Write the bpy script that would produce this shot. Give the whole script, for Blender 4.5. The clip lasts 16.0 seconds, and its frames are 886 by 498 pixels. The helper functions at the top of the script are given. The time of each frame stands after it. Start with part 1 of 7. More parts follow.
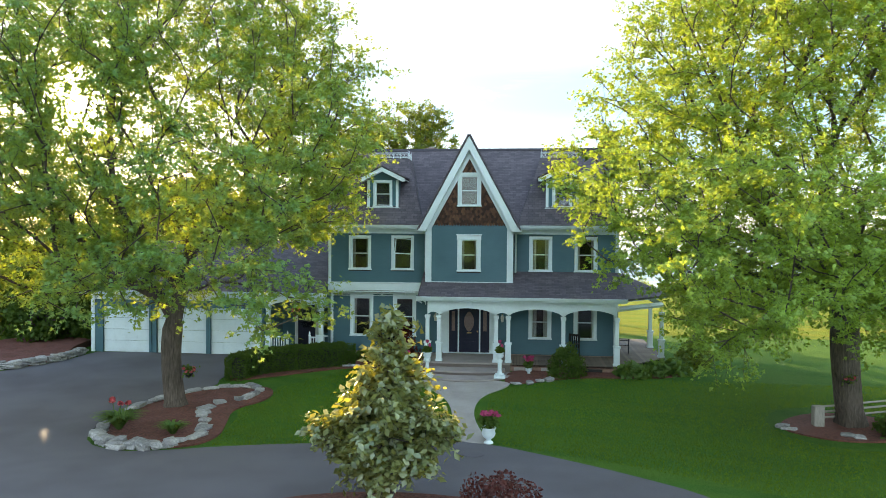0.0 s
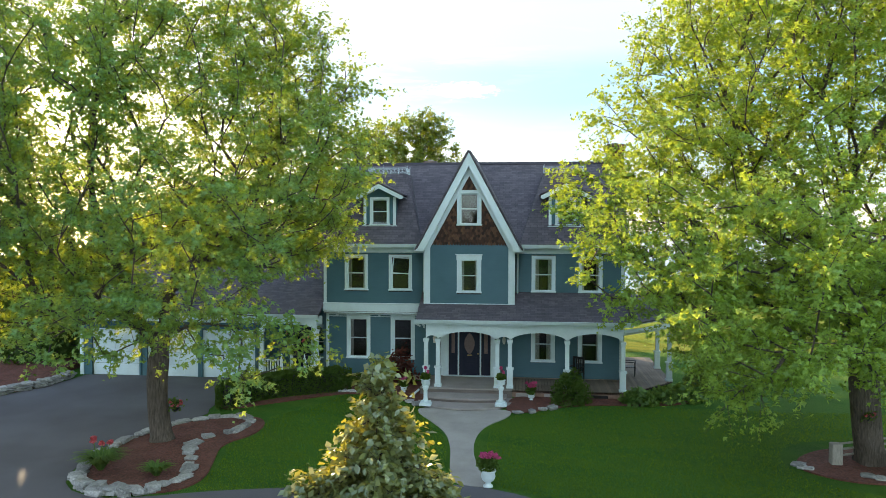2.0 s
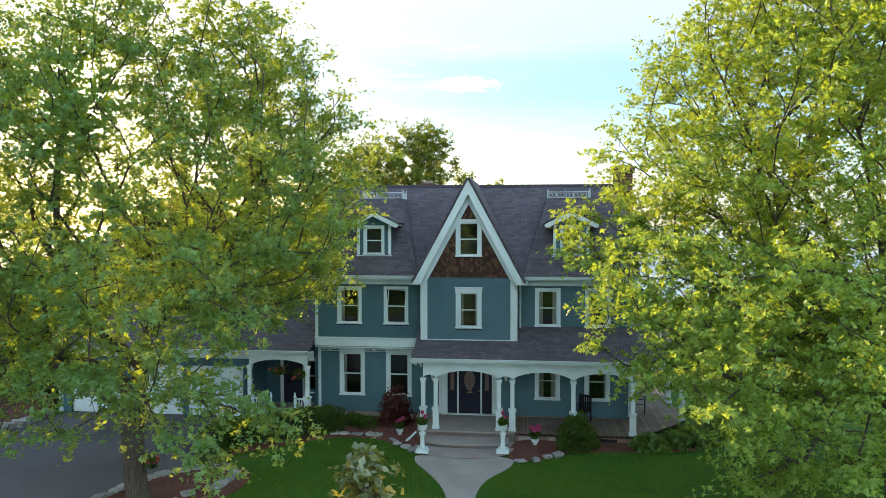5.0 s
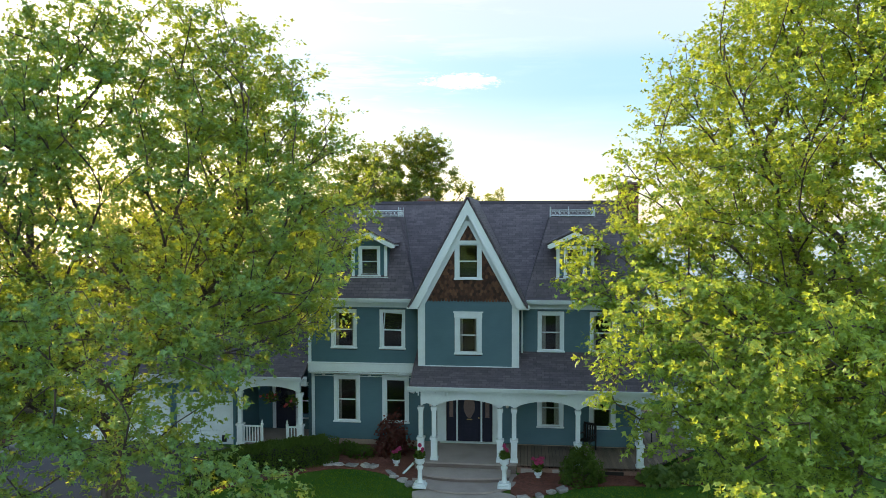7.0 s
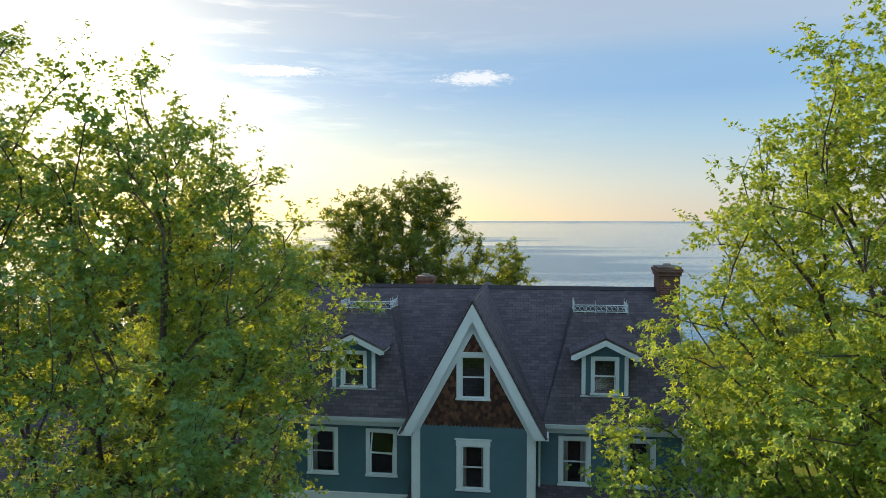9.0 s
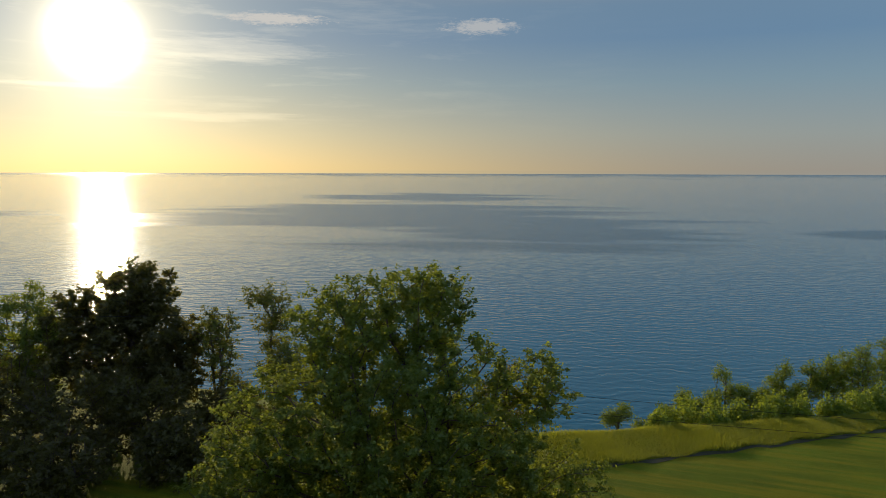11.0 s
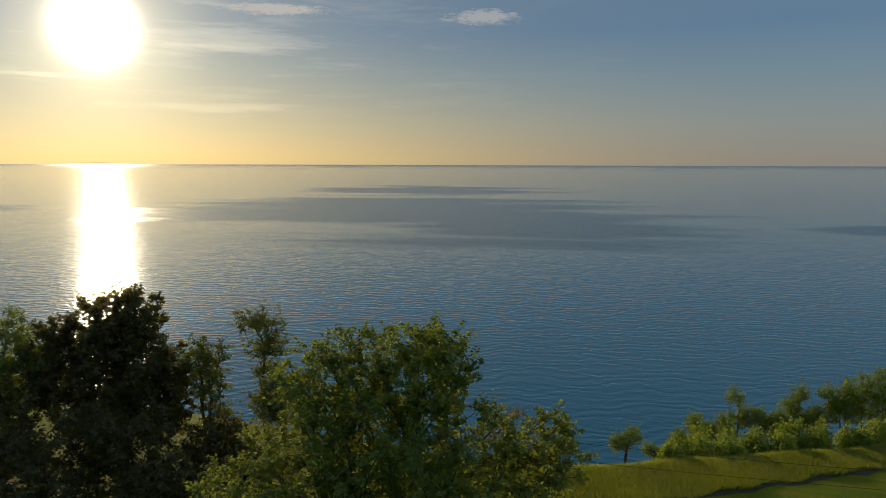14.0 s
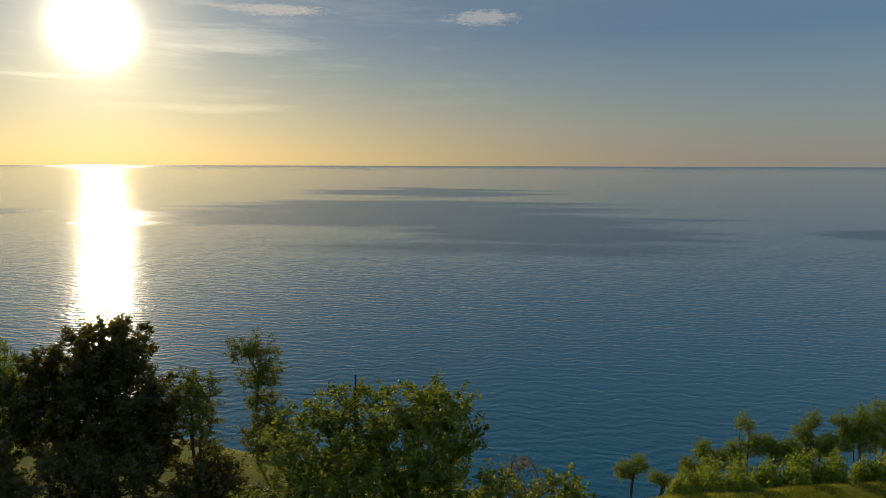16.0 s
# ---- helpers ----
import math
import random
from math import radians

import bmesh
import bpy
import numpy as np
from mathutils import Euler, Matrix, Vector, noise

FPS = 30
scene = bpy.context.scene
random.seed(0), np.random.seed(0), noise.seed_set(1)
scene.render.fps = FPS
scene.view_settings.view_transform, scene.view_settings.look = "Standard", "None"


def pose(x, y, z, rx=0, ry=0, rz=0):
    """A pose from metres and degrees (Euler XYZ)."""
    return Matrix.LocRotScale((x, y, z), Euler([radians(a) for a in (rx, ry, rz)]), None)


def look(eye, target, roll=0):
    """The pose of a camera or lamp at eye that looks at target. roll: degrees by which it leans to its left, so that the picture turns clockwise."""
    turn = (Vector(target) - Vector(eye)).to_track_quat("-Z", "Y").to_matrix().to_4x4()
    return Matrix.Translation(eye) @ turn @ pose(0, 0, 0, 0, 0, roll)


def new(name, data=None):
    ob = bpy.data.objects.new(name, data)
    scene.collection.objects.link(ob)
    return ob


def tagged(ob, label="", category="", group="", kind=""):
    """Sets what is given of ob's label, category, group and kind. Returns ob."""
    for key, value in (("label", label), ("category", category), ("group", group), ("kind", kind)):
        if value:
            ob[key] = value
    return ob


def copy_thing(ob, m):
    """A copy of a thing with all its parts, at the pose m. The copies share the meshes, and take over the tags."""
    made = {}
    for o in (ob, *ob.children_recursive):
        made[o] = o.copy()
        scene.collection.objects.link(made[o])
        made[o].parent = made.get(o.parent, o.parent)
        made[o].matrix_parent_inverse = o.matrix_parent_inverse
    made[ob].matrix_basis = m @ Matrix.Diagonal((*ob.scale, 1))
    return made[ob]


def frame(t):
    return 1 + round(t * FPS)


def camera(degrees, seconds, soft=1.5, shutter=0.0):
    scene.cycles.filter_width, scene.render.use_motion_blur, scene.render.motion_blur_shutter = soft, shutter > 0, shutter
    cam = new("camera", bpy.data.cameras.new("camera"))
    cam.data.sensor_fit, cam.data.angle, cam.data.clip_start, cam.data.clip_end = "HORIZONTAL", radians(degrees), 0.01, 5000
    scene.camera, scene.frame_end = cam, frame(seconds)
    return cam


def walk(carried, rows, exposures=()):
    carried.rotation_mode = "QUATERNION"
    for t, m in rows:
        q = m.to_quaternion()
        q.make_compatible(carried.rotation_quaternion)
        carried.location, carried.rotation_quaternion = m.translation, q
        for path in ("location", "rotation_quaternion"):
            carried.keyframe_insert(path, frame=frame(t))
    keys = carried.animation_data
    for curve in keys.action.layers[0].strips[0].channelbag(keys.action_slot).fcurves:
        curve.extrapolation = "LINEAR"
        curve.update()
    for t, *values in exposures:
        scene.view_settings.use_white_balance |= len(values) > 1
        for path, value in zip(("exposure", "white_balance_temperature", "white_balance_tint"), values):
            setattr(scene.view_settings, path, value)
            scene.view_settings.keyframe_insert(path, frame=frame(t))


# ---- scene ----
cam = camera(62.0, 16.0, 0.8)
# seconds, eye x y z, yaw, pitch, roll
ROWS = [
    (0.0, 2.394, 0.594, 6.606, 6.09, -1.27, -0.37),
    (0.5, 2.426, 0.913, 6.882, 6.19, -1.36, -0.31),
    (1.0, 2.452, 1.234, 7.154, 6.27, -1.45, -0.26),
    (1.5, 2.473, 1.556, 7.423, 6.35, -1.54, -0.21),
    (2.0, 2.489, 1.881, 7.690, 6.42, -1.63, -0.17),
    (2.5, 2.499, 2.207, 7.953, 6.48, -1.71, -0.13),
    (3.0, 2.503, 2.535, 8.212, 6.53, -1.78, -0.09),
    (3.5, 2.502, 2.865, 8.469, 6.57, -1.86, -0.06),
    (4.0, 2.496, 3.196, 8.723, 6.60, -1.92, -0.02),
    (6.5, 2.380, 4.881, 9.943, 6.59, -2.22, 0.09),
    (7.0, 2.341, 5.223, 10.178, 6.55, -2.26, 0.11),
    (7.5, 2.296, 5.567, 10.410, 6.51, -2.31, 0.12),
    (8.0, 2.245, 5.913, 10.638, 6.46, -2.35, 0.12),
    (8.5, 2.270, 7.310, 11.500, 6.73, -2.26, 0.06),
    (8.7, 2.220, 8.670, 12.420, 7.02, -2.47, -0.00),
    (9.0, 2.100, 10.850, 13.700, 7.49, -2.48, -0.05),
    (9.3, 1.770, 13.330, 15.070, 7.66, -2.61, -0.12),
    (9.5, 1.560, 15.070, 15.980, 7.71, -2.71, -0.14),
    (9.7, 1.340, 16.890, 16.940, 7.80, -2.80, -0.16),
    (10.0, 0.948, 19.360, 18.217, 7.85, -3.12, -0.15),
    (10.3, 0.641, 21.300, 19.220, 7.89, -3.80, -0.14),
    (10.6, 0.417, 22.710, 19.949, 7.92, -4.85, -0.14),
    (10.9, 0.276, 23.600, 20.410, 7.93, -5.95, -0.13),
    (11.2, 0.209, 24.020, 20.627, 7.94, -6.60, -0.13),
    (11.8, 0.108, 24.660, 20.958, 7.96, -6.95, -0.13),
    (12.0, 0.073, 24.879, 21.071, 7.96, -6.96, -0.13),
    (12.5, -0.016, 25.424, 21.444, 7.98, -6.95, -0.13),
    (13.0, -0.109, 25.980, 21.826, 7.98, -6.94, -0.13),
    (13.5, -0.206, 26.548, 22.218, 7.98, -6.92, -0.13),
    (14.0, -0.306, 27.128, 22.621, 7.98, -6.91, -0.13),
    (14.5, -0.410, 27.719, 23.033, 7.97, -6.90, -0.13),
    (15.0, -0.518, 28.323, 23.456, 7.96, -6.89, -0.13),
    (15.5, -0.630, 28.937, 23.888, 7.95, -6.87, -0.13),
    (16.0, -0.746, 29.564, 24.331, 7.92, -6.86, -0.13),
]
EXPOSURES = [(0.0, 2.00, 6950, 12), (1.0, 1.84, 6850, 11), (4.0, 1.66, 6820, 11), (6.5, 1.45, 6720, 12), (8.2, 1.38, 6720, 12), (8.6, 1.05, 6500, 12), (9.0, 0.68, 6400, 12), (9.4, 0.45, 6400, 11), (9.7, 0.25, 6500, 10), (11.8, -0.60, 6430, 10), (16.0, -0.70, 6560, 10)]
walk(cam, [(t, pose(x, y, z, 90 + pitch, roll, yaw)) for t, x, y, z, yaw, pitch, roll in ROWS], EXPOSURES)

# ---------- world, sun ----------
SUN_AZ, SUN_EL = 32.7, 8.9          # degrees to the left of +y, above the horizon
sun_way = Vector((-math.sin(radians(SUN_AZ)) * math.cos(radians(SUN_EL)),
                  math.cos(radians(SUN_AZ)) * math.cos(radians(SUN_EL)), math.sin(radians(SUN_EL))))
world = bpy.data.worlds.new("sky")
scene.world = world
world.use_nodes = True
wn, wl = world.node_tree.nodes, world.node_tree.links
wn.clear()


def wnode(kind, **values):
    n = wn.new(kind)
    for key, v in values.items():
        n.inputs[key.replace("_", " ")].default_value = v
    return n


def wmath(op, a, b=None, clamp=False):
    n = wn.new("ShaderNodeMath")
    n.operation, n.use_clamp = op, clamp
    for i, v in enumerate((a, b)):
        if v is None:
            continue
        if isinstance(v, (int, float)):
            n.inputs[i].default_value = v
        else:
            wl.new(v, n.inputs[i])
    return n.outputs[0]


def wmix(fac, a, b, kind="MIX"):
    n = wn.new("ShaderNodeMix")
    n.data_type, n.blend_type = "RGBA", kind
    for sock, v in ((n.inputs[0], fac), (n.inputs[6], a), (n.inputs[7], b)):
        if isinstance(v, (int, float, tuple)):
            sock.default_value = v
        else:
            wl.new(v, sock)
    return n.outputs[2]


def wramp(fac, stops):
    n = wn.new("ShaderNodeValToRGB")
    while len(n.color_ramp.elements) < len(stops):
        n.color_ramp.elements.new(0.5)
    for el, (p, c) in zip(n.color_ramp.elements, stops):
        el.position, el.color = p, (*c, 1)
    wl.new(fac, n.inputs[0])
    return n.outputs[0]


sky = wn.new("ShaderNodeTexSky")
sky.sky_type, sky.sun_disc = "NISHITA", False
sky.sun_elevation, sky.sun_rotation = radians(SUN_EL), radians(-SUN_AZ)
sky.altitude, sky.air_density, sky.dust_density, sky.ozone_density = 100, 1.0, 1.2, 2.0
coord = wn.new("ShaderNodeTexCoord").outputs["Generated"]
split = wn.new("ShaderNodeSeparateXYZ")
wl.new(coord, split.inputs[0])
dot = wn.new("ShaderNodeVectorMath")
dot.operation = "DOT_PRODUCT"
wl.new(coord, dot.inputs[0])
dot.inputs[1].default_value = sun_way
near_sun = wmath("MAXIMUM", dot.outputs["Value"], 0.0)
height = split.outputs["Z"]
# glow of the low sun in the hazy air
core = wmath("MULTIPLY", wmath("POWER", near_sun, 2600.0), 220.0)
halo = wmath("ADD", wmath("MULTIPLY", wmath("POWER", near_sun, 300.0), 11.0), wmath("MULTIPLY", wmath("POWER", near_sun, 70.0), 1.5))
wide = wmath("MULTIPLY", wmath("POWER", near_sun, 12.0), 0.45)
# warm band of haze along the horizon, strongest under the sun
band = wmath("POWER", wmath("SUBTRACT", 1.0, wmath("ABSOLUTE", height), clamp=True), 12.0)
warm = wmath("MULTIPLY", band, wmath("MULTIPLY", wmath("POWER", near_sun, 6.5), 7.8))
# pale evening haze over the half of the sky away from the sun
away = wmath("MULTIPLY", wmath("POWER", wmath("MULTIPLY", wmath("SUBTRACT", 1.0, dot.outputs["Value"]), 0.5), 1.6), 7.2)
# clear-air colours from the horizon to the zenith
clear = wramp(wmath("ABSOLUTE", height), [(0.0, (0.53, 0.48, 0.42)), (0.045, (0.47, 0.52, 0.52)), (0.11, (0.31, 0.47, 0.59)), (0.165, (0.200, 0.375, 0.60)), (0.205, (0.225, 0.39, 0.585)), (0.235, (0.345, 0.44, 0.55)), (0.28, (0.38, 0.45, 0.53)), (0.38, (0.33, 0.40, 0.48)), (1.0, (0.07, 0.16, 0.36))])
clear_scaled = wn.new("ShaderNodeVectorMath")
clear_scaled.operation = "SCALE"
wl.new(clear, clear_scaled.inputs[0])
clear_scaled.inputs["Scale"].default_value = 9.0
tinted = wmix(0.82, wmix(1.0, sky.outputs[0], (0.8, 0.95, 1.15, 1.0), "MULTIPLY"), clear_scaled.outputs[0])


def tint(fac, colour):
    n = wn.new("ShaderNodeVectorMath")
    n.operation = "SCALE"
    n.inputs[0].default_value = colour
    wl.new(fac, n.inputs["Scale"])
    return n.outputs[0]


total = tinted
for fac, colour in ((core, (1.0, 0.92, 0.72)), (halo, (1.0, 0.81, 0.44)), (wide, (1.0, 0.78, 0.45)), (warm, (1.0, 0.66, 0.07)), (away, (0.72, 0.93, 1.0))):
    n = wn.new("ShaderNodeVectorMath")
    n.operation = "ADD"
    wl.new(total, n.inputs[0]), wl.new(tint(fac, colour), n.inputs[1])
    total = n.outputs[0]

# thin clouds: flat streaks low over the lake
flat = wn.new("ShaderNodeVectorMath")
flat.operation = "MULTIPLY"
wl.new(coord, flat.inputs[0])
flat.inputs[1].default_value = (5.0, 5.0, 42.0)
streak = wnode("ShaderNodeTexNoise", Scale=1.3, Detail=7.0, Roughness=0.62, Distortion=0.3)
wl.new(flat.outputs[0], streak.inputs["Vector"])
low = wmath("MULTIPLY", wmath("SMOOTH_MIN", wmath("MULTIPLY", wmath("SUBTRACT", height, 0.03), 12.0, True), 1.0), 1.0)
streaks = wmath("MULTIPLY", wramp(streak.outputs[0], [(0.52, (0, 0, 0)), (0.72, (1, 1, 1))]), low)
streaks = wmath("MULTIPLY", streaks, wmath("MULTIPLY", wmath("POWER", near_sun, 13.0), 0.6))
lit = wn.new("ShaderNodeVectorMath")
lit.operation = "ADD"
wl.new(total, lit.inputs[0]), wl.new(tint(streaks, (5.5, 4.4, 2.6)), lit.inputs[1])
total = lit.outputs[0]


def puff(centre, size, seed, amount, fine=(95.0, 95.0, 330.0)):
    """One small broken cloud round a direction of the sky."""
    m = wn.new("ShaderNodeVectorMath")
    m.operation = "SUBTRACT"
    wl.new(coord, m.inputs[0])
    m.inputs[1].default_value = centre
    s = wn.new("ShaderNodeVectorMath")
    s.operation = "DIVIDE"
    wl.new(m.outputs[0], s.inputs[0])
    s.inputs[1].default_value = size
    ln = wn.new("ShaderNodeVectorMath")
    ln.operation = "LENGTH"
    wl.new(s.outputs[0], ln.inputs[0])
    body = wmath("SUBTRACT", 1.0, ln.outputs["Value"], True)
    sc = wn.new("ShaderNodeVectorMath")
    sc.operation = "MULTIPLY_ADD"
    wl.new(coord, sc.inputs[0])
    sc.inputs[1].default_value = fine
    sc.inputs[2].default_value = (seed, seed * 2.0, 0.0)
    t = wnode("ShaderNodeTexNoise", Scale=1.0, Detail=6.0, Roughness=0.7)
    wl.new(sc.outputs[0], t.inputs["Vector"])
    return wmath("MULTIPLY", wmath("MULTIPLY", wmath("SUBTRACT", wmath("ADD", wmath("MULTIPLY", body, 0.75), t.outputs[0]), 0.80, True), 4.0, True), amount)


for centre, size, seed, amount in (((-0.085, 0.979, 0.183), (0.085, 0.1, 0.018), 3.0, 0.5),
                                   ((-0.345, 0.92, 0.188), (0.12, 0.1, 0.014), 9.0, 0.75)):
    total = wmix(puff(centre, size, seed, amount), total, (10.5, 9.8, 8.8, 1.0))
# long soft bands of high cloud beside the sun
for centre, size, seed, amount in (((-0.40, 0.90, 0.150), (0.24, 0.20, 0.030), 4.0, 0.55), ((-0.42, 0.90, 0.066), (0.22, 0.20, 0.012), 7.0, 0.5), ((-0.573, 0.814, 0.098), (0.13, 0.13, 0.007), 2.0, 0.7)):
    n = wn.new("ShaderNodeVectorMath")
    n.operation = "ADD"
    wl.new(total, n.inputs[0]), wl.new(tint(puff(centre, size, seed, amount, (9.0, 9.0, 110.0)), (4.6, 3.7, 2.4)), n.inputs[1])
    total = n.outputs[0]
back = wn.new("ShaderNodeBackground")
wl.new(total, back.inputs["Color"])
back.inputs["Strength"].default_value = 0.085
wl.new(back.outputs[0], wn.new("ShaderNodeOutputWorld").inputs["Surface"])

sun = new("sun", bpy.data.lights.new("sun", "SUN"))
sun.data.energy, sun.data.angle, sun.data.color = 5.0, radians(0.6), (1.0, 0.78, 0.48)
sun.matrix_world = look(sun_way * 200, (0, 0, 0))
tagged(sun, kind="structure")

# ---------- materials ----------
def graph(name):
    m = bpy.data.materials.new(name)
    m.use_nodes = True
    nt = m.node_tree
    nt.nodes.clear()
    return m, nt, nt.nodes.new("ShaderNodeOutputMaterial")


def ramp(nt, fac, stops):
    n = nt.nodes.new("ShaderNodeValToRGB")
    while len(n.color_ramp.elements) < len(stops):
        n.color_ramp.elements.new(0.5)
    for el, (p, c) in zip(n.color_ramp.elements, stops):
        el.position, el.color = p, (*c, 1)
    nt.links.new(fac, n.inputs[0])
    return n.outputs[0]


def mixed(nt, fac, a, b, kind="MIX"):
    n = nt.nodes.new("ShaderNodeMix")
    n.data_type, n.blend_type = "RGBA", kind
    for sock, v in ((n.inputs[0], fac), (n.inputs[6], a), (n.inputs[7], b)):
        if isinstance(v, tuple):
            sock.default_value = (*v, 1)[:4]
        elif isinstance(v, (int, float)):
            sock.default_value = v
        else:
            nt.links.new(v, sock)
    return n.outputs[2]


def grain(nt, scale, detail=4.0, rough=0.6, stretch=None, distort=0.0, turn=0):
    pos = nt.nodes.new("ShaderNodeNewGeometry").outputs["Position"]
    if turn:
        t = nt.nodes.new("ShaderNodeVectorRotate")
        t.rotation_type = "Z_AXIS"
        t.inputs["Angle"].default_value = radians(turn)
        nt.links.new(pos, t.inputs["Vector"])
        pos = t.outputs[0]
    if stretch:
        s = nt.nodes.new("ShaderNodeVectorMath")
        s.operation = "MULTIPLY"
        nt.links.new(pos, s.inputs[0])
        s.inputs[1].default_value = stretch
        pos = s.outputs[0]
    n = nt.nodes.new("ShaderNodeTexNoise")
    n.inputs["Scale"].default_value, n.inputs["Detail"].default_value = scale, detail
    n.inputs["Roughness"].default_value, n.inputs["Distortion"].default_value = rough, distort
    nt.links.new(pos, n.inputs["Vector"])
    return n.outputs[0]


def surface(name, c1, c2, coarse=0.6, fine=14.0, rough=0.75, bump=0.3, depth=0.01, stain=0.35, metal=0.0,
            stretch=None, gloss=0.5, per_piece=0.0):
    """Painted, mineral or wooden surface: colour between c1 and c2 at two scales, with fine relief."""
    m, nt, out = graph(name)
    b = nt.nodes.new("ShaderNodeBsdfPrincipled")
    big, small = grain(nt, coarse, 3, 0.6), grain(nt, fine, 6, 0.65, stretch)
    col = mixed(nt, ramp(nt, small, [(0.3, (0, 0, 0)), (0.7, (1, 1, 1))]), c1, c2)
    dark = mixed(nt, stain, col, mixed(nt, 1.0, col, (0.55, 0.53, 0.5), "MULTIPLY"))
    col = mixed(nt, ramp(nt, big, [(0.42, (0, 0, 0)), (0.68, (1, 1, 1))]), col, dark)
    if per_piece:
        info = nt.nodes.new("ShaderNodeObjectInfo").outputs["Random"]
        col = mixed(nt, per_piece, col, mixed(nt, 1.0, col, ramp(nt, info, [(0.0, (0.45, 0.45, 0.45)), (1.0, (1.5, 1.45, 1.4))]), "MULTIPLY"))
    nt.links.new(col, b.inputs["Base Color"])
    b.inputs["Metallic"].default_value = metal
    b.inputs["Specular IOR Level"].default_value = gloss
    nt.links.new(ramp(nt, big, [(0.3, (rough * 0.85,) * 3), (0.7, (min(1, rough * 1.15),) * 3)]), b.inputs["Roughness"])
    if bump:
        bp = nt.nodes.new("ShaderNodeBump")
        bp.inputs["Strength"].default_value, bp.inputs["Distance"].default_value = bump, depth
        nt.links.new(small, bp.inputs["Height"])
        nt.links.new(bp.outputs[0], b.inputs["Normal"])
    nt.links.new(b.outputs[0], out.inputs["Surface"])
    return m


def leafy(name, dark, light, glow, thin=0.45, rough=0.5, gloss=0.035):
    """Leaves: each one its own shade, with light shining through."""
    m, nt, out = graph(name)
    isle = nt.nodes.new("ShaderNodeNewGeometry").outputs["Random Per Island"]
    big = grain(nt, 0.35, 2)
    k = nt.nodes.new("ShaderNodeMath")
    k.operation = "MULTIPLY_ADD"
    nt.links.new(isle, k.inputs[0])
    k.inputs[1].default_value = 0.65
    s = nt.nodes.new("ShaderNodeMath")
    s.operation = "MULTIPLY"
    nt.links.new(big, s.inputs[0])
    s.inputs[1].default_value = 0.4
    nt.links.new(s.outputs[0], k.inputs[2])
    col = ramp(nt, k.outputs[0], [(0.1, dark), (0.9, light)])
    thru = ramp(nt, k.outputs[0], [(0.1, tuple(v * 0.6 for v in glow)), (0.9, glow)])
    d, tr, g = (nt.nodes.new("ShaderNodeBsdf" + kind) for kind in ("Diffuse", "Translucent", "Glossy"))
    nt.links.new(col, d.inputs["Color"])
    nt.links.new(thru, tr.inputs["Color"])
    g.inputs["Roughness"].default_value = rough
    g.inputs["Color"].default_value = (0.8, 0.85, 0.8, 1)
    a, c = nt.nodes.new("ShaderNodeMixShader"), nt.nodes.new("ShaderNodeMixShader")
    a.inputs[0].default_value, c.inputs[0].default_value = thin, gloss
    nt.links.new(d.outputs[0], a.inputs[1]), nt.links.new(tr.outputs[0], a.inputs[2])
    nt.links.new(a.outputs[0], c.inputs[1]), nt.links.new(g.outputs[0], c.inputs[2])
    nt.links.new(c.outputs[0], out.inputs["Surface"])
    return m


def shingles(name, c1, c2, c3, tall=0.14, wide=0.3):
    """Asphalt roof shingles in courses; the mesh brings metres along and up the slope as its UV map."""
    m, nt, out = graph(name)
    b = nt.nodes.new("ShaderNodeBsdfPrincipled")
    uv = nt.nodes.new("ShaderNodeUVMap").outputs[0]
    br = nt.nodes.new("ShaderNodeTexBrick")
    br.offset, br.squash = 0.37, 1.0
    for key, v in (("Color1", (*c1, 1)), ("Color2", (*c2, 1)), ("Mortar", (*c3, 1)), ("Scale", 1.0), ("Mortar Size", 0.007),
                   ("Mortar Smooth", 0.3), ("Brick Width", wide), ("Row Height", tall)):
        br.inputs[key].default_value = v
    nt.links.new(uv, br.inputs["Vector"])
    small, big = grain(nt, 7, 6, 0.75), grain(nt, 0.45, 5, 0.7)
    col = mixed(nt, ramp(nt, small, [(0.3, (0, 0, 0)), (0.75, (1, 1, 1))]), br.outputs["Color"], mixed(nt, 1.0, br.outputs["Color"], (1.5, 1.45, 1.45), "MULTIPLY"))
    col = mixed(nt, ramp(nt, big, [(0.35, (0, 0, 0)), (0.7, (0.7, 0.7, 0.7))]), col, mixed(nt, 1.0, col, (0.62, 0.6, 0.64), "MULTIPLY"))
    nt.links.new(col, b.inputs["Base Color"])
    b.inputs["Roughness"].default_value = 0.85
    bp = nt.nodes.new("ShaderNodeBump")
    bp.inputs["Strength"].default_value, bp.inputs["Distance"].default_value = 0.35, 0.008
    bp.invert = True
    nt.links.new(br.outputs["Fac"], bp.inputs["Height"])
    nt.links.new(bp.outputs[0], b.inputs["Normal"])
    nt.links.new(b.outputs[0], out.inputs["Surface"])
    return m


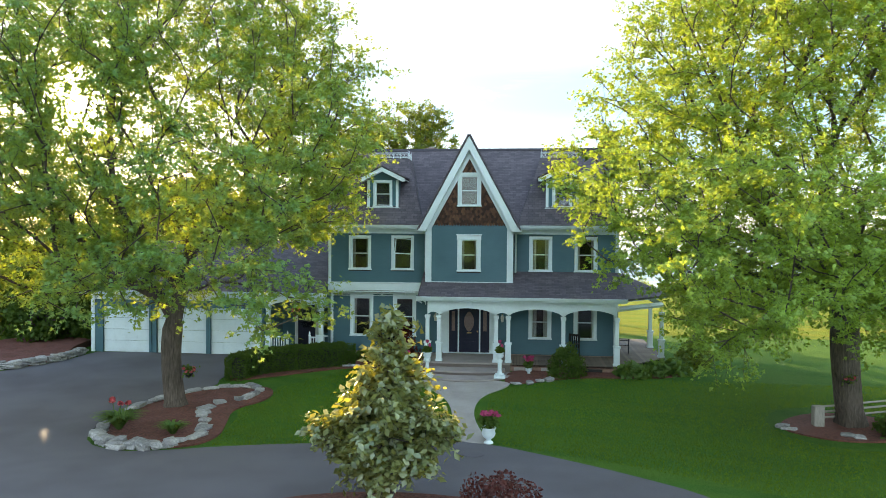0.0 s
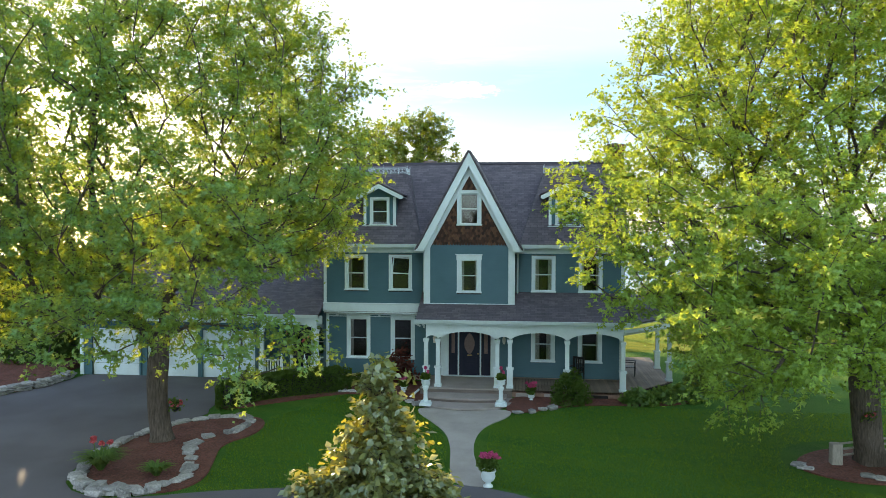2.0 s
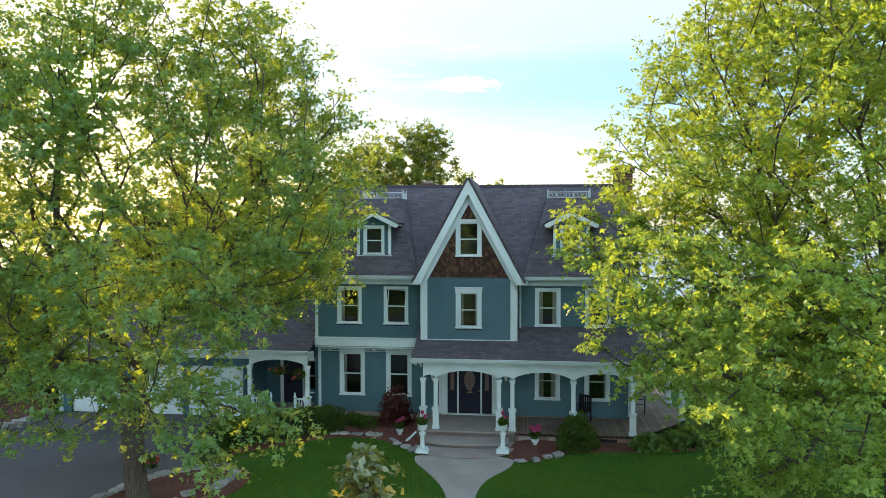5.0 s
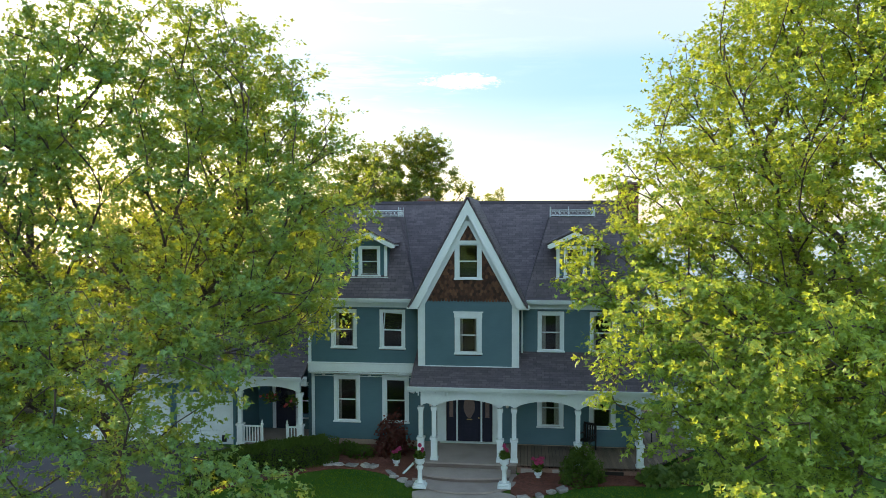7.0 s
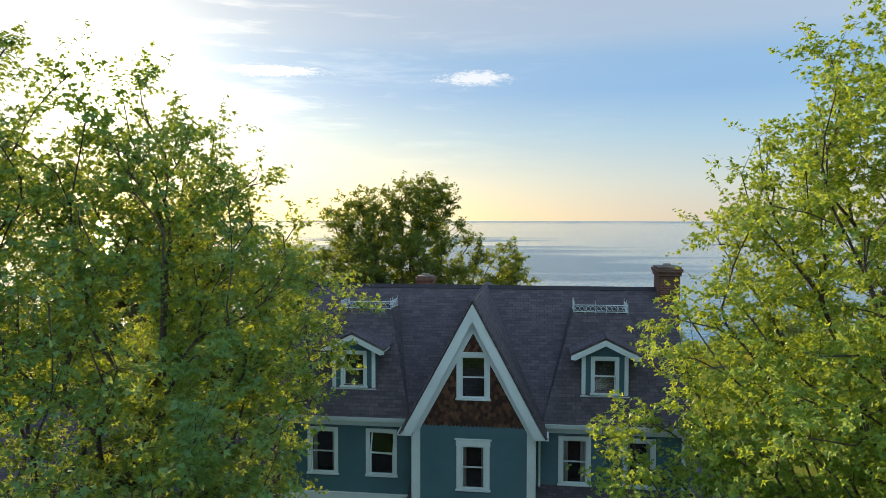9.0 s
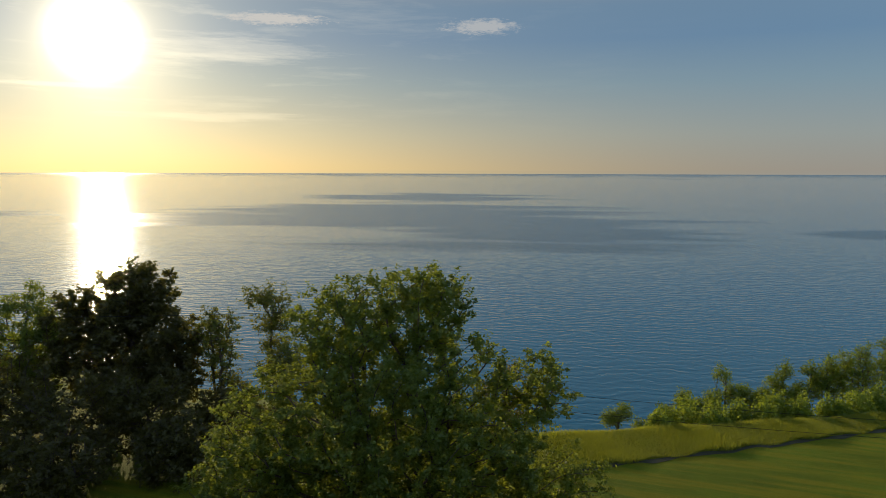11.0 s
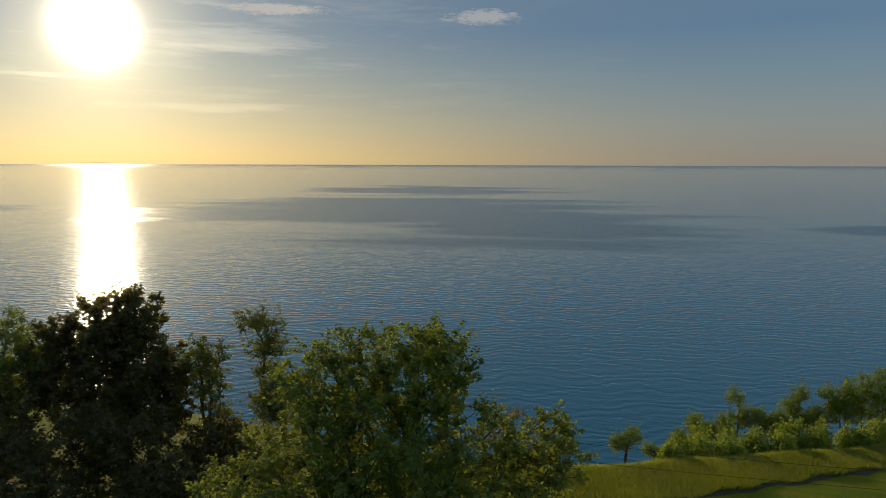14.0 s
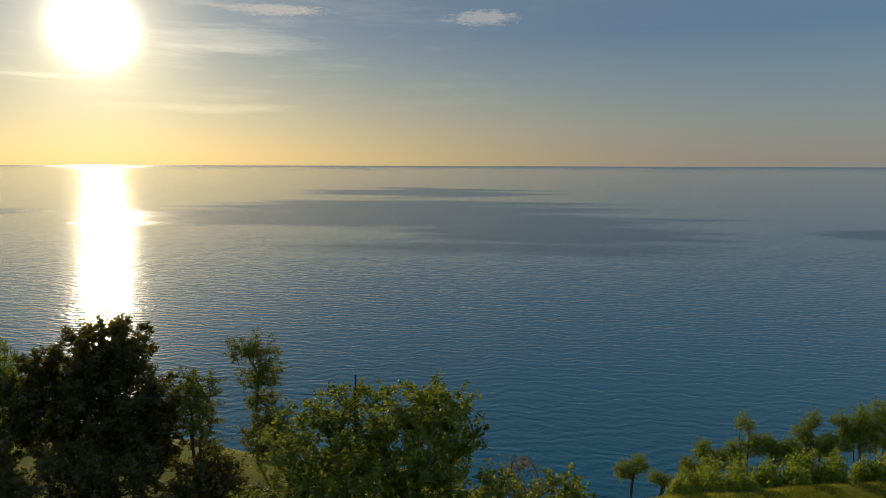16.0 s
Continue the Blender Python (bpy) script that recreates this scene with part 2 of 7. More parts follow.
def glass(name, tone=(0.9, 0.95, 0.95), rough=0.0):
    m, nt, out = graph(name)
    tr, g = nt.nodes.new("ShaderNodeBsdfTransparent"), nt.nodes.new("ShaderNodeBsdfGlossy")
    tr.inputs["Color"].default_value = (*tone, 1)
    g.inputs["Roughness"].default_value = rough
    fr = nt.nodes.new("ShaderNodeFresnel")
    fr.inputs["IOR"].default_value = 1.52
    wob = nt.nodes.new("ShaderNodeBump")
    wob.inputs["Strength"].default_value, wob.inputs["Distance"].default_value = 0.05, 0.01
    nt.links.new(grain(nt, 2.0, 1), wob.inputs["Height"])
    nt.links.new(wob.outputs[0], g.inputs["Normal"])
    mx = nt.nodes.new("ShaderNodeMixShader")
    nt.links.new(fr.outputs[0], mx.inputs[0])
    nt.links.new(tr.outputs[0], mx.inputs[1]), nt.links.new(g.outputs[0], mx.inputs[2])
    nt.links.new(mx.outputs[0], out.inputs["Surface"])
    return m


def lawn_material(name="mown_grass", dry=1.0):
    m, nt, out = graph(name)
    b = nt.nodes.new("ShaderNodeBsdfPrincipled")
    fine, mid, big = grain(nt, 28, 5, 0.7), grain(nt, 1.9, 6, 0.7), grain(nt, 0.12, 3, 0.55)
    stripe = grain(nt, 1.0, 3, 0.55, (0.10, 1.1, 1.0), 0.0, 14)
    col = ramp(nt, fine, [(0.3, (0.016, 0.072, 0.012)), (0.7, (0.038, 0.135, 0.020))])
    col = mixed(nt, ramp(nt, mid, [(0.4, (0, 0, 0)), (0.75, (0.55, 0.55, 0.55))]), col, (0.044, 0.110, 0.015))
    col = mixed(nt, ramp(nt, big, [(0.4, (0, 0, 0)), (0.7, (0.75, 0.75, 0.75))]), col, (0.014, 0.055, 0.009))
    col = mixed(nt, ramp(nt, stripe, [(0.42, (0, 0, 0)), (0.6, (0.55, 0.55, 0.55))]), col, (0.060, 0.125, 0.016))
    # dry: yellow gain that stands for the backlit glow of the blades
    if dry != 1.0:
        col = mixed(nt, 1.0, col, (dry * 1.75, 1.3, 0.5), "MULTIPLY")
    nt.links.new(col, b.inputs["Base Color"])
    b.inputs["Roughness"].default_value, b.inputs["Specular IOR Level"].default_value = 0.85, 0.06
    b.inputs["Sheen Weight"].default_value, b.inputs["Sheen Roughness"].default_value = 0.13, 0.45
    b.inputs["Sheen Tint"].default_value = (0.50, 0.75, 0.12, 1)
    bp = nt.nodes.new("ShaderNodeBump")
    bp.inputs["Strength"].default_value, bp.inputs["Distance"].default_value = 0.9, 0.05
    nt.links.new(fine, bp.inputs["Height"])
    nt.links.new(bp.outputs[0], b.inputs["Normal"])
    nt.links.new(b.outputs[0], out.inputs["Surface"])
    return m


def water_material():
    m, nt, out = graph("lake_water")
    b = nt.nodes.new("ShaderNodeBsdfPrincipled")
    b.inputs["IOR"].default_value = 1.333
    pos = nt.nodes.new("ShaderNodeNewGeometry").outputs["Position"]
    warp = nt.nodes.new("ShaderNodeTexNoise")
    warp.inputs["Scale"].default_value, warp.inputs["Detail"].default_value, warp.inputs["Roughness"].default_value = 0.009, 8.0, 0.62
    st = nt.nodes.new("ShaderNodeVectorMath")
    st.operation = "MULTIPLY"
    st.inputs[1].default_value = (0.42, 1.9, 1.0)
    nt.links.new(pos, st.inputs[0]), nt.links.new(st.outputs[0], warp.inputs["Vector"])
    cat = None
    # breeze-ruffled areas: centre, half-size, as plan ellipses with ragged edges
    for cx, cy, rx, ry in ((0, 425, 115, 92), (-100, 545, 205, 165), (-150, 880, 150, 130), (185, 430, 60, 34), (-410, 480, 70, 60), (0, 6000, 20000, 2900)):
        d = nt.nodes.new("ShaderNodeVectorMath")
        d.operation = "SUBTRACT"
        nt.links.new(pos, d.inputs[0])
        d.inputs[1].default_value = (cx, cy, -12.9)
        e = nt.nodes.new("ShaderNodeVectorMath")
        e.operation = "DIVIDE"
        nt.links.new(d.outputs[0], e.inputs[0])
        e.inputs[1].default_value = (rx, ry, 50)
        l = nt.nodes.new("ShaderNodeVectorMath")
        l.operation = "LENGTH"
        nt.links.new(e.outputs[0], l.inputs[0])
        if cat is None:
            cat = l.outputs["Value"]
        else:
            mn = nt.nodes.new("ShaderNodeMath")
            mn.operation = "MINIMUM"
            nt.links.new(cat, mn.inputs[0]), nt.links.new(l.outputs["Value"], mn.inputs[1])
            cat = mn.outputs[0]
    ad = nt.nodes.new("ShaderNodeMath")
    ad.operation = "MULTIPLY_ADD"
    nt.links.new(warp.outputs[0], ad.inputs[0])
    ad.inputs[1].default_value = 2.6
    nt.links.new(cat, ad.inputs[2])
    sh = nt.nodes.new("ShaderNodeMapRange")
    sh.inputs["From Min"].default_value, sh.inputs["From Max"].default_value = 1.95, 2.35
    sh.inputs["To Min"].default_value, sh.inputs["To Max"].default_value = 1.0, 0.0
    nt.links.new(ad.outputs[0], sh.inputs["Value"])
    ruffle = sh.outputs[0]
    # dimmer sky reflection of ruffled water is put into a darker base colour
    nt.links.new(mixed(nt, ruffle, (0.007, 0.140, 0.232), (0.005, 0.095, 0.165)), b.inputs["Base Color"])
    nt.links.new(ramp(nt, ruffle, [(0.0, (0.075, 0.075, 0.075)), (1.0, (0.20, 0.20, 0.20))]), b.inputs["Roughness"])
    # long low swell, cat's-paw waves and fine ripples
    turn = nt.nodes.new("ShaderNodeMapping")
    turn.inputs["Rotation"].default_value = (0, 0, radians(-8))
    nt.links.new(pos, turn.inputs["Vector"])
    swell = nt.nodes.new("ShaderNodeTexWave")
    swell.bands_direction = "Y"
    for key, v in (("Scale", 0.105), ("Distortion", 16.0), ("Detail", 4.0), ("Detail Scale", 0.9), ("Detail Roughness", 0.6)):
        swell.inputs[key].default_value = v
    nt.links.new(turn.outputs[0], swell.inputs["Vector"])
    waves, ripples = grain(nt, 0.32, 4, 0.6, (0.34, 1.4, 1.0), 0.4, 18), grain(nt, 1.1, 4, 0.6, (0.5, 1.4, 1.0), 0.2, 20)
    zero, one, two = (nt.nodes.new("ShaderNodeBump") for _ in range(3))
    zero.inputs["Strength"].default_value, zero.inputs["Distance"].default_value = 0.23, 0.16
    one.inputs["Strength"].default_value, one.inputs["Distance"].default_value = 0.36, 0.34
    two.inputs["Distance"].default_value = 0.12
    nt.links.new(ramp(nt, ruffle, [(0.0, (0.16, 0.16, 0.16)), (1.0, (0.72, 0.72, 0.72))]), two.inputs["Strength"])
    nt.links.new(swell.outputs["Fac"], zero.inputs["Height"])
    nt.links.new(waves, one.inputs["Height"]), nt.links.new(ripples, two.inputs["Height"])
    nt.links.new(zero.outputs[0], one.inputs["Normal"]), nt.links.new(one.outputs[0], two.inputs["Normal"])
    nt.links.new(two.outputs[0], b.inputs["Normal"])
    nt.links.new(b.outputs[0], out.inputs["Surface"])
    return m


SIDING = surface("blue_clapboard_paint", (0.044, 0.122, 0.154), (0.052, 0.138, 0.172), 0.5, 9, 0.6, 0.15, 0.004, 0.3, stretch=(0.3, 1, 6))
WHITE = surface("white_paint", (0.60, 0.71, 0.75), (0.68, 0.78, 0.81), 0.8, 16, 0.5, 0.1, 0.003, 0.25)
ROOF = shingles("grey_brown_shingles", (0.060, 0.054, 0.065), (0.100, 0.089, 0.103), (0.034, 0.031, 0.039))
def cedar():
    m, nt, out = graph("brown_cedar_shingle")
    b = nt.nodes.new("ShaderNodeBsdfPrincipled")
    isle = nt.nodes.new("ShaderNodeNewGeometry").outputs["Random Per Island"]
    streak = grain(nt, 14, 4, 0.6, (3, 3, 0.5))
    col = ramp(nt, isle, [(0.0, (0.030, 0.013, 0.009)), (0.5, (0.075, 0.032, 0.018)), (1.0, (0.15, 0.070, 0.038))])
    nt.links.new(mixed(nt, ramp(nt, streak, [(0.4, (0, 0, 0)), (0.7, (0.6, 0.6, 0.6))]), col, mixed(nt, 1.0, col, (0.5, 0.5, 0.5), "MULTIPLY")), b.inputs["Base Color"])
    b.inputs["Roughness"].default_value = 0.85
    nt.links.new(b.outputs[0], out.inputs["Surface"])
    return m


CEDAR = cedar()
DOOR_PAINT = surface("navy_door_paint", (0.012, 0.014, 0.030), (0.018, 0.020, 0.040), 1.0, 10, 0.55, 0.05, 0.002, 0.3, gloss=0.25)
GLASS = glass("window_glass")
ETCHED = surface("etched_glass", (0.13, 0.085, 0.08), (0.26, 0.19, 0.18), 6, 30, 0.25, 0.4, 0.006, 0.3)
# near-black: the dimness of unlit insides is put into this colour
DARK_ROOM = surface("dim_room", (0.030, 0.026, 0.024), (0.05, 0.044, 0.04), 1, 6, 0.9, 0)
CURTAIN = surface("curtain_cloth", (0.45, 0.42, 0.38), (0.62, 0.58, 0.52), 1.5, 8, 0.9, 0.4, 0.02, 0.3, stretch=(6, 6, 0.3))
MORTAR = surface("mortar", (0.25, 0.22, 0.2), (0.35, 0.31, 0.28), 1.5, 25, 0.95, 0.4, 0.006)
ASPHALT = surface("asphalt", (0.086, 0.082, 0.094), (0.120, 0.114, 0.128), 0.22, 40, 0.88, 0.5, 0.008, 0.5)
CONCRETE = surface("concrete_walk", (0.30, 0.275, 0.26), (0.40, 0.37, 0.34), 0.7, 26, 0.85, 0.3, 0.006, 0.4)
STEP = surface("step_stone", (0.27, 0.235, 0.23), (0.36, 0.32, 0.30), 0.8, 20, 0.8, 0.25, 0.006, 0.4)
MULCH = surface("red_bark_mulch", (0.055, 0.016, 0.012), (0.215, 0.075, 0.050), 1.1, 13, 0.95, 1.0, 0.06, 0.6)
ROCK = surface("pale_field_stone", (0.20, 0.205, 0.21), (0.42, 0.42, 0.42), 2.5, 14, 0.85, 0.8, 0.03, 0.5, per_piece=0.6)
BARK = surface("grey_bark", (0.040, 0.030, 0.024), (0.16, 0.125, 0.098), 1.5, 7, 0.95, 1.0, 0.09, 0.5, stretch=(2.5, 2.5, 0.35))
DECK = surface("porch_boards", (0.15, 0.115, 0.09), (0.24, 0.19, 0.15), 0.8, 14, 0.7, 0.3, 0.005, 0.4, stretch=(8, 0.5, 1), per_piece=0.4)
IRON = surface("black_iron", (0.012, 0.012, 0.013), (0.025, 0.025, 0.026), 2, 20, 0.45, 0.2, 0.003, 0.3, metal=0.6)
BRASS = surface("aged_brass", (0.35, 0.24, 0.09), (0.5, 0.36, 0.15), 3, 20, 0.35, 0.1, 0.002, 0.3, metal=0.9)
SOIL = surface("bluff_soil", (0.045, 0.050, 0.022), (0.09, 0.085, 0.045), 0.3, 5, 0.95, 0.8, 0.1, 0.5)
GRASS = lawn_material()
# far lawn: low sun shining through its blades is put into the colour
SUNLIT_GRASS = lawn_material("sunlit_lakeside_lawn", 2.0)
WATER = water_material()
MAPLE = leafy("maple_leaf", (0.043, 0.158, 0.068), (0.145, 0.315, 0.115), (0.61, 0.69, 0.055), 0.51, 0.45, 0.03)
# lawn maple: sunlight put into the leaf colour, a lighter yellower copy of MAPLE
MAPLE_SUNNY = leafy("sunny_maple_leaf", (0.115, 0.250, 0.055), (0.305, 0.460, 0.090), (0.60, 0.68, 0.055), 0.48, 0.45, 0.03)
OAK = leafy("ash_leaf", (0.048, 0.090, 0.020), (0.12, 0.170, 0.032), (0.37, 0.43, 0.035), 0.5)
DUSKY = leafy("copper_leaf", (0.028, 0.027, 0.012), (0.070, 0.068, 0.024), (0.30, 0.28, 0.03), 0.42)
OLIVE = leafy("olive_leaf", (0.050, 0.085, 0.016), (0.10, 0.145, 0.028), (0.34, 0.34, 0.03), 0.45)
LIGHTLEAF = leafy("young_leaf", (0.050, 0.115, 0.018), (0.115, 0.195, 0.030), (0.43, 0.51, 0.035), 0.52)
MAGNOLIA = leafy("magnolia_leaf", (0.065, 0.115, 0.055), (0.210, 0.260, 0.120), (0.62, 0.55, 0.05), 0.42, 0.3, 0.09)
REDLEAF = leafy("red_maple_leaf", (0.045, 0.014, 0.014), (0.12, 0.034, 0.030), (0.26, 0.05, 0.03), 0.4)
TWIGGY = leafy("brown_bud", (0.10, 0.07, 0.03), (0.18, 0.13, 0.05), (0.3, 0.24, 0.05), 0.4)
BOX = leafy("hedge_leaf", (0.030, 0.068, 0.014), (0.070, 0.125, 0.024), (0.20, 0.28, 0.025), 0.35, 0.6, 0.015)
HOSTA = leafy("hosta_leaf", (0.05, 0.12, 0.03), (0.12, 0.22, 0.05), (0.3, 0.4, 0.04), 0.35)
PINK = leafy("pink_petal", (0.42, 0.035, 0.14), (0.65, 0.09, 0.26), (0.6, 0.1, 0.2), 0.35)
REDPETAL = leafy("red_petal", (0.5, 0.06, 0.09), (0.7, 0.16, 0.17), (0.6, 0.1, 0.1), 0.35)
MEADOW = leafy("meadow_grass", (0.080, 0.115, 0.016), (0.15, 0.185, 0.03), (0.50, 0.52, 0.035), 0.55)
TURF = leafy("turf_blade", (0.018, 0.080, 0.012), (0.040, 0.130, 0.020), (0.40, 0.50, 0.035), 0.5, 0.7, 0.0)

# ---------- building helpers ----------
def link(name, bm, material, parent=None, label="", smooth=False):
    me = bpy.data.meshes.new(name)
    bm.normal_update()
    bm.to_mesh(me)
    bm.free()
    for m in material if isinstance(material, (list, tuple)) else (material,):
        me.materials.append(m)
    if smooth:
        me.polygons.foreach_set("use_smooth", [True] * len(me.polygons))
    ob = new(name, me)
    if parent:
        ob.parent = parent
    if label:
        ob["label"] = label
    return ob


def part(name, bm, material, parent, label="", smooth=False):
    return link(name, bm, material, parent, label, smooth)


def thing(name, label, category, group="", kind="", at=(0, 0, 0)):
    ob = new(name)
    ob.location = at
    return tagged(ob, label, category, group, kind)


def box(bm, x0, x1, y0, y1, z0, z1, bevel=0.0):
    m = Matrix.Translation(((x0 + x1) / 2, (y0 + y1) / 2, (z0 + z1) / 2)) @ Matrix.Diagonal((x1 - x0, y1 - y0, z1 - z0, 1))
    made = bmesh.ops.create_cube(bm, size=1.0, matrix=m)["verts"]
    if bevel:
        edges = {e for v in made for e in v.link_edges}
        bmesh.ops.bevel(bm, geom=list(edges), offset=bevel, segments=1, affect="EDGES")
    return bm


def boxes(*rows, bevel=0.0):
    bm = bmesh.new()
    for r in rows:
        box(bm, *r, bevel=bevel)
    return bm


def prism(bm, outline, axis, a, b):
    """A closed outline in the two other axes, drawn out from a to b along axis 'x', 'y' or 'z'."""
    def at(p, k):
        return {"x": (k, p[0], p[1]), "y": (p[0], k, p[1]), "z": (p[0], p[1], k)}[axis]
    lo, hi = [bm.verts.new(at(p, a)) for p in outline], [bm.verts.new(at(p, b)) for p in outline]
    n = len(outline)
    bm.faces.new(lo), bm.faces.new(hi[::-1])
    for i in range(n):
        bm.faces.new((lo[i], lo[(i + 1) % n], hi[(i + 1) % n], hi[i])[::-1])
    bmesh.ops.recalc_face_normals(bm, faces=bm.faces)
    return bm


def lathe(bm, profile, centre=(0, 0, 0), steps=16):
    """A turned body from rows of (radius, z)."""
    rings = []
    for r, z in profile:
        rings.append([bm.verts.new((centre[0] + r * math.cos(2 * math.pi * k / steps), centre[1] + r * math.sin(2 * math.pi * k / steps), centre[2] + z))
                      for k in range(steps)])
    for lo, hi in zip(rings, rings[1:]):
        for k in range(steps):
            bm.faces.new((lo[k], lo[(k + 1) % steps], hi[(k + 1) % steps], hi[k]))
    bm.faces.new(rings[0][::-1]), bm.faces.new(rings[-1])
    return bm


def rod(bm, a, b, ra, rb=None, sides=6):
    a, b = Vector(a), Vector(b)
    rb = ra if rb is None else rb
    turn = (b - a).to_track_quat("Z", "Y").to_matrix()
    lo, hi = [], []
    for k in range(sides):
        w = turn @ Vector((math.cos(2 * math.pi * k / sides), math.sin(2 * math.pi * k / sides), 0))
        lo.append(bm.verts.new(a + w * ra)), hi.append(bm.verts.new(b + w * rb))
    for k in range(sides):
        bm.faces.new((lo[k], lo[(k + 1) % sides], hi[(k + 1) % sides], hi[k]))
    bm.faces.new(lo[::-1]), bm.faces.new(hi)
    return bm


def slab(bm, corners, thick):
    """A flat slab with its upper face on the given corners (seen from outside counter-clockwise), thickened inwards."""
    c = [Vector(p) for p in corners]
    n = (c[1] - c[0]).cross(c[2] - c[0]).normalized()
    up, lo = [bm.verts.new(p) for p in c], [bm.verts.new(p - n * thick) for p in c]
    k = len(c)
    bm.faces.new(up), bm.faces.new(lo[::-1])
    for i in range(k):
        bm.faces.new((up[(i + 1) % k], up[i], lo[i], lo[(i + 1) % k]))
    return bm


def slope_uv(bm):
    """UV in metres: along the level line of each face and up its slope."""
    uv = bm.loops.layers.uv.verify()
    bm.normal_update()
    for f in bm.faces:
        n = f.normal
        u = Vector((0, 0, 1)).cross(n)
        u = u.normalized() if u.length > 1e-4 else Vector((1, 0, 0))
        v = n.cross(u)
        for l in f.loops:
            l[uv].uv = (l.vert.co.dot(u), l.vert.co.dot(v))
    return bm


def mesh_of(name, verts, faces, material, parent=None, smooth=False):
    """A mesh from arrays of places and of equal-sided faces."""
    me = bpy.data.meshes.new(name)
    verts, faces = np.asarray(verts, np.float32), np.asarray(faces, np.int32)
    k = faces.shape[1]
    me.vertices.add(len(verts)), me.loops.add(faces.size), me.polygons.add(len(faces))
    me.vertices.foreach_set("co", verts.ravel())
    me.loops.foreach_set("vertex_index", faces.ravel())
    me.polygons.foreach_set("loop_start", np.arange(0, faces.size, k, dtype=np.int32))
    if smooth:
        me.polygons.foreach_set("use_smooth", np.ones(len(faces), bool))
    me.update(calc_edges=True)
    me.materials.append(material)
    ob = new(name, me)
    if parent:
        ob.parent = parent
    return ob


def leaves(centres, spread, each, size, up=0.35, long=1.25, seed=1, flat=0.7, lobed=False):
    """Folded leaf blades scattered round clump centres. Returns places and faces."""
    r = np.random.default_rng(seed)
    c = np.repeat(np.asarray(centres), each, axis=0)
    n = len(c)
    off = r.normal(size=(n, 3))
    off *= (r.random((n, 1)) ** 0.4) / np.linalg.norm(off, axis=1, keepdims=True)
    sp = np.repeat(np.broadcast_to(np.asarray(spread, float), (len(centres),)), each)[:, None]
    p = c + off * sp * np.array([1, 1, flat])
    nrm = off * 0.6 + r.normal(size=(n, 3)) * 0.55 + np.array([0, 0, up])
    nrm /= np.linalg.norm(nrm, axis=1, keepdims=True)
    t = np.cross(nrm, r.normal(size=(n, 3)))
    t /= np.linalg.norm(t, axis=1, keepdims=True) + 1e-9
    b = np.cross(nrm, t)
    s = size * (0.6 + 0.8 * r.random((n, 1)))
    tip, side = t * s * long * 0.5, b * s * 0.5
    fold = nrm * s * 0.16
    if lobed:
        v = np.stack([p - tip * 0.8, p + tip * 0.05 - side * 1.2 + fold, p + tip * 0.2 - side * 0.42, p + tip * 1.15 - fold, p + tip * 0.2 + side * 0.42, p + tip * 0.05 + side * 1.2 + fold], 1).reshape(-1, 3)
        i = np.arange(n)[:, None] * 6
        f = np.concatenate([i + np.array([[0, a, a + 1]]) for a in (1, 2, 3, 4)], 1).reshape(-1, 3)
        return v, f
    v = np.stack([p - tip, p + side + fold, p + tip, p - side + fold], 1).reshape(-1, 3)
    i = np.arange(n)[:, None] * 4
    f = np.concatenate([i + np.array([[0, 1, 2]]), i + np.array([[0, 2, 3]])], 1).reshape(-1, 3)
    return v, f


def tubes(chains, sides=6):
    """Tapered tubes along chains of (place, radius). Returns places and faces."""
    V, F, base = [], [], 0
    ang = np.arange(sides) * 2 * np.pi / sides
    for places, radii in chains:
        P = np.asarray(places, float)
        d = np.gradient(P, axis=0)
        d /= np.linalg.norm(d, axis=1, keepdims=True) + 1e-9
        ref = np.where(np.abs(d[:, 2:3]) > 0.9, [[1.0, 0, 0]], [[0, 0, 1.0]])
        u = np.cross(d, ref)
        u /= np.linalg.norm(u, axis=1, keepdims=True) + 1e-9
        w = np.cross(d, u)
        rr = np.asarray(radii, float)[:, None] * np.ones((1, sides))
        if sides > 8:
            rr *= 1 + 0.10 * np.sin(ang * 3 + P[:, 2:3] * 0.5) + 0.07 * np.sin(ang * 5 + 1.3 - P[:, 2:3] * 0.9)
        ring = P[:, None] + rr[:, :, None] * (np.cos(ang)[None, :, None] * u[:, None] + np.sin(ang)[None, :, None] * w[:, None])
        V.append(ring.reshape(-1, 3))
        k = len(P)
        i, j = np.meshgrid(np.arange(k - 1), np.arange(sides), indexing="ij")
        a, b2 = base + i * sides + j, base + i * sides + (j + 1) % sides
        F.append(np.stack([a, b2, b2 + sides, a + sides], -1).reshape(-1, 4))
        base += k * sides
    return np.concatenate(V), np.concatenate(F)


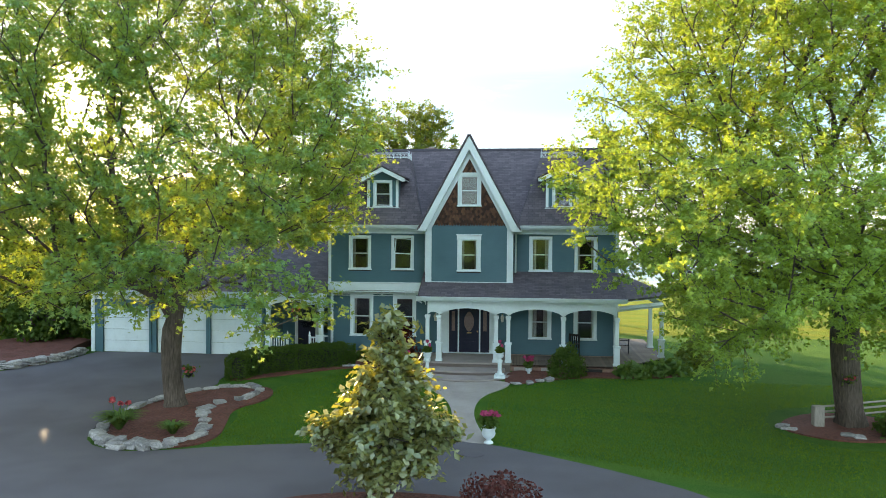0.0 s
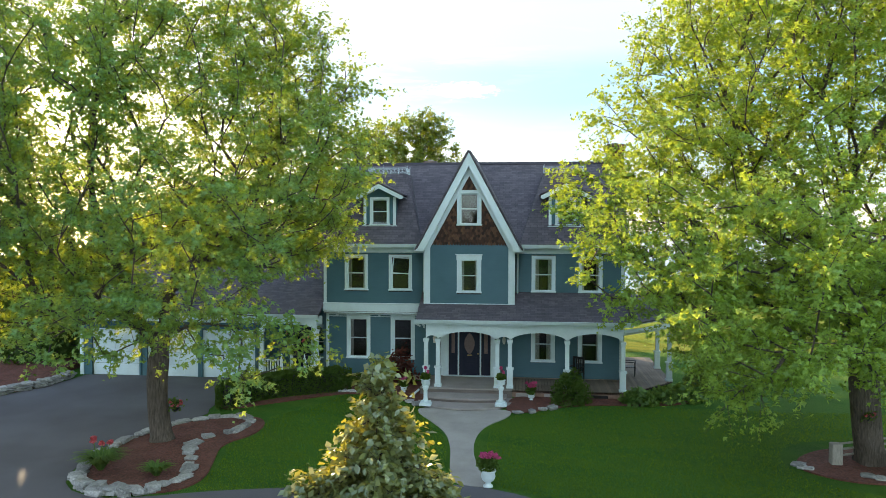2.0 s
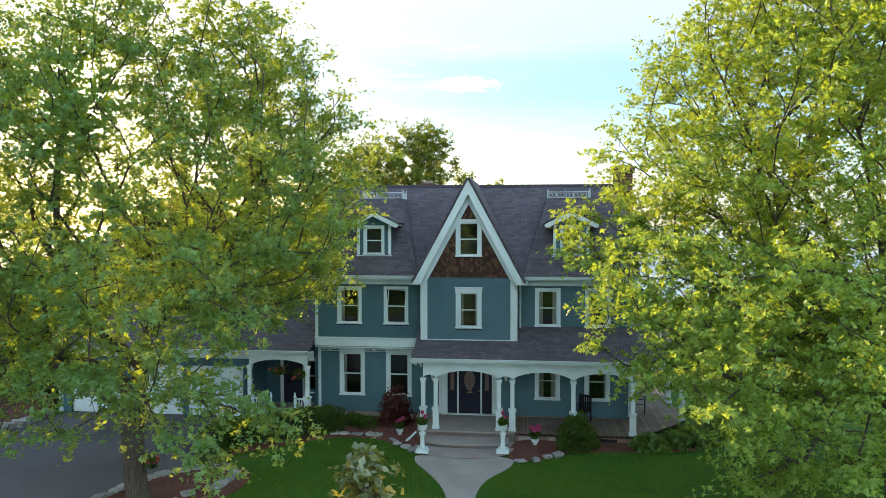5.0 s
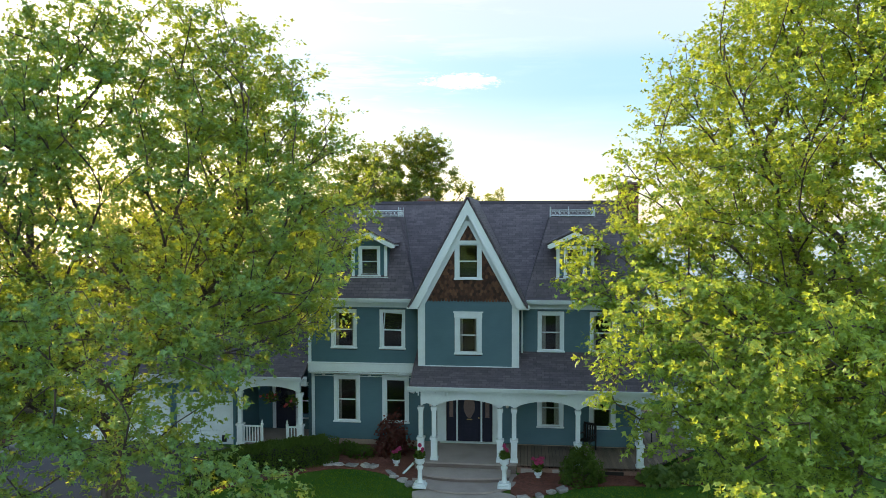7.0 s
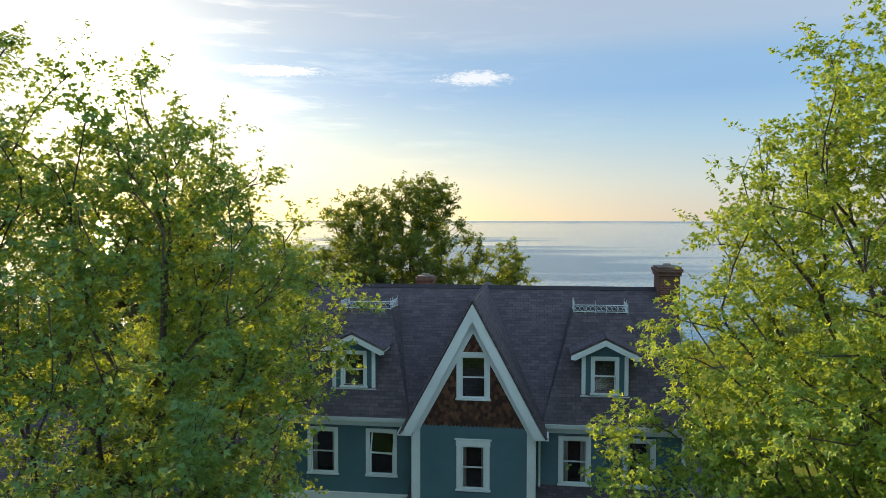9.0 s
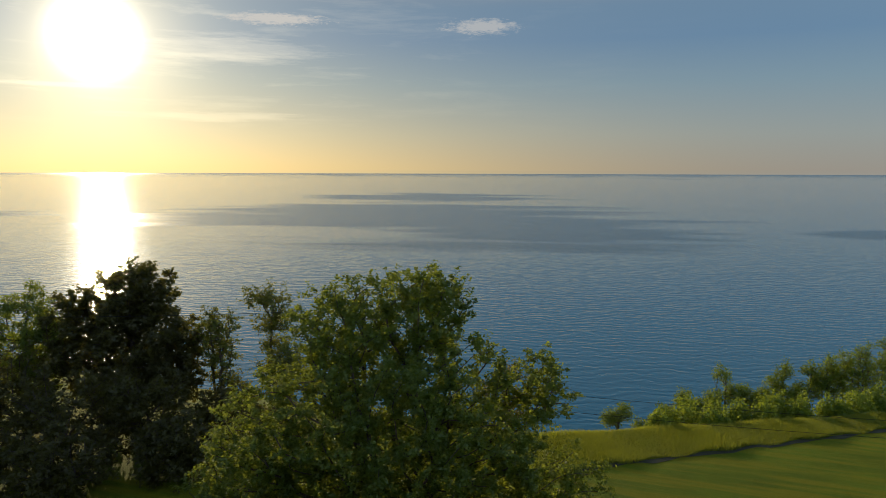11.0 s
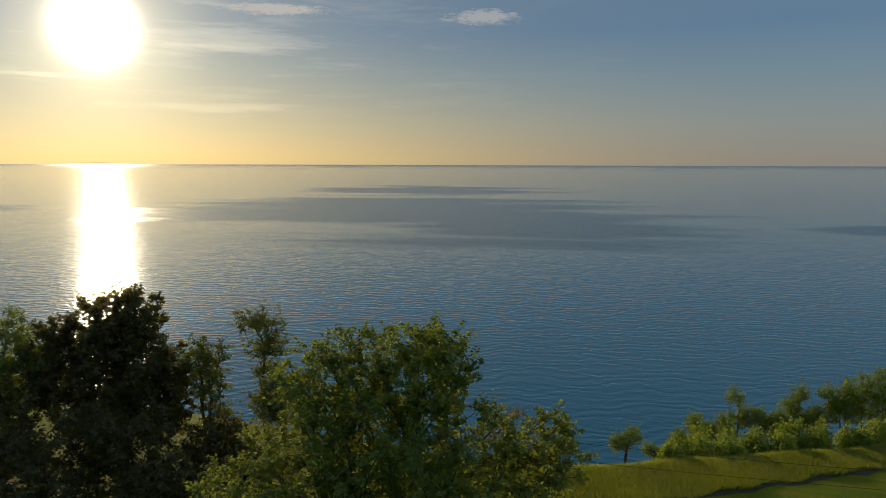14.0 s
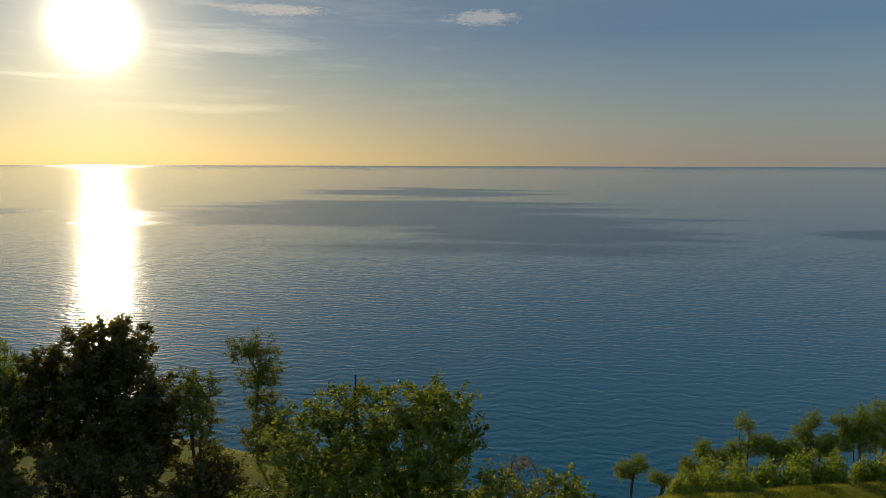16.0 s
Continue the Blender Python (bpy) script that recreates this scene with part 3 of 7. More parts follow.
def tree(name, label, base, trunk_top, lobes, clumps, each, leaf, leaf_mat, trunk_r=0.35, spread=0.7, seed=1, stems=1,
         shell=0.45, bark=None, droop=0.15, lobed=False, sub=0.0, long=1.25, category="tree", group=""):
    """A tree: a tapered trunk that forks into limbs and twigs, each twig ending in a clump of leaves.
    lobes: ellipsoids (centre, radii, share) that the crown fills."""
    r = np.random.default_rng(seed)
    base = np.array(base, float)
    share = np.array([l[2] for l in lobes], float)
    which = r.choice(len(lobes), clumps, p=share / share.sum())
    d = r.normal(size=(clumps, 3))
    d /= np.linalg.norm(d, axis=1, keepdims=True)
    rad = (shell + (1 - shell) * r.random(clumps)) ** 0.7
    rad *= 0.86 + 0.22 * r.random(clumps)
    if sub:
        rad *= 0.84
    ends = np.array([lobes[k][0] for k in which]) + d * rad[:, None] * np.array([lobes[k][1] for k in which])
    if sub:
        # clumps gather on boughs, with gaps between them
        boughs = ends[:max(3, clumps // 9)]
        pick = r.integers(0, len(boughs), clumps)
        off = r.normal(size=(clumps, 3)) * np.array([1, 1, 0.45])
        off *= np.minimum(1.0, 1.35 / (np.linalg.norm(off, axis=1, keepdims=True) + 1e-6))
        ends = boughs[pick] + off * sub
    ends[:, 2] = np.maximum(ends[:, 2], base[2] + 0.4)
    top = np.array(trunk_top, float)
    nodes, parent_of = [], []
    for s in range(stems):
        a = s * 2.4 + seed
        foot = base + (np.array([math.cos(a), math.sin(a), 0]) * trunk_r * 0.7 if stems > 1 else 0)
        head = top + (np.array([math.cos(a), math.sin(a), 0]) * (top[2] - base[2]) * 0.18 if stems > 1 else 0)
        bend = r.normal(size=3) * 0.18 * np.array([1, 1, 0])
        prev = -1
        for k in np.linspace(0, 1, 9):
            nodes.append(foot + (head - foot) * k + bend * math.sin(math.pi * k))
            parent_of.append(prev)
            prev = len(nodes) - 1
    order = np.argsort(np.linalg.norm(ends - top, axis=1))
    tips = []
    for e in ends[order]:
        N = np.array(nodes)
        gap = e - N
        dist = np.linalg.norm(gap, axis=1)
        cost = dist + 1.1 * np.maximum(0, N[:, 2] - e[2] + 0.25 * dist)
        cost[N[:, 2] < base[2] + 0.35 * (top[2] - base[2])] += 6
        j = int(np.argmin(cost))
        start, gl = N[j], dist[j]
        steps = max(2, int(gl / 0.6))
        kink = r.normal(size=3) * min(0.05 * gl, 0.22)
        prev = j
        for k in np.linspace(0, 1, steps + 1)[1:]:
            q = start + (e - start) * k + kink * math.sin(math.pi * k)
            q[2] += min(droop * gl, 0.4) * math.sin(math.pi * k)
            nodes.append(q), parent_of.append(prev)
            prev = len(nodes) - 1
        tips.append(prev)
    n = len(nodes)
    load = np.zeros(n)
    load[tips] = 1.0
    for k in range(n - 1, -1, -1):
        if parent_of[k] >= 0:
            load[parent_of[k]] += load[k]
    radius = np.maximum(0.012, trunk_r * (load / clumps * stems) ** 0.48)
    radius = np.minimum(radius, trunk_r)
    nodes = np.array(nodes)
    kids = [[] for _ in range(n)]
    for k in range(n):
        if parent_of[k] >= 0:
            kids[parent_of[k]].append(k)
    # ease the limbs into smooth curves
    for _ in range(3):
        eased = nodes.copy()
        for k in range(9 * stems, n):
            if kids[k] and parent_of[k] >= 0:
                eased[k] = 0.4 * nodes[k] + 0.3 * nodes[parent_of[k]] + 0.3 * nodes[max(kids[k], key=lambda q: load[q])]
        nodes = eased
    chains, todo = [], [k for k in range(n) if parent_of[k] < 0]
    while todo:
        k = todo.pop()
        line, rr = [], []
        if parent_of[k] >= 0:
            line.append(nodes[parent_of[k]]), rr.append(min(radius[parent_of[k]], radius[k] * 1.15))
        while True:
            line.append(nodes[k]), rr.append(radius[k])
            if not kids[k]:
                break
            main = max(kids[k], key=lambda q: load[q])
            todo += [q for q in kids[k] if q != main]
            k = main
        if len(line) > 1:
            if line[0][2] <= base[2] + 0.05:
                rr[0] *= 1.35
                line[0] = line[0] - np.array([0, 0, 0.15])
            chains.append((line, rr))
    root = thing(name, label, category, group, at=tuple(base))
    big = [c for c in chains if max(c[1]) > trunk_r * 0.45]
    small = [c for c in chains if max(c[1]) <= trunk_r * 0.45]
    v, f = tubes(big, 14)
    mesh_of("trunk", v - base, f, bark or BARK, root, True)
    if small:
        v, f = tubes(small, 5)
        tagged(mesh_of("branchwork", v - base, f, bark or BARK, root, True), kind="stuff")
    sp = spread * (0.65 + 0.7 * r.random(clumps))
    v, f = leaves(nodes[tips], sp, each, leaf, up=0.9 if lobed else 0.35, seed=seed + 50, flat=0.38 if lobed else 0.7, lobed=lobed, long=long)
    crown = mesh_of("crown", v - base, f, leaf_mat, root)
    tagged(crown, kind="stuff")
    return root


def grow(name, label, base, trunk_top, lobes, boughs, twigs, per_twig, leaf, leaf_mat, trunk_r=0.35, reach=0.7, seed=1, stems=1,
         floor_z=0.0, gap=0.6, lobed=True, lift=0.15, bark=None, category="tree", group="", splay=0.18, core=0.34, fork=0.35, layer=1.0, wood=True):
    """A broad-leaved tree: the trunk forks into limbs that run out to evenly spread boughs, each bough ends in leafy sprays of twigs.
    lobes: ellipsoids (centre, radii, share) that the crown fills; floor_z cuts the underside of the first."""
    r = np.random.default_rng(seed)
    base, top = np.array(base, float), np.array(trunk_top, float)
    share = np.array([l[2] for l in lobes], float)
    many = boughs * 7
    which = r.choice(len(lobes), many, p=share / share.sum())
    d = r.normal(size=(many, 3))
    d /= np.linalg.norm(d, axis=1, keepdims=True)
    rad = core + (1 - core) * r.random(many) ** 0.62
    # the outline swells and shrinks from side to side
    rad *= 1 + 0.09 * np.sin(d[:, 0] * 7 + seed) * np.cos(d[:, 2] * 6 + d[:, 1] * 5)
    pts = np.array([lobes[k][0] for k in which]) + d * rad[:, None] * np.array([lobes[k][1] for k in which])
    pts = pts[(which > 0) | (pts[:, 2] > floor_z + 0.5 * np.sin(pts[:, 0] * 1.3) + 0.5 * np.cos(pts[:, 1] * 1.1))]
    pts = pts[pts[:, 2] > base[2] + 0.5]
    kept = np.empty((boughs, 3))
    n = 0
    for p in pts:
        if n == boughs:
            break
        if n == 0 or ((kept[:n] - p) ** 2).sum(1).min() > gap * gap:
            kept[n] = p
            n += 1
    ends = kept[:n]
    cap = 40 * n + 200
    nodes, ways, paths = np.empty((cap, 3)), np.empty((cap, 3)), np.empty(cap)
    parent_of, used = np.full(cap, -1), 0
    for s in range(stems):
        a = s * 2.4 + seed
        out = np.array([math.cos(a), math.sin(a), 0]) * (stems > 1)
        foot, head = base + out * trunk_r * 0.8, top + out * (top[2] - base[2]) * splay
        bend = r.normal(size=3) * 0.2 * np.array([1, 1, 0])
        prev = -1
        for k in np.linspace(0, 1, 13):
            nodes[used] = foot + (head - foot) * k + bend * math.sin(math.pi * k)
            ways[used] = (head - foot) / np.linalg.norm(head - foot)
            paths[used] = 0 if prev < 0 else paths[prev] + np.linalg.norm(nodes[used] - nodes[prev])
            parent_of[used] = prev
            prev = used
            used += 1
    trunk_n, tips, legs = used, [], []
    for e in ends[np.argsort(np.linalg.norm(ends - top, axis=1))]:
        N = nodes[:used]
        gapv = e - N
        dist = np.linalg.norm(gapv, axis=1) + 1e-6
        cosine = (gapv * ways[:used]).sum(1) / dist
        cost = dist * (1 + 0.55 * (1 - cosine)) + 0.42 * paths[:used] + 0.9 * np.maximum(0, N[:, 2] - e[2] + 0.15 * dist)
        cost[N[:, 2] < base[2] + fork * (top[2] - base[2])] += 8
        j = int(np.argmin(cost))
        start, gl, way = N[j].copy(), dist[j], ways[j].copy()
        steps = max(2, int(gl / 0.5))
        mid = start + way * gl * 0.38 + r.normal(size=3) * min(0.06 * gl, 0.2)
        prev = j
        for k in np.linspace(0, 1, steps + 1)[1:]:
            q = start * (1 - k) ** 2 + 2 * mid * k * (1 - k) + e * k * k
            nodes[used], parent_of[used] = q, prev
            step = q - nodes[prev]
            ways[used] = step / (np.linalg.norm(step) + 1e-6)
            paths[used] = paths[prev] + np.linalg.norm(step)
            prev = used
            used += 1
        tips.append(prev)
    n = used
    nodes, ways, parent_of = nodes[:n], ways[:n], parent_of[:n]
    load = np.zeros(n)
    load[tips] = 1.0
    for k in range(n - 1, -1, -1):
        if parent_of[k] >= 0:
            load[parent_of[k]] += load[k]
    radius = np.minimum(np.maximum(0.014, trunk_r * (load / len(tips) * stems) ** 0.5), trunk_r)
    kids = [[] for _ in range(n)]
    for k in range(n):
        if parent_of[k] >= 0:
            kids[parent_of[k]].append(k)
    chains, todo = [], [k for k in range(n) if parent_of[k] < 0]
    while todo:
        k = todo.pop()
        line, rr = [], []
        if parent_of[k] >= 0:
            line.append(nodes[parent_of[k]]), rr.append(min(radius[parent_of[k]], radius[k] * 1.15))
        while True:
            line.append(nodes[k]), rr.append(radius[k])
            if not kids[k]:
                break
            main = max(kids[k], key=lambda q: load[q])
            todo += [q for q in kids[k] if q != main]
            k = main
        if len(line) > 1:
            if line[0][2] <= base[2] + 0.05:
                rr[0] *= 1.35
                line[0] = line[0] - np.array([0, 0, 0.15])
            chains.append((line, rr))
    root = thing(name, label, category, group, at=tuple(base))
    v, f = tubes([c for c in chains if max(c[1]) > trunk_r * 0.42], 14)
    mesh_of("trunk", v - base, f, bark or BARK, root, True)
    # sprays: twigs fan out from the last stretch of every bough
    tip = np.array(tips)
    back = np.where(parent_of[tip] >= 0, parent_of[tip], tip)
    back2 = np.where(parent_of[back] >= 0, parent_of[back], back)
    home = np.stack([tip, tip, back, back2], 1)[np.arange(len(tip))[:, None], r.integers(0, 4, (len(tip), twigs))].ravel()
    go = ways[home] * 0.55 + r.normal(size=(len(home), 3)) * 0.62 + np.array([0, 0, lift])
    go *= np.array([1, 1, layer])
    go /= np.linalg.norm(go, axis=1, keepdims=True)
    long = reach * (0.45 + 0.75 * r.random((len(home), 1)))
    p0 = nodes[home]
    p1, p2 = p0 + go * long * 0.55 + np.array([0, 0, 0.02]), p0 + go * long - np.array([0, 0, 0.10]) * long
    thin = [c for c in chains if max(c[1]) <= trunk_r * 0.42]
    v, f = tubes(thin, 5) if thin else (np.zeros((0, 3)), np.zeros((0, 4), int))
    if wood:
        ring = np.array([[1, 0, 0], [-0.5, 0.8, 0.3], [-0.5, -0.8, -0.3]])
        tv = np.stack([p0[:, None] + ring * 0.009, p2[:, None] + ring * 0.003], 1).reshape(-1, 3)
        a = np.arange(len(home))[:, None] * 6
        tf = np.concatenate([a + np.array([[k, (k + 1) % 3, (k + 1) % 3 + 3, k + 3]]) for k in range(3)], 1).reshape(-1, 4)
        v, f = np.concatenate([v, tv]), np.concatenate([f, tf + len(v)])
    if len(v):
        tagged(mesh_of("branchwork", v - base, f, bark or BARK, root, True), kind="stuff")
    t = 0.25 + 0.8 * r.random((len(home), per_twig, 1))
    c = (p0[:, None] * (1 - t) ** 2 + 2 * p1[:, None] * t * (1 - t) + p2[:, None] * t * t).reshape(-1, 3)
    c += r.normal(size=c.shape) * 0.085 * np.array([1, 1, 0.7]) * (leaf / 0.14) ** 0.5
    nrm = r.normal(size=c.shape) * 0.55 + np.array([0, 0, 0.75]) + np.repeat(go, per_twig, axis=0) * 0.35
    nrm /= np.linalg.norm(nrm, axis=1, keepdims=True)
    along = np.repeat(go, per_twig, axis=0) * 0.6 + r.normal(size=c.shape) * 0.7 - np.array([0, 0, 0.35])
    u = along - nrm * (along * nrm).sum(1, keepdims=True)
    u /= np.linalg.norm(u, axis=1, keepdims=True) + 1e-9
    w = np.cross(nrm, u)
    s = leaf * (0.6 + 0.75 * r.random((len(c), 1)))
    u, w, fold = u * s, w * s, nrm * s
    i = np.arange(len(c))[:, None]
    if lobed:
        # three pointed lobes
        v = np.stack([c - w * 0.21 - u * 0.22, c + w * 0.21 - u * 0.22, c + u * 0.62 - fold * 0.12, c - u * 0.46, c + u * 0.12, c + w * 0.58 + u * 0.12 - fold * 0.14,
                      c + u * 0.12, c - u * 0.46, c - w * 0.58 + u * 0.12 - fold * 0.14], 1).reshape(-1, 3)
        f = (i * 9 + np.arange(9)[None]).reshape(-1, 3)
    else:
        v = np.stack([c - u * 0.62, c + w * 0.36 + fold * 0.1, c + u * 0.62, c - w * 0.36 + fold * 0.1], 1).reshape(-1, 3)
        f = np.concatenate([i * 4 + np.array([[0, 1, 2]]), i * 4 + np.array([[0, 2, 3]])], 1).reshape(-1, 3)
    tagged(mesh_of("crown", v - base, f, leaf_mat, root), kind="stuff")
    return root


def bush(name, label, centre, radii, count, leaf, mat, seed=1, category="shrub", group="", hollow=0.55, stalk=True):
    """A low plant: stalks and a mound of leaves."""
    r = np.random.default_rng(seed)
    d = r.normal(size=(count, 3))
    d /= np.linalg.norm(d, axis=1, keepdims=True)
    d[:, 2] = np.abs(d[:, 2]) * 1.0 - 0.15
    lump = 1 + 0.22 * np.sin(d[:, :1] * 5 + seed) * np.cos(d[:, 1:2] * 6 + d[:, 2:3] * 4)
    p = d * (hollow + (1 - hollow) * r.random((count, 1)) ** 0.5) * lump * np.array(radii)
    p[:, 2] = np.maximum(p[:, 2] + 0.12 * radii[2], 0.03)
    root = thing(name, label, category, group, at=centre)
    v, f = leaves(p, 0.06, 1, leaf, seed=seed + 9)
    tagged(mesh_of("foliage", v, f, mat, root), kind="stuff")
    if stalk:
        ch = []
        for k in range(7):
            e = p[r.integers(count)] * 0.8
            ch.append(([(e[0] * 0.15, e[1] * 0.15, -0.03), e * np.array([0.5, 0.5, 0.6]), e], [0.02, 0.014, 0.006]))
        v, f = tubes(ch, 5)
        tagged(mesh_of("branchwork", v, f, BARK, root, True), kind="stuff")
    return root

# ---------- ground, lake, drive, lawn, beds ----------
def coast(x):
    return 79.3 + (0.31 * min(x, 60) + 0.08 * max(0, x - 60) if x >= 0 else 0.25 * min(-x, 60))


def gz(x, y):
    if y <= 72:
        return float(np.interp(y, [24, 35, 50, 72], [0, 0.6, 0.6, 0.2]))
    c = coast(x)
    return float(np.interp(y, [72, c, c + 5, c + 16, c + 28, c + 60], [0.2, 0, -2.2, -7.6, -13.2, -16]))


def ground_sheet():
    xs = [-4900, -1500, -500, -200, -120, -80] + list(range(-60, 62, 3)) + [80, 120, 200, 500, 1500, 4900]
    near = [-4900, -1500, -400, -100, -40, -10, 5, 15, 20, 24, 27, 30, 33, 35, 40, 45, 50, 55, 60, 66, 72]
    rows = []
    for x in xs:
        c = coast(x)
        ys = near + [72 + (c - 72) * k for k in (0.35, 0.7, 1.0)] + [c + d for d in (1.5, 5, 10, 16, 22, 28, 60)]
        rows.append([(x, y, gz(x, y) + (0.25 * noise.noise((x * 0.3, y * 0.3, 0)) if y > c + 1 else 0)) for y in ys])
    n = len(rows[0])
    verts = [p for r in rows for p in r]
    faces = [(i * n + j, (i + 1) * n + j, (i + 1) * n + j + 1, i * n + j + 1) for i in range(len(xs) - 1) for j in range(n - 1)]
    ob = mesh_of("ground", verts, faces, GRASS)
    ob.data.materials.append(SOIL)
    ob.data.materials.append(SUNLIT_GRASS)
    for p in ob.data.polygons:
        c = p.center
        p.material_index = 1 if c.y > coast(c.x) + 6 else 2 if c.y > 45 else 0
    return tagged(ob, "mown green lawn on ground that slopes up to the house", "lawn", kind="structure")


ground_sheet()


def lake_sheet():
    bm = bmesh.new()
    ys = [84, 110, 160, 260, 500, 1000, 2000, 4900]
    xs = [-4900, -2000, -800, -300, 0, 300, 800, 2000, 4900]
    v = [[bm.verts.new((x, y, -12.9)) for y in ys] for x in xs]
    for i in range(len(xs) - 1):
        for j in range(len(ys) - 1):
            bm.faces.new((v[i][j], v[i + 1][j], v[i + 1][j + 1], v[i][j + 1]))
    return tagged(link("water", bm, WATER), "wide blue lake with small ripples and smooth patches", "lake", kind="structure")


lake_sheet()


def patch(name, outline, lift, material, label, category, kind="structure", smooth_turns=2, side=True):
    """A level-following sheet on the ground, from a plan outline whose corners are rounded."""
    p = [Vector(q) for q in outline]
    for _ in range(smooth_turns):
        p = [q for a, b in zip(p, p[1:] + p[:1]) for q in (a * 0.75 + b * 0.25, a * 0.25 + b * 0.75)]
    bm = bmesh.new()
    f = bm.faces.new([bm.verts.new((q.x, q.y, 0)) for q in p])
    f.normal_update()
    bmesh.ops.triangulate(bm, faces=[f], quad_method="BEAUTY", ngon_method="EAR_CLIP")
    for y in (24, 35, 50):
        bmesh.ops.bisect_plane(bm, geom=bm.verts[:] + bm.edges[:] + bm.faces[:], plane_co=(0, y, 0), plane_no=(0, 1, 0))
    for v in bm.verts:
        v.co.z = gz(v.co.x, v.co.y) + lift
    bmesh.ops.recalc_face_normals(bm, faces=bm.faces)
    if sum(fc.normal.z for fc in bm.faces) < 0:
        bmesh.ops.reverse_faces(bm, faces=bm.faces)
    if side:
        rim = bmesh.ops.extrude_edge_only(bm, edges=[e for e in bm.edges if e.is_boundary])["geom"]
        for v in rim:
            if isinstance(v, bmesh.types.BMVert):
                v.co.z -= lift + 0.06
    return tagged(link(name, bm, material), label, category, kind=kind)


patch("road", [(-9.75, 35.02), (-9.9, 33.2), (-10.3, 30.6), (-9.9, 29.4), (-10.9, 28.4), (-11.5, 27.2), (-11.9, 25.6), (-11.8, 23.6), (-11.0, 22.0), (-9.6, 21.3),
               (-8.2, 21.6), (-7.0, 22.1), (-5.0, 22.7), (-2.6, 23.15), (0.3, 23.7), (1.7, 23.4), (3.7, 22.2), (5.2, 21.2), (7.1, 19.7), (9.5, 16.5), (11.5, 11.5), (12.0, 5.0),
               (8.0, -6.0), (-6.0, -9.0), (-16, -4), (-24, 8), (-26, 22), (-24, 29.0), (-20.4, 30.6), (-19.9, 31.4), (-19.0, 32.6), (-18.5, 34.6), (-18.4, 35.05), (-14, 35.05)],
      0.02, ASPHALT, "grey asphalt driveway sweeping past the lawn to the garage", "driveway", smooth_turns=1)
patch("planting_island", [(-4.5, 17.5), (-2.0, 18.9), (1.5, 18.8), (4.5, 17.2), (6.0, 13.0), (4.0, 9.0), (-1.0, 7.5), (-5.0, 10.0), (-6.0, 14.0)],
      0.045, MULCH, "bark mulch round island in the driveway", "flower bed")
patch("pavement", [(-1.75, 30.6), (-1.05, 29.6), (-0.35, 28.3), (-0.02, 26.8), (0.1, 25.2), (0.3, 23.66), (1.62, 23.42), (1.15, 24.6), (0.78, 26.2), (0.72, 27.8), (1.0, 29.2), (1.9, 30.4), (2.0, 31.4), (-1.75, 31.4)],
      0.035, CONCRETE, "pale concrete front walk that widens at the steps", "walkway", smooth_turns=2)
patch("tree_bed", [(-11.3, 23.0), (-11.6, 24.6), (-11.5, 26.3), (-11.1, 27.5), (-10.4, 28.4), (-9.7, 29.0), (-8.8, 29.4), (-7.7, 29.3), (-7.2, 28.6), (-7.2, 27.4), (-8.0, 26.3), (-7.6, 24.8), (-7.2, 23.2), (-7.5, 22.1), (-8.7, 21.7), (-10.0, 21.75), (-10.9, 22.2)],
      0.06, MULCH, "red bark mulch bed under the maple, edged with stones", "flower bed")
patch("house_bed_left", [(-9.9, 33.6), (-10.1, 31.2), (-9.6, 30.0), (-8.6, 30.8), (-7.5, 31.5), (-5.5, 32.9), (-4.2, 33.0), (-3.2, 32.7), (-2.6, 32.2), (-1.7, 31.5), (-1.5, 33.0), (-2.0, 35.7), (-6.5, 35.7), (-6.9, 34.4), (-9.4, 34.2)],
      0.05, MULCH, "dark red mulch bed along the house wall", "flower bed", smooth_turns=1)
patch("house_bed_right", [(1.75, 32.4), (1.75, 31.0), (2.6, 31.0), (3.7, 31.8), (5.2, 32.3), (7.0, 32.4), (9.0, 32.7), (10.0, 34.0), (9.6, 36.2), (6.9, 33.3), (4.0, 33.3), (2.2, 33.3)],
      0.05, MULCH, "red mulch bed in front of the porch", "flower bed", smooth_turns=1)
patch("bed_right", [(11.0, 26.2), (11.6, 25.4), (12.8, 24.9), (14.5, 25.2), (15.4, 26.6), (14.6, 28.0), (12.8, 28.1), (11.5, 27.2)],
      0.05, MULCH, "round red mulch bed under the maple on the lawn", "flower bed")
patch("bed_left", [(-19.6, 35.0), (-18.9, 33.0), (-19.9, 31.6), (-20.8, 31.0), (-23.0, 31.6), (-25.0, 34.0), (-24.0, 37.5), (-20.0, 37.5)],
      0.30, MULCH, "raised mulch bed behind a low stone wall", "flower bed", smooth_turns=1)


def stone_mesh(seed):
    r = random.Random(seed)
    bm = bmesh.new()
    bmesh.ops.create_cube(bm, size=1.0)
    bmesh.ops.subdivide_edges(bm, edges=bm.edges[:], cuts=1, use_grid_fill=True)
    for v in bm.verts:
        v.co = v.co.lerp(v.co.normalized() * 0.62, 0.45) + Vector([r.uniform(-0.09, 0.09) for _ in range(3)])
    me = bpy.data.meshes.new("stone")
    bm.to_mesh(me)
    bm.free()
    me.materials.append(ROCK)
    return me


STONES = [stone_mesh(k) for k in range(7)]


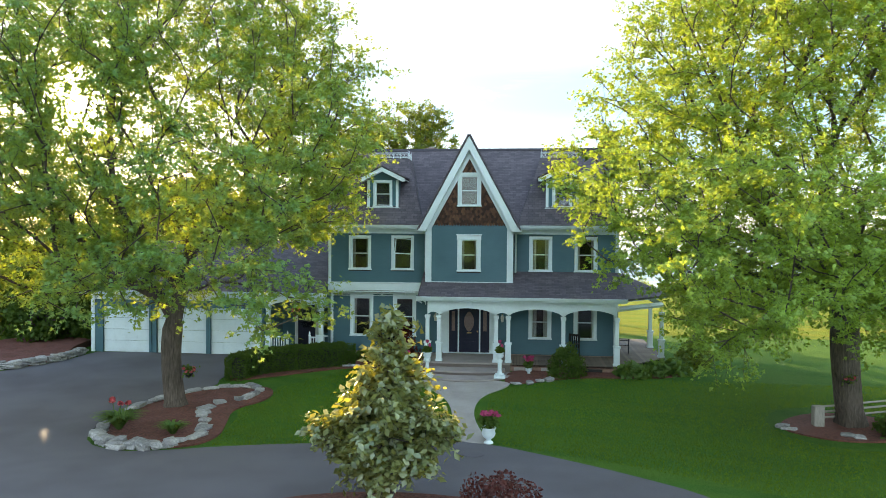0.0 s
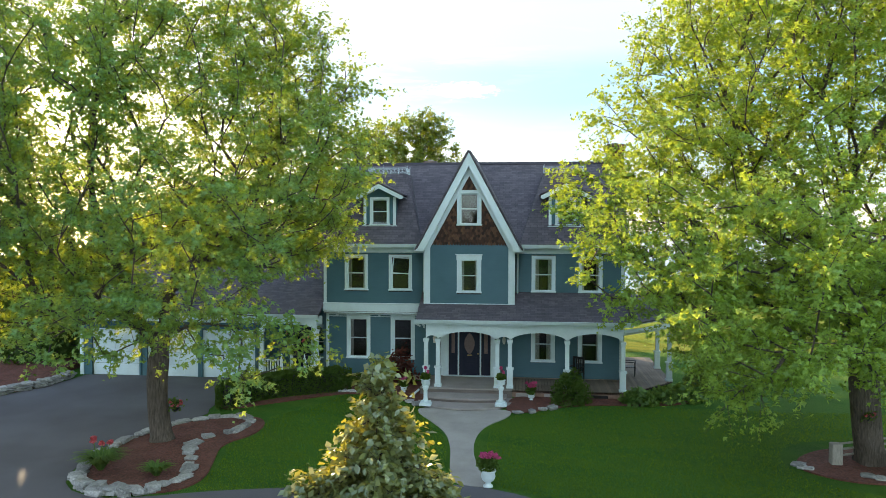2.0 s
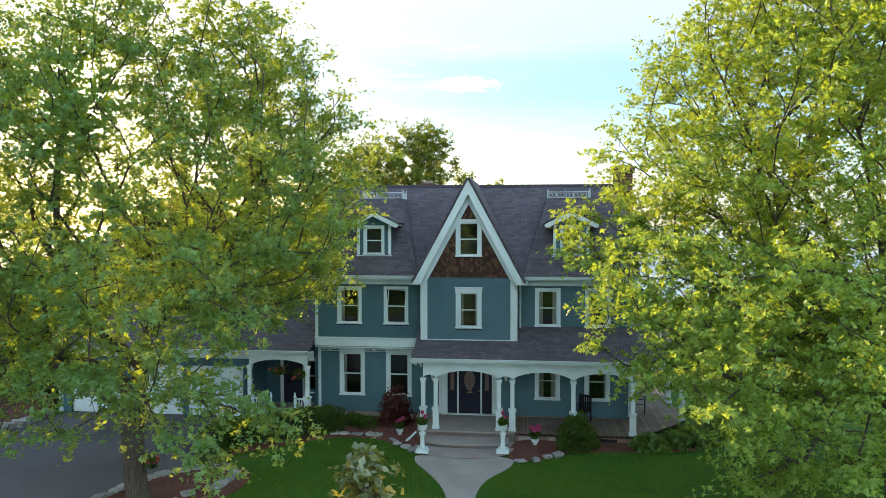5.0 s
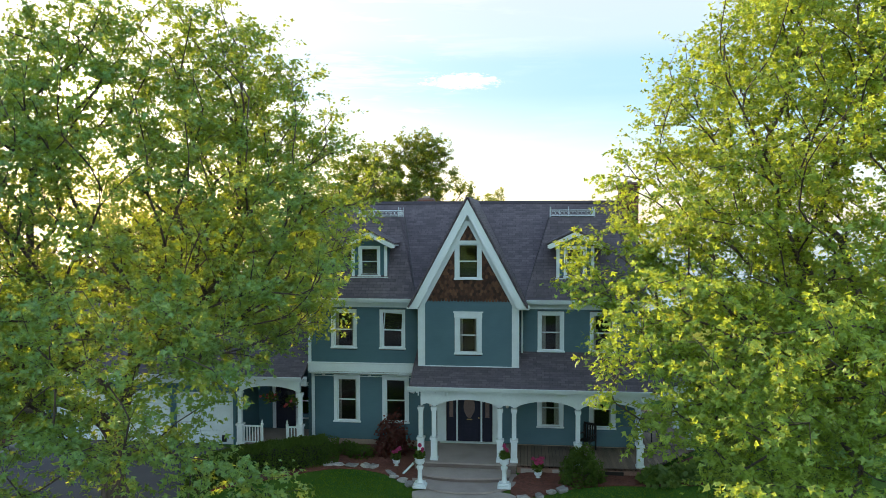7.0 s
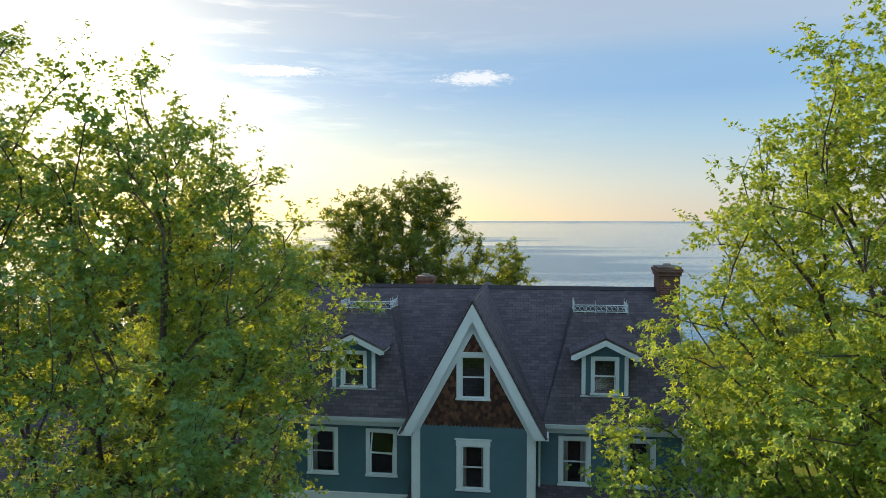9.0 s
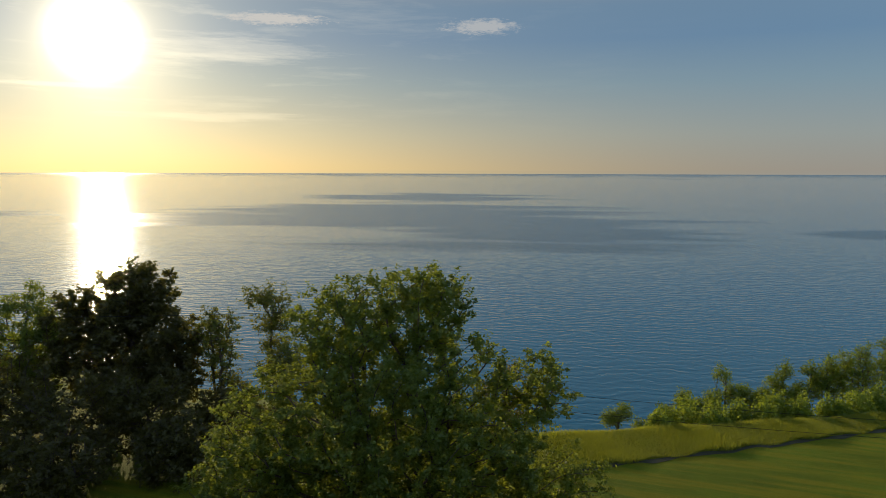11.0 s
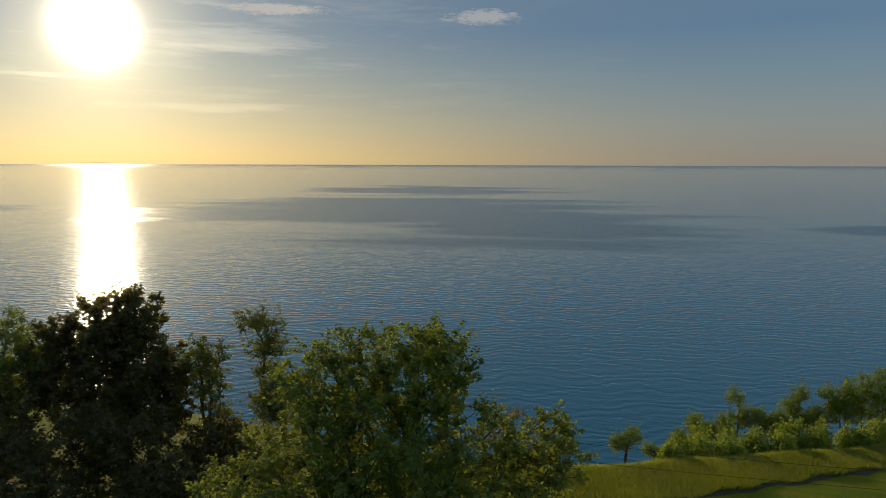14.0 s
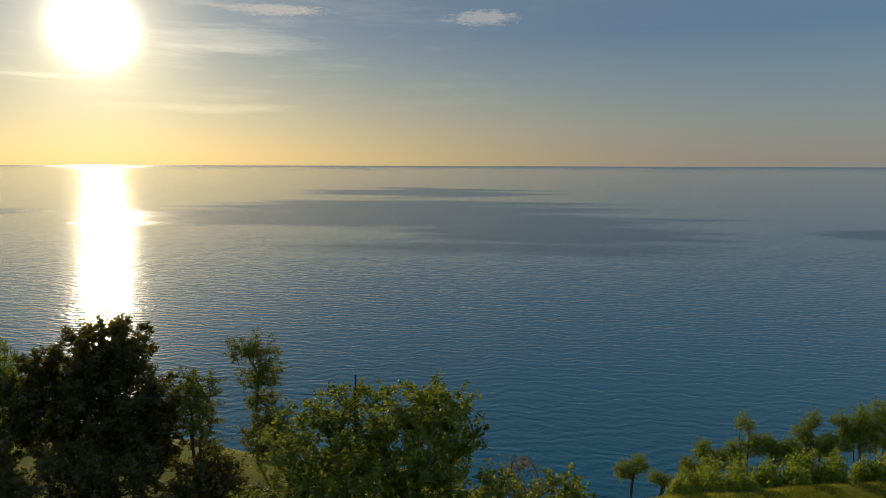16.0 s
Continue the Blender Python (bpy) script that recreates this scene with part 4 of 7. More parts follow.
def stone_row(name, label, path, gap, size, layers=1, seed=1, lift=0.0):
    """Loose stones laid side by side along a plan line."""
    r = random.Random(seed)
    root = thing(name, label, "stone edging")
    pts = [Vector(p) for p in path]
    for a, b in zip(pts, pts[1:]):
        n = max(1, int((b - a).length / gap))
        for k in range(n):
            for lay in range(layers):
                q = a.lerp(b, (k + r.uniform(0.2, 0.8)) / n)
                w, d, h = size * r.uniform(0.7, 1.5), size * r.uniform(0.55, 1.0), size * r.uniform(0.2, 0.38)
                ob = new("stone", r.choice(STONES))
                ob.parent = root
                way = math.atan2((b - a).y, (b - a).x) + r.uniform(-0.4, 0.4)
                ob.matrix_basis = Matrix.Translation((q.x + r.uniform(-0.06, 0.06), q.y + r.uniform(-0.06, 0.06), gz(q.x, q.y) + lift + 0.03 + h * 0.32 + lay * size * 0.26)) \
                    @ Euler((r.uniform(-0.15, 0.15), r.uniform(-0.15, 0.15), way)).to_matrix().to_4x4() @ Matrix.Diagonal((w, d, h, 1))
    return root


stone_row("stone_edging", "pale rough field stones edging the mulch bed under the maple",
          [(-11.15, 23.0), (-11.65, 24.6), (-11.55, 26.3), (-11.1, 27.5), (-10.5, 28.35), (-9.7, 28.95), (-8.8, 29.35), (-7.9, 29.0), (-7.8, 28.3), (-8.1, 27.5), (-8.8, 26.7), (-9.0, 26.0), (-8.3, 24.7), (-7.85, 23.2), (-8.2, 22.25), (-8.8, 21.75), (-9.9, 21.8), (-10.6, 22.2), (-11.15, 23.0)],
          0.42, 0.5, 1, 3)
stone_row("front_stones", "stacked grey stones at the front of the maple bed", [(-11.1, 22.75), (-10.5, 22.05), (-9.9, 21.7), (-8.8, 21.62), (-8.0, 22.1)], 0.36, 0.46, 2, 8)
stone_row("low_stone_wall", "low dry-stacked grey stone wall beside the driveway", [(-20.9, 30.9), (-20.2, 31.1), (-19.8, 31.7), (-19.0, 32.9), (-18.9, 34.6)], 0.36, 0.42, 3, 5)
stone_row("bed_stones", "weathered stones edging the bed by the house wall", [(-5.6, 33.2), (-4.3, 33.3), (-3.3, 33.1), (-2.8, 32.5), (-1.9, 31.6)], 0.4, 0.38, 1, 11)
stone_row("porch_bed_stones", "flat stones edging the bed before the porch", [(1.85, 30.85), (2.6, 31.0), (3.3, 31.5), (3.9, 31.95)], 0.4, 0.36, 1, 12)
stone_row("lawn_bed_stones", "a few stones beside the mulch bed on the lawn", [(11.1, 26.3), (11.4, 26.0)], 0.2, 0.34, 1, 13)
stone_row("lawn_bed_stones", "a few stones beside the mulch bed on the lawn", [(12.9, 25.6), (13.3, 25.4)], 0.2, 0.34, 1, 14)


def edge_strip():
    """The shade of the tall grass where the mown lawn stops, laid down as a dark strip."""
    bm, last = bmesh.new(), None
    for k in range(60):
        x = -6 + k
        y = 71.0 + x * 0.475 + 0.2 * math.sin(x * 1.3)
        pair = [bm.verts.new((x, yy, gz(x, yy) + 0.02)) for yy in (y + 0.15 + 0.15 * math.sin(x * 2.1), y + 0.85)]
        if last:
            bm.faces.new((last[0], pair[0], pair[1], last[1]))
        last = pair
    return tagged(link("shade_strip", bm, EDGE_SHADE), "tall grass shade laid as a dark strip at the lawn edge", "soil", kind="structure")


# near-black earthy colour that stands for the shade of the tall grass
EDGE_SHADE = surface("edge_shade_paint", (0.022, 0.024, 0.012), (0.05, 0.05, 0.026), 1.0, 9, 0.95, 0.8, 0.05)
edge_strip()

# ---------- the house ----------
house = thing("house", "blue clapboard house with white trim, steep front gable and wrap porch", "house", at=(0, 0, 0))


def wall_bm(x0, x1, y0, y1, z0, z1, holes=()):
    """A wall along x with openings (x0, x1, z0, z1) right through it."""
    bm = bmesh.new()
    xs = sorted({x0, x1, *[h[0] for h in holes], *[h[1] for h in holes]})
    zs = sorted({z0, z1, *[h[2] for h in holes], *[h[3] for h in holes]})
    for a, b in zip(xs, xs[1:]):
        for c, d in zip(zs, zs[1:]):
            if not any(h[0] <= (a + b) / 2 <= h[1] and h[2] <= (c + d) / 2 <= h[3] for h in holes):
                box(bm, a, b, y0, y1, c, d)
    bmesh.ops.remove_doubles(bm, verts=bm.verts, dist=1e-4)
    return bm


def clapboards(x0, x1, y, z0, z1, holes=(), step=0.135, along="x", face=-1):
    """Lapped boards on a wall that faces -y (or a wall along y, facing face * x)."""
    bm = bmesh.new()
    z = z0
    while z < z1 - 0.02:
        top = min(z + step + 0.01, z1)
        spans = [(x0, x1)]
        for h in holes:
            if h[2] < top - 0.01 and h[3] > z + 0.01:
                spans = [s for a, b in spans for s in ((a, min(b, h[0])), (max(a, h[1]), b)) if s[1] - s[0] > 0.02]
        for a, b in spans:
            low, high = -0.042, -0.006
            pts = [(a, low, z), (b, low, z), (b, high, top), (a, high, top), (b, 0.0, z), (a, 0.0, z)]
            if along == "x":
                vs = [bm.verts.new((p[0], y + p[1], p[2])) for p in pts]
            else:
                vs = [bm.verts.new((y - face * p[1], p[0], p[2])) for p in pts]
            bm.faces.new(vs[:4]), bm.faces.new((vs[5], vs[4], vs[1], vs[0]))
        z += step
    bmesh.ops.recalc_face_normals(bm, faces=bm.faces)
    return bm


def window(x0, x1, z0, z1, y, casing=0.13, head=0.0, curtain=0.0, parent=house, tilt=0.0, blank=False):
    """A double-hung window in a wall that faces -y: casing, sill, two sashes with their panes."""
    w = new("window")
    w.parent = parent
    w.location = ((x0 + x1) / 2, y, z0)
    W, H, c = (x1 - x0) / 2, z1 - z0, casing
    frame_bm = boxes((-W, -W + c, -0.05, 0.06, 0.06, H), (W - c, W, -0.05, 0.06, 0.06, H), (-W - 0.02 * bool(head), W + 0.02 * bool(head), -0.055, 0.06, H - c, H + head), bevel=0.008)
    if head:
        box(frame_bm, -W - 0.06, W + 0.06, -0.09, 0.05, H + head, H + head + 0.05, bevel=0.01)
    part("frame", frame_bm, WHITE, w)
    part("sill", boxes((-W - 0.03, W + 0.03, -0.10, 0.06, 0.0, 0.065), bevel=0.012), WHITE, w)
    inner, bot, top = W - c, 0.065, H - c
    mid = (bot + top) / 2
    for a, b, dy in ((bot, mid + 0.02, 0.045), (mid - 0.02, top, 0.02)):
        s = 0.045
        sash = part("sash", boxes((-inner, -inner + s, dy, dy + 0.035, a, b), (inner - s, inner, dy, dy + 0.035, a, b),
                                  (-inner + s, inner - s, dy, dy + 0.035, a, a + s), (-inner + s, inner - s, dy, dy + 0.035, b - s, b)), WHITE, w)
        pane = part("pane", boxes((-inner + s, inner - s, dy + 0.012, dy + 0.018, a + s, b - s)), GLASS, w)
        pane.visible_shadow = False
        if tilt and (dy == 0.02) == (tilt > 0):
            # a sash that leans in from its bottom edge
            hinge = Vector((0, dy, a))
            lean = Matrix.Translation(hinge) @ Euler((radians(-abs(tilt)), radians(3.5) if tilt > 0 else 0, 0)).to_matrix().to_4x4() @ Matrix.Translation(-hinge)
            sash.matrix_basis, pane.matrix_basis = lean, lean
    if curtain:
        bm = bmesh.new()
        n = 14
        for side in (-1, 1):
            row = []
            for k in range(n + 1):
                x = side * (inner - 0.02 - k / n * inner * curtain)
                yy = 0.22 + 0.025 * math.sin(k * 2.3)
                row.append((bm.verts.new((x, yy, bot)), bm.verts.new((x, yy, top))))
            for (a, b), (c2, d) in zip(row, row[1:]):
                bm.faces.new((a, c2, d, b))
        part("curtain", bm, CURTAIN, w)
    return w


XL, XR = -6.85, 6.85
Y1, Y2, YB = 35.77, 35.33, 34.35          # first-floor, second-floor and bay walls
FLOOR = 0.85
# openings
second = [(-5.85, -4.76, 4.80, 6.46), (-3.78, -2.70, 4.80, 6.46), (2.75, 3.82, 4.80, 6.46), (4.84, 5.90, 4.80, 6.46)]
first = [(-5.87, -4.73, 1.56, 3.58), (-3.77, -2.63, 1.56, 3.58), (2.75, 3.83, 1.57, 3.30), (4.86, 5.94, 1.57, 3.30)]
door_hole = (-1.02, 0.88, FLOOR, 3.12)


def shrink(h, k=0.12):
    return (h[0] + k, h[1] - k, h[2] + 0.05, h[3] - k)


part("wall", wall_bm(XL, XR, Y1, Y1 + 0.2, 0.3, 4.0, [shrink(h) for h in first] + [door_hole]), DARK_ROOM, house, "inner wall with the room's dimness painted on in near-black")
part("wall", wall_bm(XL, XR, Y2, Y2 + 0.2, 3.72, 6.95, [shrink(h) for h in second]), DARK_ROOM, house, "inner wall with the room's dimness painted on in near-black")
part("siding", clapboards(XL + 0.13, XR - 0.13, Y1, 0.86, 3.72, first + [(-1.45, 1.30, 0.3, 3.3)]), SIDING, house, "blue lapped clapboard siding")
part("siding", clapboards(XL + 0.13, -2.0, Y2, 4.2, 6.72, second), SIDING, house, "blue lapped clapboard siding")
part("siding", clapboards(2.0, XR - 0.13, Y2, 4.2, 6.72, second), SIDING, house, "blue lapped clapboard siding")
for x, f in ((XL, -1), (XR, 1)):
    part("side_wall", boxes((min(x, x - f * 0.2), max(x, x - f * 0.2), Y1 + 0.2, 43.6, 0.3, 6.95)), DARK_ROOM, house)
    part("siding", clapboards(Y2 + 0.02, 43.6, x, 0.9, 6.95, (), along="y", face=f), SIDING, house)
    bm = prism(bmesh.new(), [(34.9, 6.9), (44.2, 6.9), (39.56, 10.85)], "x", min(x, x - f * 0.18), max(x, x - f * 0.18))
    part("gable_wall", bm, SIDING, house)
part("back_wall", boxes((XL, XR, 43.6, 43.8, 0.3, 6.95)), SIDING, house)
part("foundation", boxes((XL, XR, Y1 - 0.03, Y1 + 0.2, -0.1, 0.84)), surface("tan_foundation", (0.26, 0.20, 0.16), (0.34, 0.27, 0.22), 1, 20, 0.9, 0.3), house, "tan masonry foundation")
for z in (0.8, 3.75, 6.88):
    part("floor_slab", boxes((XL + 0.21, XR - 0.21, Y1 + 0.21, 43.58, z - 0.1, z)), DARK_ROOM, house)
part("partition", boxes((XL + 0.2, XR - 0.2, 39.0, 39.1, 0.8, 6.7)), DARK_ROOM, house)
# trim: corner boards, belt, frieze
for x in (XL, XR - 0.14):
    part("corner_board", boxes((x, x + 0.14, Y1 - 0.04, Y1 + 0.02, 0.95, 3.72), bevel=0.006), WHITE, house)
    part("corner_board", boxes((x, x + 0.14, Y2 - 0.04, Y2 + 0.02, 4.2, 6.72), bevel=0.006), WHITE, house)
part("belt_board", boxes((XL - 0.02, -2.0, Y2 - 0.06, Y2 + 0.05, 3.82, 4.2), (XL - 0.02, -2.0, Y2 - 0.10, Y2 + 0.05, 4.16, 4.22), bevel=0.01), WHITE, house, "broad white belt board")
part("soffit", boxes((XL, -2.0, Y2 - 0.02, Y1 + 0.02, 3.74, 3.80)), WHITE, house)
part("frieze_board", boxes((XL, -2.0, Y1 - 0.03, Y1, 3.52, 3.74)), WHITE, house)
for x in (-6.3, -5.3, -4.3, -3.2, -2.4):
    part("bracket", boxes((x - 0.05, x + 0.05, Y1 - 0.14, Y1 - 0.03, 3.56, 3.74), bevel=0.012), WHITE, house)
for a, b in ((XL, -1.98), (1.98, XR)):
    part("frieze_board", boxes((a, b, Y2 - 0.045, Y2, 6.55, 6.80)), WHITE, house)
for a, b in ((XL - 0.15, -2.2), (2.2, XR + 0.15)):
    part("soffit", boxes((a, b, 34.94, Y2 - 0.05, 6.80, 6.84)), WHITE, house)
    part("fascia", boxes((a, b, 34.9, 34.94, 6.78, 6.97)), WHITE, house)


def gutter_bm(x0, x1, y, z):
    return prism(bmesh.new(), [(y, z), (y + 0.13, z), (y + 0.13, z - 0.13), (y + 0.045, z - 0.13), (y + 0.02, z - 0.06)], "x", x0, x1)


part("gutter", gutter_bm(XL - 0.15, -2.3, 34.78, 6.96), WHITE, house)
part("gutter", gutter_bm(2.3, XR + 0.15, 34.78, 6.96), WHITE, house)
for n, (h, cur) in enumerate(zip(second, (0.3, 0.0, 0.45, 0.3))):
    window(*h[:2], *h[2:], Y2, curtain=cur, tilt=7 if -4 < h[0] < 0 else 0)
for h, cur in zip(first, (0.25, 0.0, 0.55, 0.2)):
    window(*h[:2], *h[2:], Y1, casing=0.15, curtain=cur)
for x in (-2.12, 2.12):
    bm = bmesh.new()
    rod(bm, (x, Y2 - 0.1, 4.3), (x, Y2 - 0.1, 6.6), 0.045, sides=8)
    rod(bm, (x, Y2 - 0.1, 6.58), (x * 1.06, Y2 - 0.45, 6.86), 0.045, sides=8)
    part("downspout", bm, WHITE, house)

# main roof
EAVE_Y, EAVE_Z, RIDGE_Y, RIDGE_Z = 34.85, 6.98, 39.56, 11.02
SLOPE = (RIDGE_Z - EAVE_Z) / (RIDGE_Y - EAVE_Y)
bm = bmesh.new()
slab(bm, [(XL - 0.2, EAVE_Y, EAVE_Z), (XR + 0.2, EAVE_Y, EAVE_Z), (XR + 0.2, RIDGE_Y, RIDGE_Z), (XL - 0.2, RIDGE_Y, RIDGE_Z)], 0.14)
slab(bm, [(XR + 0.2, 44.3, EAVE_Z), (XL - 0.2, 44.3, EAVE_Z), (XL - 0.2, RIDGE_Y, RIDGE_Z), (XR + 0.2, RIDGE_Y, RIDGE_Z)], 0.14)
roof = part("roof", slope_uv(bm), ROOF, house, "weathered grey-brown asphalt shingles")
bm = bmesh.new()
x = XL - 0.2
while x < XR + 0.15:
    n = min(x + 0.3, XR + 0.2)
    for s in (-1, 1):
        slab(bm, [(x, RIDGE_Y + s * 0.15, RIDGE_Z - 0.10), (n, RIDGE_Y + s * 0.15, RIDGE_Z - 0.10), (n, RIDGE_Y, RIDGE_Z + 0.035), (x, RIDGE_Y, RIDGE_Z + 0.03)][::-s], 0.02)
    x = n
tagged(part("ridge_cap", bm, ROOF, roof), kind="stuff")

# front bay with the steep gable
bay_win, gab_win = (-0.54, 0.54, 4.82, 6.46), (-0.54, 0.54, 7.80, 9.36)
BW = 1.97
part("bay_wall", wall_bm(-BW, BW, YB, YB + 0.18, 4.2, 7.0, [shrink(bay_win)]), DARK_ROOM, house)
part("siding", clapboards(-BW + 0.2, BW - 0.2, YB, 4.35, 7.0, [bay_win]), SIDING, house, "blue lapped clapboard siding")
for s in (-1, 1):
    part("bay_side", boxes((min(s * BW, s * (BW - 0.18)), max(s * BW, s * (BW - 0.18)), YB + 0.18, Y2, 4.2, 7.0)), DARK_ROOM, house)
    part("siding", clapboards(YB + 0.02, Y2, s * BW, 4.25, 7.0, (), along="y", face=s), SIDING, house)
    part("corner_board", boxes((min(s * BW, s * (BW - 0.24)), max(s * BW, s * (BW - 0.24)), YB - 0.05, YB + 0.02, 4.25, 6.95), bevel=0.008), WHITE, house)
    part("corner_board", boxes((min(s * BW, s * (BW + 0.05)), max(s * BW, s * (BW + 0.05)), YB - 0.05, YB + 0.16, 4.25, 6.95), bevel=0.008), WHITE, house)
part("base_trim", boxes((-BW - 0.03, BW + 0.03, YB - 0.06, YB + 0.02, 4.22, 4.36), bevel=0.01), WHITE, house)
window(*bay_win[:2], *bay_win[2:], YB, casing=0.17, head=0.03, curtain=0.3)
APEX, RAKE = 11.04, 1.865
hole = shrink(gab_win)


def inside_gable(x, z):
    return abs(x) < (10.68 - z) / 1.868


bm = prism(bmesh.new(), [(-BW, 7.0), (hole[0], 7.0), (hole[0], 10.68 - abs(hole[0]) * 1.868)], "y", YB, YB + 0.16)
prism(bm, [(hole[1], 7.0), (BW, 7.0), (hole[1], 10.68 - hole[1] * 1.868)], "y", YB, YB + 0.16)
prism(bm, [(hole[0], 7.0), (hole[1], 7.0), (hole[1], hole[2]), (hole[0], hole[2])], "y", YB, YB + 0.16)
prism(bm, [(hole[0], hole[3]), (hole[1], hole[3]), (hole[1], 10.68 - hole[1] * 1.868), (0, 10.68), (hole[0], 10.68 + hole[0] * 1.868)], "y", YB, YB + 0.16)
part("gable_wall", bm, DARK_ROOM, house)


def scale_shingles():
    """Rows of round-ended cedar shingles over the gable."""
    bm = bmesh.new()
    r = random.Random(4)
    z, row = 6.93, 0
    while z < 10.5:
        x = -1.95 + (row % 2) * 0.065
        while x < 1.95:
            w, cx = 0.125, x + 0.0625
            top = z + 0.17
            if inside_gable(abs(cx) + 0.03, top - 0.05) and not (gab_win[0] < cx < gab_win[1] and gab_win[2] - 0.02 < z + 0.08 < gab_win[3]):
                out = 0.035 + r.uniform(0, 0.014)
                lo = z + r.uniform(-0.012, 0.012)
                pts = [(x + 0.005, lo + 0.045), (x + 0.028, lo + 0.012), (cx, lo), (x + w - 0.028, lo + 0.012), (x + w - 0.005, lo + 0.045)]
                front = [bm.verts.new((px, YB - out, pz)) for px, pz in pts] + [bm.verts.new((x + w - 0.005, YB - 0.008, top)), bm.verts.new((x + 0.005, YB - 0.008, top))]
                back = [bm.verts.new((px, YB - out + 0.02, pz)) for px, pz in pts]
                bm.faces.new(front)
                for a in range(4):
                    bm.faces.new((front[a + 1], front[a], back[a], back[a + 1]))
            x += w
        z += 0.115
        row += 1
    bmesh.ops.recalc_face_normals(bm, faces=bm.faces)
    return bm


tagged(part("gable_shingles", scale_shingles(), CEDAR, house, "dark brown fish-scale cedar shingles"), kind="stuff")
window(*gab_win[:2], *gab_win[2:], YB - 0.02, casing=0.15, curtain=0.0)
FY = 33.93
for s in (-1, 1):
    bm = bmesh.new()
    top, foot = (0, 10.98), (s * 2.25, 10.98 - 2.25 * RAKE)
    wide = 0.29
    outline = [top, foot, (foot[0] - s * 0.12, foot[1] - 0.10), (s * 1.92, foot[1] - 0.02), (0, 10.98 - wide * 2.05)]
    prism(bm, outline if s < 0 else outline[::-1], "y", FY, FY + 0.07)
    part("rake_board", bm, WHITE, house, "wide white gable rake board")
    bm = bmesh.new()
    o2 = [(0, 10.98 - wide * 2.05 + 0.02), (s * 1.94, foot[1]), (s * 1.745, foot[1]), (0, 10.98 - wide * 2.05 - 0.40)]
    prism(bm, o2 if s < 0 else o2[::-1], "y", YB - 0.12, YB - 0.045)
    part("inner_rake", bm, WHITE, house)
    bm = bmesh.new()
    prism(bm, [(0, 10.78), (s * 2.12, 10.78 - 2.12 * RAKE), (s * 2.08, 10.74 - 2.12 * RAKE), (0, 10.68)][::-s], "y", FY + 0.07, YB)
    part("soffit", bm, WHITE, house)
    bm = bmesh.new()
    c = [(0, FY - 0.04, APEX), (s * 2.32, FY - 0.04, APEX - 2.32 * RAKE), (s * 2.32, RIDGE_Y, APEX - 2.32 * RAKE), (0, RIDGE_Y, APEX)]
    slab(bm, c if s < 0 else c[::-1], 0.07)
    bmesh.ops.recalc_face_normals(bm, faces=bm.faces)
    part("gable_roof", slope_uv(bm), ROOF, house, "steep shingled gable roof")
    part("eave_return", boxes((min(s * 1.95, s * 2.42), max(s * 1.95, s * 2.42), FY + 0.02, YB + 0.25, 6.66, 6.78), bevel=0.01), WHITE, house)
part("ridge_cap", prism(bmesh.new(), [(-0.12, APEX - 0.19), (0, APEX + 0.04), (0.12, APEX - 0.19), (0, APEX - 0.02)], "y", FY - 0.05, RIDGE_Y + 0.15), ROOF, roof)


# low cross gable at the back of the ridge
part("rear_gable_roof", slope_uv(prism(bmesh.new(), [(-0.95, 10.6), (0.95, 10.6), (0.0, 11.06)], "y", 39.62, 41.1)), ROOF, house, "low rear cross gable")
DECK_FELT = surface("roof_felt", (0.018, 0.017, 0.018), (0.030, 0.028, 0.030), 1.2, 18, 0.95, 0.3, 0.006)


